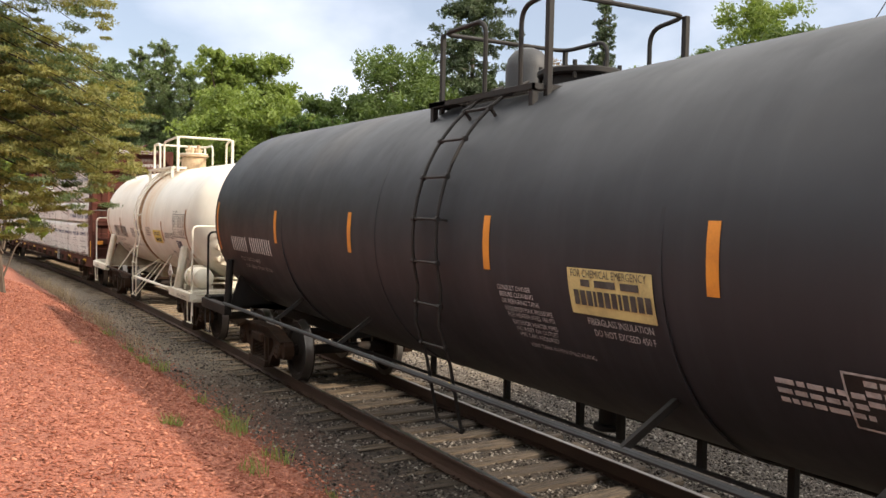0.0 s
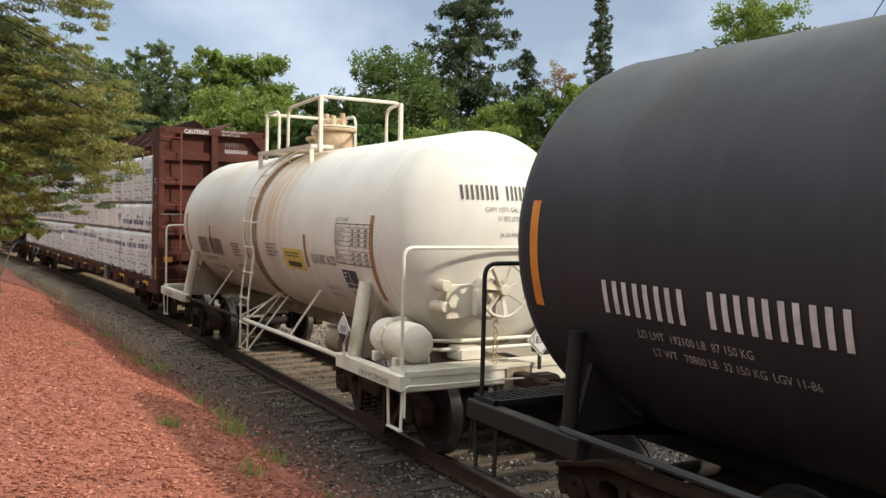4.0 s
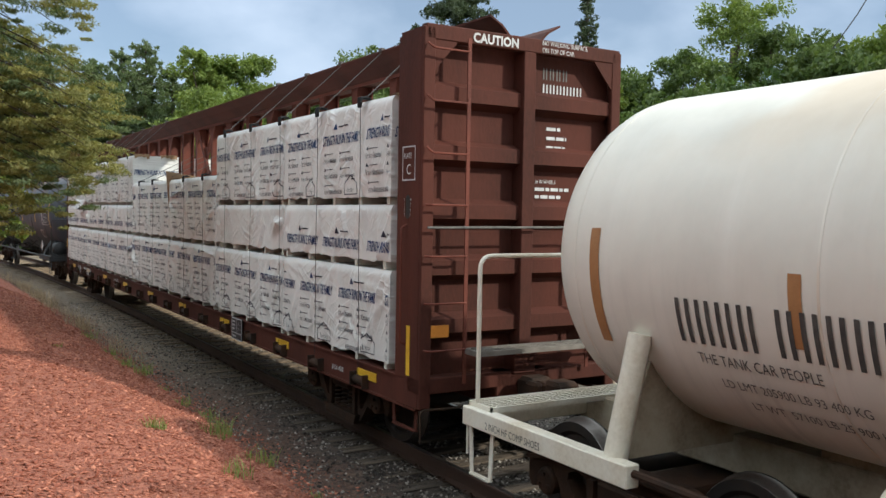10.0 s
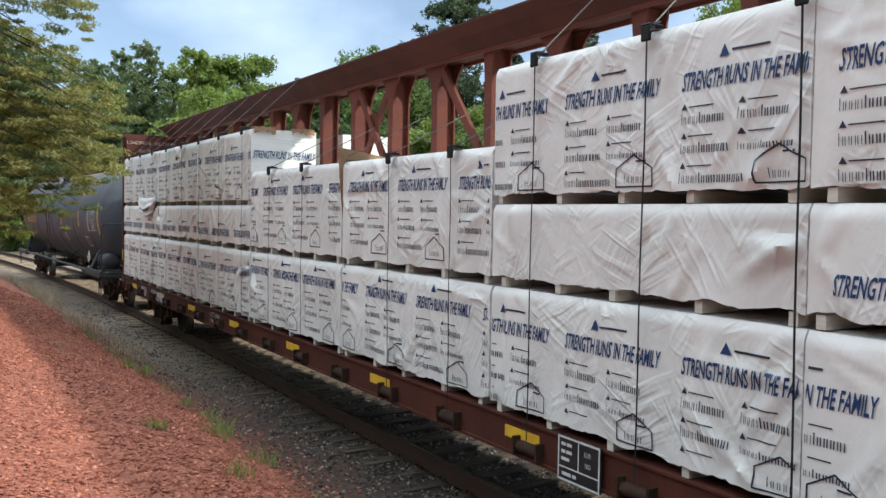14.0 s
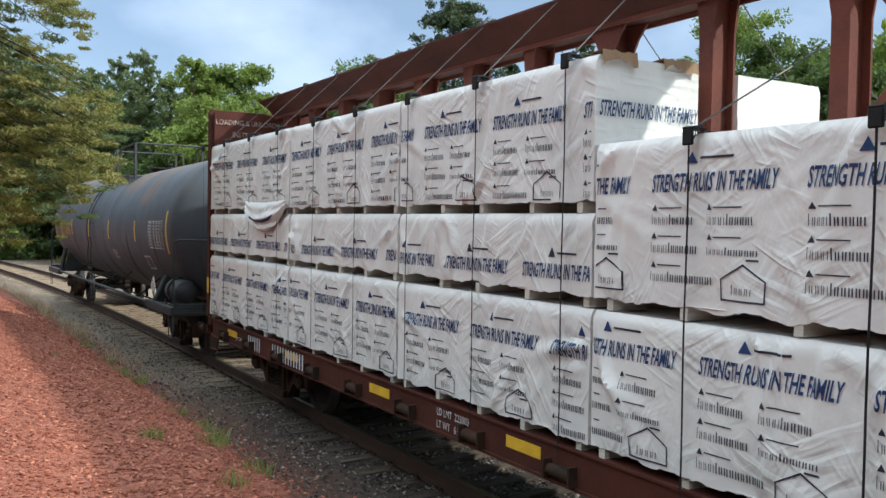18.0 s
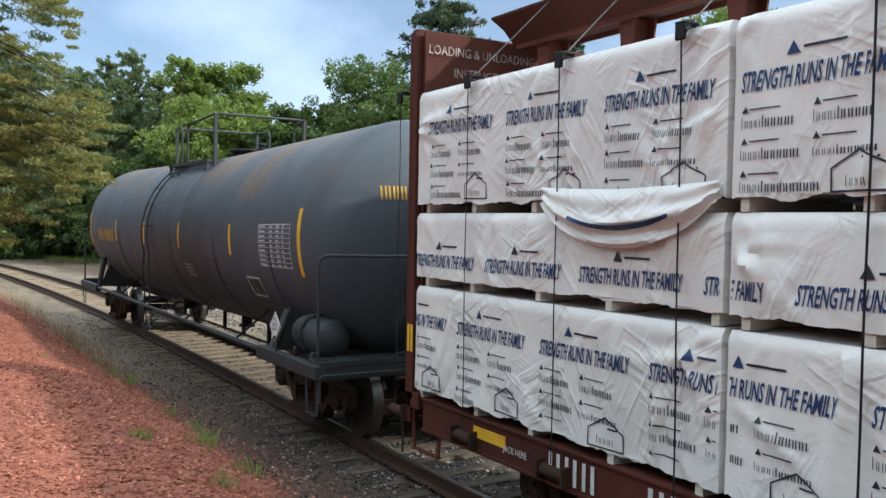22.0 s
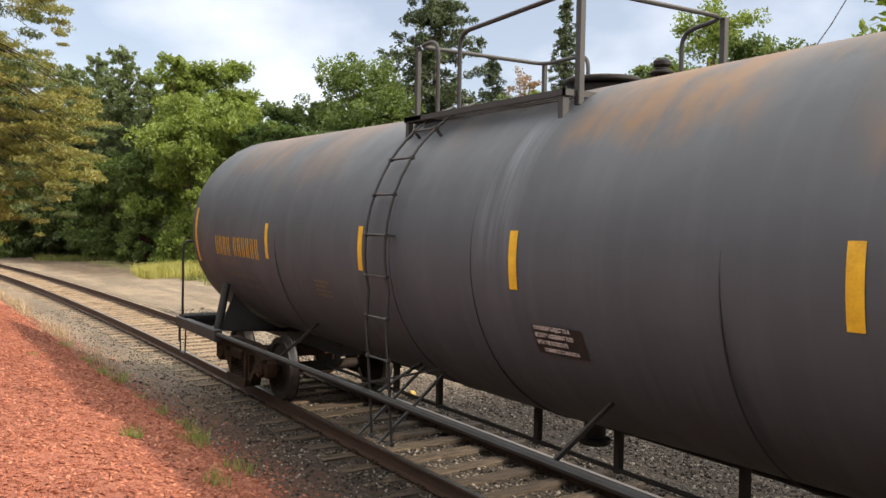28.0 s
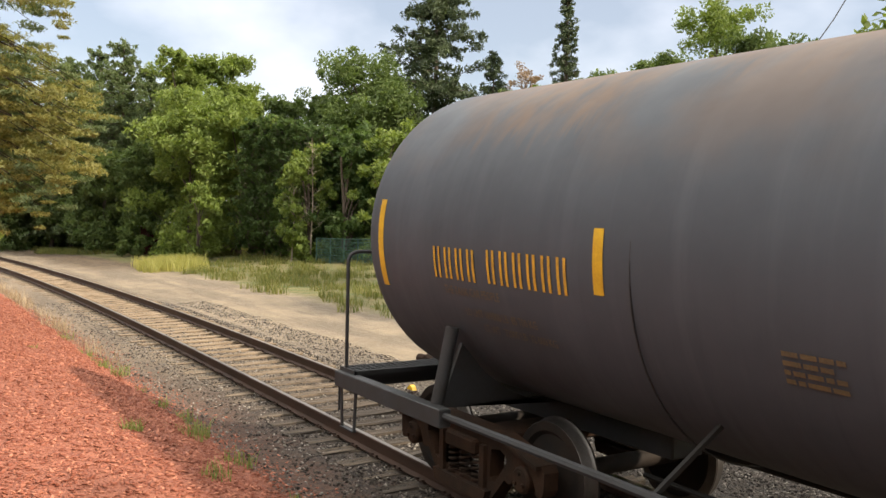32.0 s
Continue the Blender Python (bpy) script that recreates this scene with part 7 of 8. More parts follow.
def broadleaf(bearing, dist, height, radius, seed, mat, label, crown_low=0.10, per=95, size=0.155, clumps=200, lobes_n=14, name="tree"):
    x, y = spot(bearing, dist)
    rng = np.random.default_rng(seed)
    tree = thing(name, label, name)
    tree.location = (x, y, ground_z(x, y) - 0.1)
    s = Shape()
    limb(s, [(0, 0, 0), (0.1 * rng.normal(), 0.1 * rng.normal(), height * 0.3), (0.3 * rng.normal(), 0.3 * rng.normal(), height * 0.75)], 0.022 * height, 0.006 * height)
    lobes = [(0, 0, height * 0.84, radius * 0.42)]
    for k in range(lobes_n):
        a = rng.random() * math.tau
        h = crown_low + (0.88 - crown_low) * (k + rng.random()) / lobes_n
        w = radius * (0.35 + 0.42 * rng.random()) * math.sqrt(max(0.08, 1 - ((h - 0.50) / 0.52) ** 2))
        lobes.append((w * math.cos(a), w * math.sin(a), height * h, radius * (0.28 + 0.24 * rng.random())))
        limb(s, [(0, 0, height * max(0.12, h - 0.3)), (w * 0.5 * math.cos(a), w * 0.5 * math.sin(a), height * (h - 0.1)), (w * math.cos(a), w * math.sin(a), height * h)], 0.008 * height, 0.002 * height, 5)
    cl = []
    for k in range(clumps):
        lb = lobes[k % len(lobes)]
        d = rng.normal(size=3)
        d /= np.linalg.norm(d)
        d[2] = abs(d[2]) * 0.9 if rng.random() < 0.65 else d[2]
        q = np.array(lb[:3]) + d * lb[3] * (0.50 + 0.70 * rng.random())
        cl.append((q[0], q[1], max(0.3, min(q[2], height * 0.985)), radius * (0.11 + 0.13 * rng.random())))
    part("trunk", s, M_BARK, tree)
    part("crown", quad_mesh("crown", *leaves(cl, size * 0.88, int(per * 1.15), rng), mat), None, tree)
    return tree


def conifer(bearing, dist, height, radius, seed, mat, label, gaps=0.0, per=26, size=0.15, low=0.05, lift=-0.16, rows=26, arms=9, taper=0.75):
    x, y = spot(bearing, dist)
    rng = np.random.default_rng(seed)
    tree = thing("tree", label, "tree")
    tree.location = (x, y, ground_z(x, y) - 0.1)
    s = Shape()
    limb(s, [(0, 0, 0), (0, 0, height * 0.5), (0, 0, height * 0.99)], 0.016 * height, 0.002 * height, 7)
    cl = [(0, 0, height * 0.985, 0.12), (0, 0, height * 0.96, 0.18)]
    for i in range(rows):
        f = low + (0.97 - low) * (i + rng.random() * 0.6) / rows
        reach = radius * (1 - f) ** taper + 0.04 * radius
        for k in range(arms):
            if rng.random() < gaps:
                continue
            a = (k + rng.random()) * math.tau / arms
            e = reach * (0.55 + 0.55 * rng.random())
            z = height * min(0.985, f + rng.normal() * 0.55 / rows)
            tip = (e * math.cos(a), e * math.sin(a), z + lift * e + 0.12 * e * rng.normal())
            limb(s, [(0, 0, z), (tip[0] * 0.5, tip[1] * 0.5, z + lift * e * 0.2), tip], 0.004 * height * (1.1 - f), 0.012, 4)
            m = max(2, int(e / 0.36))
            for j in range(m):
                t = (j + 0.8) / m
                cl.append((tip[0] * t + 0.15 * rng.normal(), tip[1] * t + 0.15 * rng.normal(), z + (tip[2] - z) * t * t + 0.12 * rng.normal(), (0.24 + 0.20 * rng.random()) * (0.6 + 0.4 * (1 - f)) * (radius / 3.2) ** 0.5))
    part("trunk", s, M_BARK, tree)
    part("crown", quad_mesh("crown", *leaves(cl, size, per, rng, 0.55, 1.0, 0.35, 0.30), mat), None, tree)
    return tree


def forest():
    g1, g2 = "bright green leafy tree at the wood's edge", "dark green leafy tree at the wood's edge"
    rng = random.Random(5)
    # fluffy pines behind the far end of the line
    for i, (b, d, h, r) in enumerate(((5.5, 72, 14.5, 3.6), (8.6, 66, 13.6, 3.3), (10.2, 68, 14.8, 3.4), (11.6, 64, 14.6, 3.2), (13.2, 67, 13.4, 3.4), (2.0, 70, 15, 4))):
        conifer(b, d, h, r, 20 + i, M_PINE, "soft-needled pine at the wood's edge", 0.05, rows=26, arms=9, lift=0.10, taper=0.50)
    broadleaf(15.0, 60, 13.6, 2.6, 31, M_LEAF1, g1, 0.35)
    broadleaf(17.3, 61, 13.9, 3.0, 32, M_LEAF1, g1, 0.35)
    broadleaf(15.6, 55, 10.2, 3.6, 33, M_LEAF1, g1, 0.03, clumps=230)
    broadleaf(18.6, 54, 10.0, 3.0, 34, M_LEAF1, g1, 0.03)
    broadleaf(13.0, 58, 7.2, 3.0, 35, M_LEAF2, g2, 0.03)
    broadleaf(10.6, 62, 6.5, 3.2, 36, M_LEAF2, g2, 0.03)
    broadleaf(7.6, 66, 6.8, 3.4, 37, M_LEAF2, g2, 0.03)
    broadleaf(4.4, 66, 7.5, 3.4, 38, M_LEAF2, g2, 0.03)
    broadleaf(16.1, 50, 4.6, 1.3, 39, M_LEAF1, "young bright green tree beside the grass", 0.05, clumps=70, per=60, size=0.16)
    broadleaf(12.5, 56, 2.3, 1.5, 30, M_LEAF2, "low dark shrub in front of the shed", 0.03, clumps=60, per=60, name="shrub")
    # tall hedge of cedars
    for i in range(9):
        b = 19.4 + 0.95 * i
        d = 51.5 - 0.55 * i
        x, y = spot(b, d)
        conifer(b, d, (7.9 + rng.uniform(-0.5, 0.6)) * (1 - 0.022 * i), 1.35, 60 + i, M_CEDAR, "dense dark cedar of a tall hedge", 0.0, rows=22, arms=9, lift=0.7, taper=0.40, per=26, size=0.13)
    for i, (b, d, h, r, m) in enumerate(((23.0, 47, 6.6, 1.7, M_LEAF1), (25.4, 46, 7.6, 1.9, M_CEDAR), (28.0, 45, 7.4, 2.0, M_LEAF1), (30.5, 46, 7.2, 2.2, M_LEAF2), (33.0, 48, 7.4, 2.6, M_LEAF1))):
        broadleaf(b, d, h, r, 80 + i, m, "loose shrub in front of the hedge", 0.03, clumps=120, name="shrub", per=60, size=0.15)
    broadleaf(26.8, 60, 13.7, 4.4, 40, M_LEAF2, g2, 0.10, clumps=420, lobes_n=24, per=80)
    broadleaf(24.0, 63, 11.6, 3.0, 41, M_LEAF2, g2, 0.05)
    broadleaf(21.5, 64, 11.3, 3.0, 42, M_LEAF2, g2, 0.05)
    conifer(31.2, 64, 21.0, 7.0, 43, M_SPRUCE, "tall old pine with ragged open branches", 0.10, rows=20, arms=9, lift=-0.02, taper=0.55, per=40, size=0.17)
    broadleaf(37.1, 72, 15.6, 2.2, 47, M_AUTUMN, "sparse tree whose leaves turn pale pink-brown", 0.45, per=30, clumps=90)
    conifer(35.0, 66, 14.5, 3.4, 44, M_SPRUCE, "dark spruce with drooping branches", 0.05)
    conifer(39.7, 65, 19.2, 2.7, 45, M_SPRUCE, "slim dark spruce with a pointed tip", 0.05, rows=34, arms=8, lift=-0.30, taper=0.85)
    for i, (b, d, h, r, m) in enumerate(((33.5, 56, 9.6, 3.0, M_LEAF1), (36.6, 54, 10.2, 3.0, M_LEAF2), (39.6, 53, 10.4, 3.0, M_LEAF1), (42.6, 54, 11.2, 3.2, M_LEAF2), (45.6, 56, 12.6, 3.2, M_LEAF2), (48.3, 60, 17.4, 4.0, M_LEAF1),
                                         (51.3, 58, 14.6, 3.4, M_LEAF2), (54.6, 56, 13.2, 3.2, M_LEAF2), (57.5, 54, 13.4, 3.4, M_LEAF1), (60.5, 52, 12.6, 3.4, M_LEAF2), (64, 52, 13, 3.6, M_LEAF1), (46.5, 50, 8.5, 2.8, M_LEAF1), (50.5, 49, 8.6, 2.8, M_LEAF2), (54.5, 48, 9.0, 3.0, M_LEAF1), (42.0, 49, 7.8, 2.6, M_LEAF2))):
        broadleaf(b, d, h, r, 100 + i, m, g1 if m is M_LEAF1 else g2, 0.05, clumps=200)
    # nearer thicket beyond the track
    for i in range(8):
        b = 47.0 + 3.4 * i
        broadleaf(b, 35 + 1.5 * (i % 3), 7.4 + 0.7 * (i % 3) + 0.25 * i, 2.7, 180 + i, (M_LEAF2, M_CEDAR, M_LEAF2)[i % 3], "dense dark green thicket tree beyond the track", 0.02, clumps=240, per=70)
    for i in range(10):
        broadleaf(45.0 + 2.8 * i, 31 + 0.8 * (i % 3), 2.9 + 0.4 * (i % 4), 2.0, 200 + i, (M_CEDAR, M_LEAF2)[i % 2], "low dark shrub in front of the thicket", 0.02, clumps=110, per=60, name="shrub")
    # trees added out of view to the right and behind, that shade and close the place
    for i, (x, y, h) in enumerate(((27, 8, 17), (28, 0, 16), (31, 16, 18), (20.5, -4.5, 15), (28, -18, 12), (-14, -12, 13), (-22, 4, 13), (-16, 30, 14), (-12, 42, 14), (-9, 54, 13), (8, -40, 13), (-6, -34, 12), (20, -34, 12))):
        broadleaf(math.degrees(math.atan2(x, y)), math.hypot(x, y), h, 3.8, 140 + i, (M_LEAF1, M_LEAF2)[i % 2], g2 if i % 2 else g1, 0.08, per=40, clumps=140, size=0.28)
    # far wood, one mass
    rr = np.random.default_rng(9)
    cl = []
    for i in range(900):
        b = radians(rr.uniform(-14, 72))
        d = rr.uniform(74, 90)
        cl.append((d * math.sin(b), d * math.cos(b), rr.uniform(0.5, 11.5), rr.uniform(0.9, 1.6)))
    wood = new("far_wood", quad_mesh("far_wood", *leaves(cl, 0.42, 60, rr), M_LEAF2))
    tagged(wood, "dark mass of leafy woodland behind the near trees", "woodland", kind="stuff")
    # woodland added out of view, behind the bank and round to the rear, to block low sky light
    cl = []
    for i in range(1000):
        b = radians(rr.uniform(178, 352))
        d = rr.uniform(27, 38) + (10 if b > radians(330) else 0)
        cl.append((d * math.sin(b), d * math.cos(b), rr.uniform(1.0, 15.0 if b < radians(285) else 8.5), rr.uniform(1.2, 2.2)))
    wood = new("far_wood", quad_mesh("far_wood", *leaves(cl, 0.55, 60, rr), M_LEAF2))
    tagged(wood, "unseen leafy woodland added behind the bank to block low sky", "woodland", kind="stuff")


def bare_tree(bearing, dist, height, seed):
    x, y = spot(bearing, dist)
    rng = random.Random(seed)
    ob = thing("bare_tree", "thin leafless tree in front of the hedge", "tree")
    ob.location = (x, y, ground_z(x, y) - 0.05)
    s = Shape()
    limb(s, [(0, 0, 0), (0.1, 0, height * 0.5), (0.05, 0.1, height)], 0.05, 0.010, 5)
    for i in range(26):
        z = height * rng.uniform(0.25, 0.97)
        a, e = rng.uniform(0, 6.28), rng.uniform(0.5, 1.3) * (1.15 - z / height)
        p = (e * math.cos(a), e * math.sin(a), z + e * 0.8)
        limb(s, [(0.06, 0, z), (p[0] * 0.5, p[1] * 0.5, z + e * 0.3), p], 0.014, 0.005, 4)
        for j in range(3):
            q = (p[0] * 0.7 + rng.uniform(-0.3, 0.3), p[1] * 0.7 + rng.uniform(-0.3, 0.3), z + e * rng.uniform(0.6, 1.2))
            limb(s, [(p[0] * 0.5, p[1] * 0.5, z + e * 0.3), q], 0.007, 0.004, 3)
    part("crown", s, M_TWIG, ob, "bare pale twigs")


def near_tree():
    """The big yellowing conifer on the bank, whose drooping boughs hang into view."""
    rng = np.random.default_rng(77)
    tree = thing("tree", "large yellowing conifer with drooping boughs beside the bank", "tree")
    tx, ty = -1.3, 15.8
    tree.location = (tx, ty, ground_z(tx, ty) - 0.1)
    z0 = tree.location.z
    s = Shape()
    limb(s, [(0, 0, 0), (0.05, 0, 3), (0.0, 0.1, 7.5), (0.1, 0, 12)], 0.30, 0.05, 10)
    cl = []
    edge = ((-1.2, 5.0), (0.0, 7.6), (1.0, 9.4), (2.2, 10.2), (4.0, 10.4), (6.0, 11.0), (7.5, 9.8), (9.0, 8.4), (11.5, 8.8), (13.5, 8.4), (20, 6.0))
    for i in range(150):
        el = rng.uniform(-1.4, 19)
        lim = lerp_table(el, edge)
        d = rng.uniform(13.4, 17.4)
        b = lim * d ** 0 - abs(rng.normal()) * 2.6 - 0.3
        if b < -6 or (el > 7 and rng.random() < 0.5):
            continue
        tip = Vector((d * math.sin(radians(b)) - tx, d * math.cos(radians(b)) - ty, 2.625 + d * math.tan(radians(el)) - z0))
        root = Vector((0.05, 0, min(11.5, max(2.0, tip.z + 0.2 + 0.22 * tip.length))))
        mid = root.lerp(tip, 0.55) + Vector((0, 0, 0.35))
        sag = [root.lerp(mid, f) + Vector((rng.normal() * 0.06, rng.normal() * 0.06, 0.12 * math.sin(math.pi * f))) for f in (0.33, 0.66)]
        limb(s, [root, *sag, mid, mid.lerp(tip, 0.5) + Vector((0, 0, 0.06)), tip], 0.022, 0.004, 5)
        n = 9
        for k in range(n):
            t = 0.40 + 0.60 * k / (n - 1)
            q = root.lerp(mid, t / 0.55) if t < 0.55 else mid.lerp(tip, (t - 0.55) / 0.45)
            q = q + Vector(rng.normal(size=3) * 0.13)
            # flat sprays to both sides of the bough, a few hanging below it
            side = Vector((tip.y, -tip.x, 0)).normalized()
            for j in (-1, 1):
                p = q + side * j * rng.uniform(0.05, 0.30) * (1.25 - t) * 1.6
                cl.append((p.x, p.y, p.z - rng.uniform(0.0, 0.08), rng.uniform(0.12, 0.27)))
            if rng.random() < 0.35:
                cl.append((q.x, q.y, q.z - rng.uniform(0.15, 0.34), rng.uniform(0.07, 0.14)))
    part("trunk", s, M_DARKBARK, tree)
    half = len(cl) // 3
    part("crown", quad_mesh("crown", *leaves(cl[half:], 0.040, 85, rng, -0.10, 1.0, 0.25, 0.22), M_LARCH), None, tree)
    part("crown", quad_mesh("crown", *leaves(cl[:half], 0.040, 85, rng, -0.10, 1.0, 0.25, 0.22), M_PINE), None, tree)


def blades(spots, height, per, width, rng, lean=0.35):
    """Thin grass blades, three-sided strips that bend over."""
    tot = len(spots) * per
    c = np.repeat(np.array(spots, dtype=float), per, axis=0)
    a = rng.random(tot) * math.tau
    r = c[:, 3] * np.sqrt(rng.random(tot))
    base = c[:, :3] + np.stack([r * np.cos(a), r * np.sin(a), np.zeros(tot)], 1)
    h = height * (0.45 + 0.75 * rng.random(tot))
    la = rng.random(tot) * math.tau
    ln = lean * rng.random(tot) * h
    side = np.stack([np.cos(la + 1.57), np.sin(la + 1.57), np.zeros(tot)], 1) * width
    mid = base + np.stack([ln * 0.35 * np.cos(la), ln * 0.35 * np.sin(la), h * 0.6], 1)
    tip = base + np.stack([ln * np.cos(la), ln * np.sin(la), h], 1)
    verts = np.stack([base - side, base + side, mid + side * 0.8, mid - side * 0.8, tip - side * 0.15, tip + side * 0.15], 1).reshape(-1, 3)
    n = np.arange(tot)[:, None] * 6
    faces = np.concatenate([n + np.array([0, 1, 2, 3]), n + np.array([3, 2, 5, 4])], 0)
    return verts, faces


def tuft(x, y, size, seed, mat, label, height=0.16, per=70):
    rng = np.random.default_rng(seed)
    ob = new("grass_tuft", quad_mesh("grass_tuft", *blades([(0, 0, 0, size)], height, per, 0.004, rng, 1.1), mat))
    ob.location = (x, y, ground_z(x, y) - 0.01)
    tagged(ob, label, "grass", "tufts on the bank")


def verge():
    rng = random.Random(12)
    green = ((1.66, 7.64, 0.10, 0.13), (2.34, 8.18, 0.16, 0.24), (2.50, 8.55, 0.10, 0.20), (2.46, 7.20, 0.15, 0.17), (1.95, 6.25, 0.13, 0.16), (2.42, 13.4, 0.16, 0.15), (2.48, 12.2, 0.14, 0.20), (2.36, 12.8, 0.14, 0.14),
             (2.56, 10.3, 0.12, 0.13), (2.60, 9.6, 0.14, 0.15), (2.50, 11.1, 0.08, 0.10), (2.44, 14.6, 0.14, 0.16), (2.34, 16.0, 0.16, 0.18), (2.75, 5.9, 0.07, 0.12), (1.45, 12.6, 0.08, 0.06), (2.85, 6.9, 0.06, 0.10))
    for i, (x, y, sz, h) in enumerate(green):
        tuft(x, y, sz, 300 + i, M_GRASS, "small green grass tuft in the red chips", h * 0.85, per=50 if h > 0.12 else 30)
    for i, (x, y, sz, h) in enumerate(((2.30, 18.5, 0.3, 0.2), (2.2, 21.5, 0.3, 0.25), (2.2, 26, 0.35, 0.25), (2.25, 23.6, 0.3, 0.25))):
        tuft(x, y, sz, 330 + i, M_DRY, "dry pale grass tuft beside the ballast", h * 0.7, per=40)
    r = np.random.default_rng(31)
    dry = []
    for i in range(48):
        y = r.uniform(15.5, 34)
        x = track_x(y) - XT + r.uniform(2.55, 3.15)
        dry.append((x, y, ground_z(x, y) - 0.02, 0.18))
    ob = new("dry_weeds", quad_mesh("dry_weeds", *blades(dry, 0.34, 18, 0.004, r, 0.9), M_DRY))
    tagged(ob, "dry brown weed stalks along the ballast", "weeds", kind="stuff")
    few = [(3.05, 6.9, -0.25, 0.10), (3.0, 7.5, -0.25, 0.08), (2.95, 9.8, -0.22, 0.1), (3.02, 11.2, -0.25, 0.1), (2.9, 12.6, -0.22, 0.12)]
    ob = new("dry_weeds", quad_mesh("dry_weeds", *blades(few, 0.40, 9, 0.003, r, 0.8), M_DRY))
    tagged(ob, "thin dry weed stalks beside the rail", "weeds", kind="stuff")
    gr = []
    for i in range(700):
        y = r.uniform(20, 70)
        x = r.uniform(11.2, 24) - max(0, y - 34) * 0.05
        if x < 0.2 * y + 3.0:
            continue
        gr.append((x, y, ground_z(x, y) - 0.02, 0.45))
    for i in range(160):
        x, y = r.uniform(7.5, 12), r.uniform(58, 72)
        gr.append((x, y, ground_z(x, y) - 0.02, 0.6))
    ob = new("tall_grass", quad_mesh("tall_grass", *blades(gr, 0.30, 60, 0.012, r, 0.9), M_MEADOW))
    tagged(ob, "rough green grass between the sandy track and the hedge", "grass", kind="stuff")
    hay = [(*spot(r.uniform(12.5, 16.3), r.uniform(43, 49)), 0, 0.45) for i in range(80)]
    hay = [(x, y, ground_z(x, y) - 0.02, w) for x, y, z, w in hay]
    ob = new("yellow_grass", quad_mesh("yellow_grass", *blades(hay, 0.52, 60, 0.012, r, 0.7), M_HAY))
    tagged(ob, "patch of tall yellow grass beside the sandy track", "grass", kind="stuff")
    # a leafy sapling at the foot of the big conifer
    broadleaf(2.6, 19.5, 2.9, 0.85, 260, M_LEAF1, "leafy bright green sapling beside the bank", 0.35, per=40, size=0.075, clumps=60, lobes_n=8)


def yard():
    """The small shed, the board fence and the mesh fence under the trees."""
    x, y = spot(14.3, 57.5)
    shed = thing("shed", "small red-brown board shed with a pale roof under the trees", "shed")
    z = ground_z(x, y)
    shed.location, shed.rotation_euler = (x, y, z), (0, 0, radians(-15))
    part("wall", Shape().box(-1.6, 1.6, -1.2, 1.2, 0, 1.75), M_BROWN, shed)
    part("roof", Shape().add([(-1.8, -1.4, 1.72), (1.8, -1.4, 1.72), (1.8, 1.4, 2.15), (-1.8, 1.4, 2.15), (-1.8, -1.4, 1.80), (1.8, -1.4, 1.80), (1.8, 1.4, 2.23), (-1.8, 1.4, 2.23)],
                             [(0, 1, 2, 3), (4, 5, 6, 7), (0, 1, 5, 4), (1, 2, 6, 5), (2, 3, 7, 6), (3, 0, 4, 7)]), M_SIGNW, shed)
    fence = thing("mesh_fence", "green wire mesh fence in front of the hedge", "fence")
    pts = [spot(23.6 + 0.9 * i, 45.5 - 0.5 * i) for i in range(6)]
    for i, (px, py) in enumerate(pts):
        g = ground_z(px, py)
        part("post", smooth(Shape().pipe([(px, py, g), (px, py, g + 1.3)], 0.03, 6)), M_CEDARPOST, fence)
        if i:
            qx, qy = pts[i - 1]
            h = ground_z(qx, qy)
            part("top_tube", smooth(Shape().pipe([(qx, qy, h + 1.28), (px, py, g + 1.28)], 0.02, 6)), M_CEDARPOST, fence)
            m = Shape()
            for k in range(1, 14):
                t = k / 14
                m.pipe([(qx + (px - qx) * t, qy + (py - qy) * t, h + 0.05), (qx + (px - qx) * t, qy + (py - qy) * t, g + 1.26)], 0.008, 3)
            for k in range(1, 9):
                m.pipe([(qx, qy, h + 0.14 * k), (px, py, g + 0.14 * k)], 0.008, 3)
            part("mesh_panel", m, M_CEDARPOST, fence)
    blk = thing("derail_block", "small yellow-painted steel block beside the far rail", "rail block")
    blk.location, blk.scale = (7.0, 12.1, -0.20), (0.55, 0.55, 0.55)
    part("base", Shape().box(-0.10, 0.10, -0.22, 0.22, -0.10, 0.02, 0.02), M_RAIL, blk)
    part("hump", Shape().slab([(-0.18, 0.0), (-0.10, 0.12), (0.02, 0.16), (0.14, 0.08), (0.18, 0.0)], -0.07, 0.07), M_YELLOW, blk)
    # overhead wire above the right-hand trees
    wire = new("overhead_wire", smooth(Shape().pipe([(46, 26, 22.0), (40, 27.3, 13.0), (36, 28.5, 7.5)], 0.03, 5)).mesh("overhead_wire", M_DARK))
    tagged(wire, "thin dark guy wire that slants over the trees", "wire")


M_CEDARPOST = plain("green_steel", (0.05, 0.12, 0.09), (0.03, 0.07, 0.055), 0.5, 0, 3, 40)
forest()
bare_tree(23.2, 46, 6.6, 4)
bare_tree(22.0, 46.5, 5.2, 5)
near_tree()
verge()
yard()


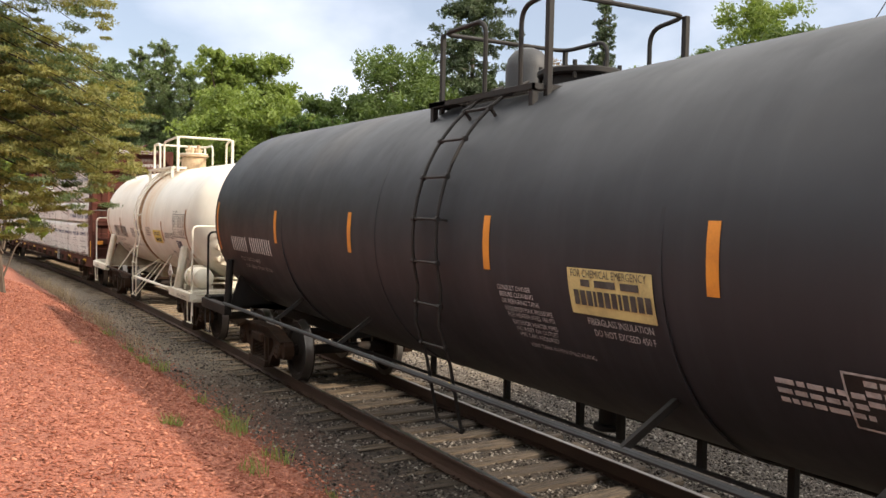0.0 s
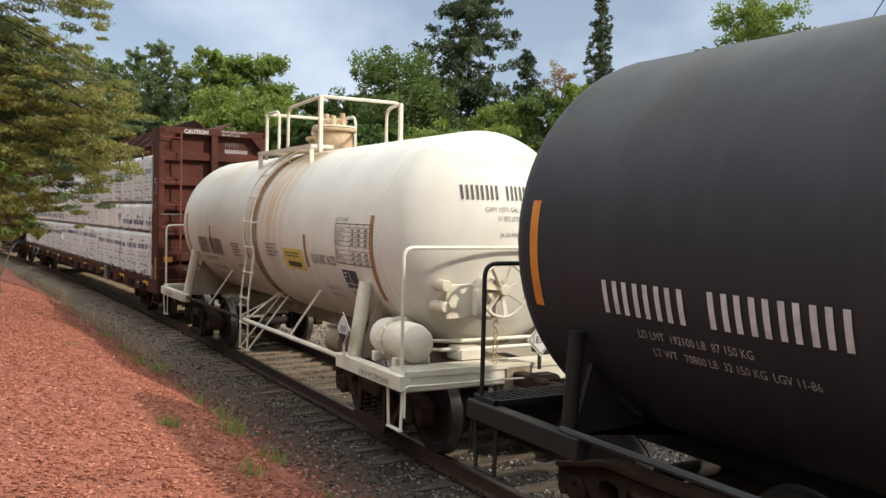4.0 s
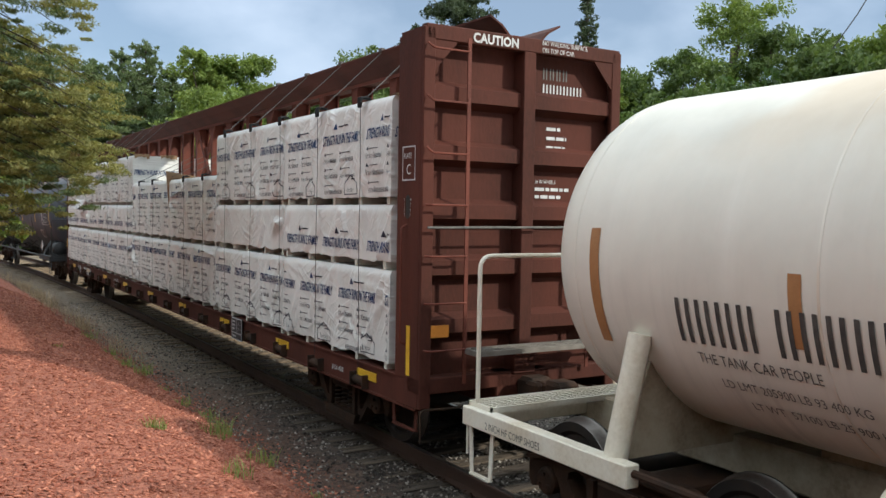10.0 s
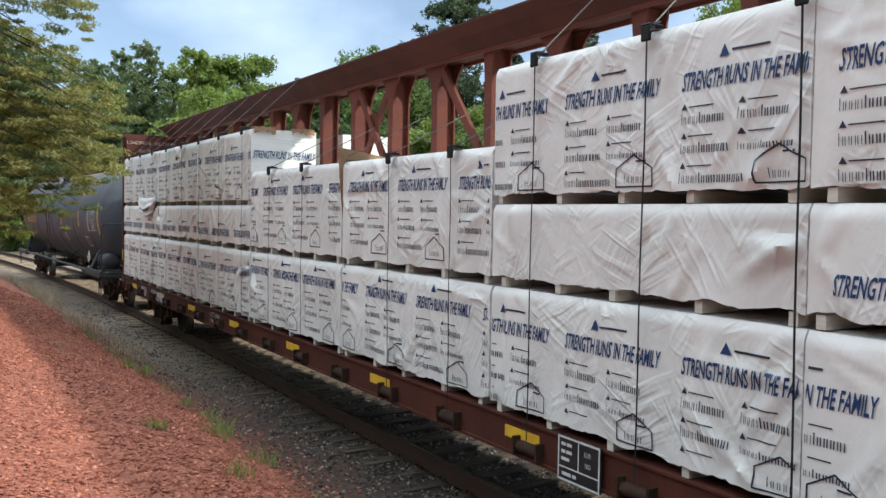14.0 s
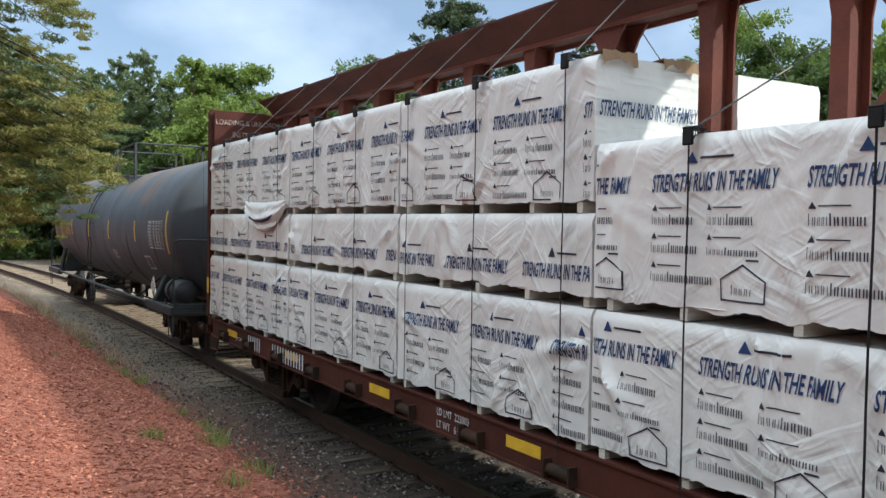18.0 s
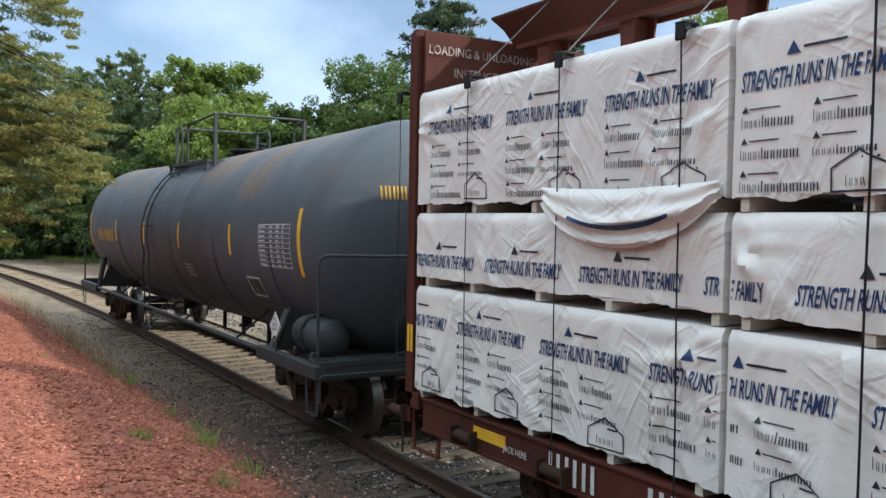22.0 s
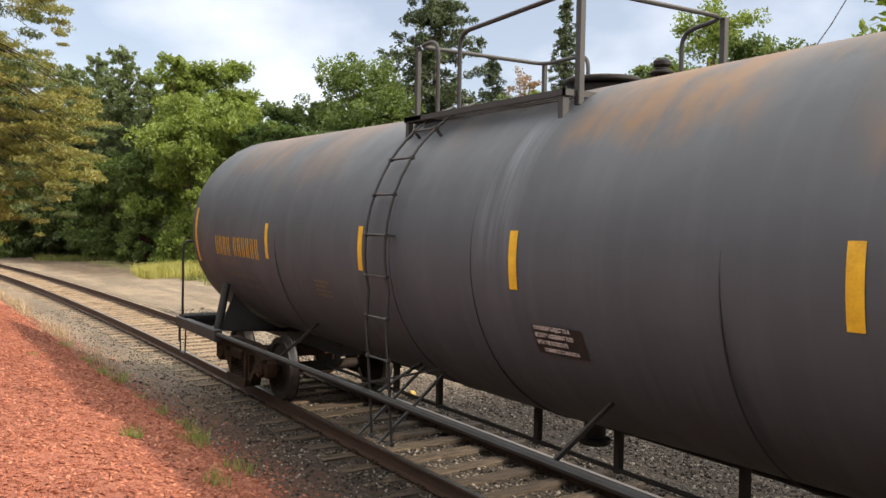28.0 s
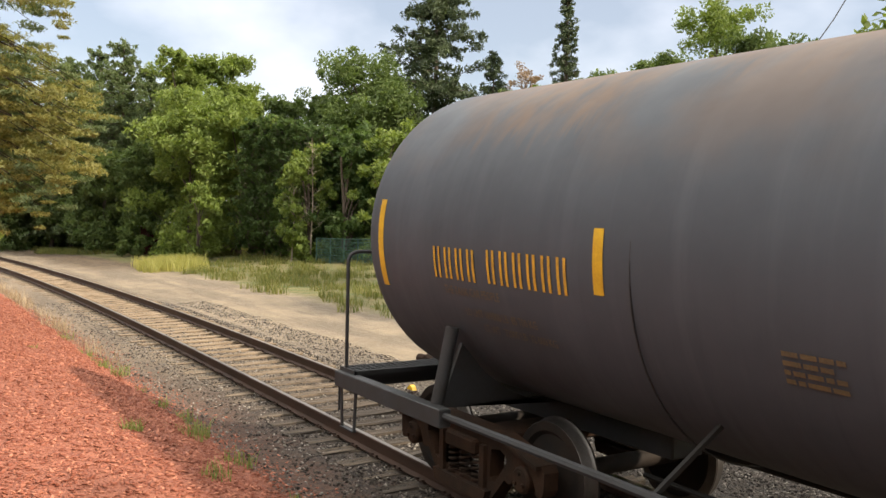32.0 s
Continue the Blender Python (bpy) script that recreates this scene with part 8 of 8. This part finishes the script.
# ---- loose stones ----
def stones(n, xr, yr, lo, hi, seed, keep, lift=0.35, long=1.0):
    rng = np.random.default_rng(seed)
    o = np.array([(1, 0, 0), (-1, 0, 0), (0, 1, 0), (0, -1, 0), (0, 0, 1), (0, 0, -1)], dtype=float)
    f = np.array([(0, 2, 4), (2, 1, 4), (1, 3, 4), (3, 0, 4), (2, 0, 5), (1, 2, 5), (3, 1, 5), (0, 3, 5)])
    out_v, out_f, k = [], [], 0
    for i in range(n):
        # thicker near the watcher
        y = yr[0] + (yr[1] - yr[0]) * rng.random() ** 1.7
        u = rng.uniform(*xr)
        if not keep(u, y, rng.random()):
            continue
        x = u + track_x(y) - XT
        s = lo + (hi - lo) * rng.random() ** 2
        m = o * s * rng.uniform(0.5, 1.0, (6, 1)) * np.array((long, 1, 0.7 / long))
        a = rng.random() * math.tau
        c, d = math.cos(a), math.sin(a)
        m = np.stack([m[:, 0] * c - m[:, 1] * d, m[:, 0] * d + m[:, 1] * c, m[:, 2] + m[:, 0] * rng.normal() * 0.35], 1)
        out_v.append(m + np.array((x, y, ground_z(x, y) + s * lift * rng.random())))
        out_f.append(f + 6 * k)
        k += 1
    return np.concatenate(out_v), np.concatenate(out_f)


def stone_material(name, a, b, c):
    m, nt, p = nodes_of(name)
    g = nt.nodes.new("ShaderNodeNewGeometry")
    col = blend(nt, math_node(nt, "POWER", g.outputs["Random Per Island"], 2.8), a, b)
    col = blend(nt, math_node(nt, "MULTIPLY", noise_fac(nt, coords(nt), 30, 4), 0.4), col, c)
    nt.links.new(col, p.inputs["Base Color"])
    p.inputs["Roughness"].default_value = 0.9
    return m


M_REDCHIP = stone_material("red_stone_chip", (0.20, 0.055, 0.030), (0.56, 0.235, 0.145), (0.34, 0.112, 0.062))
M_BALLAST = stone_material("grey_ballast_stone", (0.018, 0.013, 0.010), (0.42, 0.38, 0.33), (0.045, 0.032, 0.024))
ob = new("red_chips", quad_mesh("red_chips", *stones(125000, (-2.6, 3.8), (2.2, 24), 0.008, 0.028, 41, lambda u, y, r: r < (y - 2.2) / 1.5 and r < (u + 2.6 - 0.04 * y) / 2.1 and (u < 2.5 or r < 0.34 * (3.9 - u)), 0.35, 1.8), M_REDCHIP))
tagged(ob, "loose rust-red chips strewn over the bank", "chips", kind="stuff")
ob = new("ballast", quad_mesh("ballast", *stones(70000, (2.6, 8.6), (3.5, 28), 0.010, 0.038, 42, lambda u, y, r: u > 4.2 or r < 0.42 * (u - 2.7)), M_BALLAST))
tagged(ob, "loose grey ballast stones between and beside the ties", "ballast", kind="stuff")


# ---- pieces of the line: ties and plates ----
def sleepers():
    rng = random.Random(3)
    y = 2.0
    while y < 74:
        b = part("tie", TIES[rng.randrange(10)], None, track)
        b.location = (track_x(y) + rng.uniform(-0.05, 0.05), y, rng.uniform(-0.012, 0.004))
        b.rotation_euler = (0, -0.016 + rng.uniform(-0.012, 0.006), 2 * KAPPA * max(0, y - BEND) + rng.uniform(-0.02, 0.02))
        if y < 40:
            for off in (-0.7525, 0.7525):
                q = part("tie_plate", PLATE, None, track)
                q.location = (track_x(y) + off, y, 0)
        y += 0.52 + rng.uniform(-0.02, 0.02)


sleepers()


# ---- the train rolls by ----
def travel(t):
    """How far the train has come, in metres, smooth between the rows of TRAVEL."""
    i = max(0, min(len(TRAVEL) - 2, int(t)))
    p = [TRAVEL[max(0, min(len(TRAVEL) - 1, k))] for k in (i - 1, i, i + 1, i + 2)]
    if i == 0:
        p[0] = 2 * p[1] - p[2]
    if i == len(TRAVEL) - 2:
        p[3] = 2 * p[2] - p[1]
    u = t - i
    return 0.5 * (2 * p[1] + (p[2] - p[0]) * u + (2 * p[0] - 5 * p[1] + 4 * p[2] - p[3]) * u * u + (3 * p[1] - p[0] - 3 * p[2] + p[3]) * u ** 3)


def car_pose(mid, spread, t):
    """The pose of a car whose trucks stand on the bent line."""
    y = mid - travel(t)
    a, b = y - spread, y + spread
    xa, xb = track_x(a), track_x(b)
    return Matrix.Translation(((xa + xb) / 2, y, 0)) @ Matrix.Rotation(-math.atan2(xb - xa, b - a), 4, "Z")


def motions():
    times = [i * 0.5 for i in range(65)]
    for root, mid, spread, local in CAR_ROOTS:
        walk(root, [(t, car_pose(mid, spread, t) @ local) for t in times])
    slow = [float(i) for i in range(33)]
    for ob, m in LOAD:
        walk(ob, [(t, car_pose(BEAM_Y, 9.0, t) @ Matrix.Translation((BEAM_DX, 0, 0)) @ m) for t in slow])
    quick = [i * 0.2 for i in range(161)]
    for ax, mid, place in SPINNERS:
        walk(ax, [(t, Matrix.Translation(place) @ Matrix.Rotation(travel(t) / 0.457, 4, "X")) for t in quick])


charcoal_car()
cream_car()
beam_car()
grey_car()
cargo()
motions()
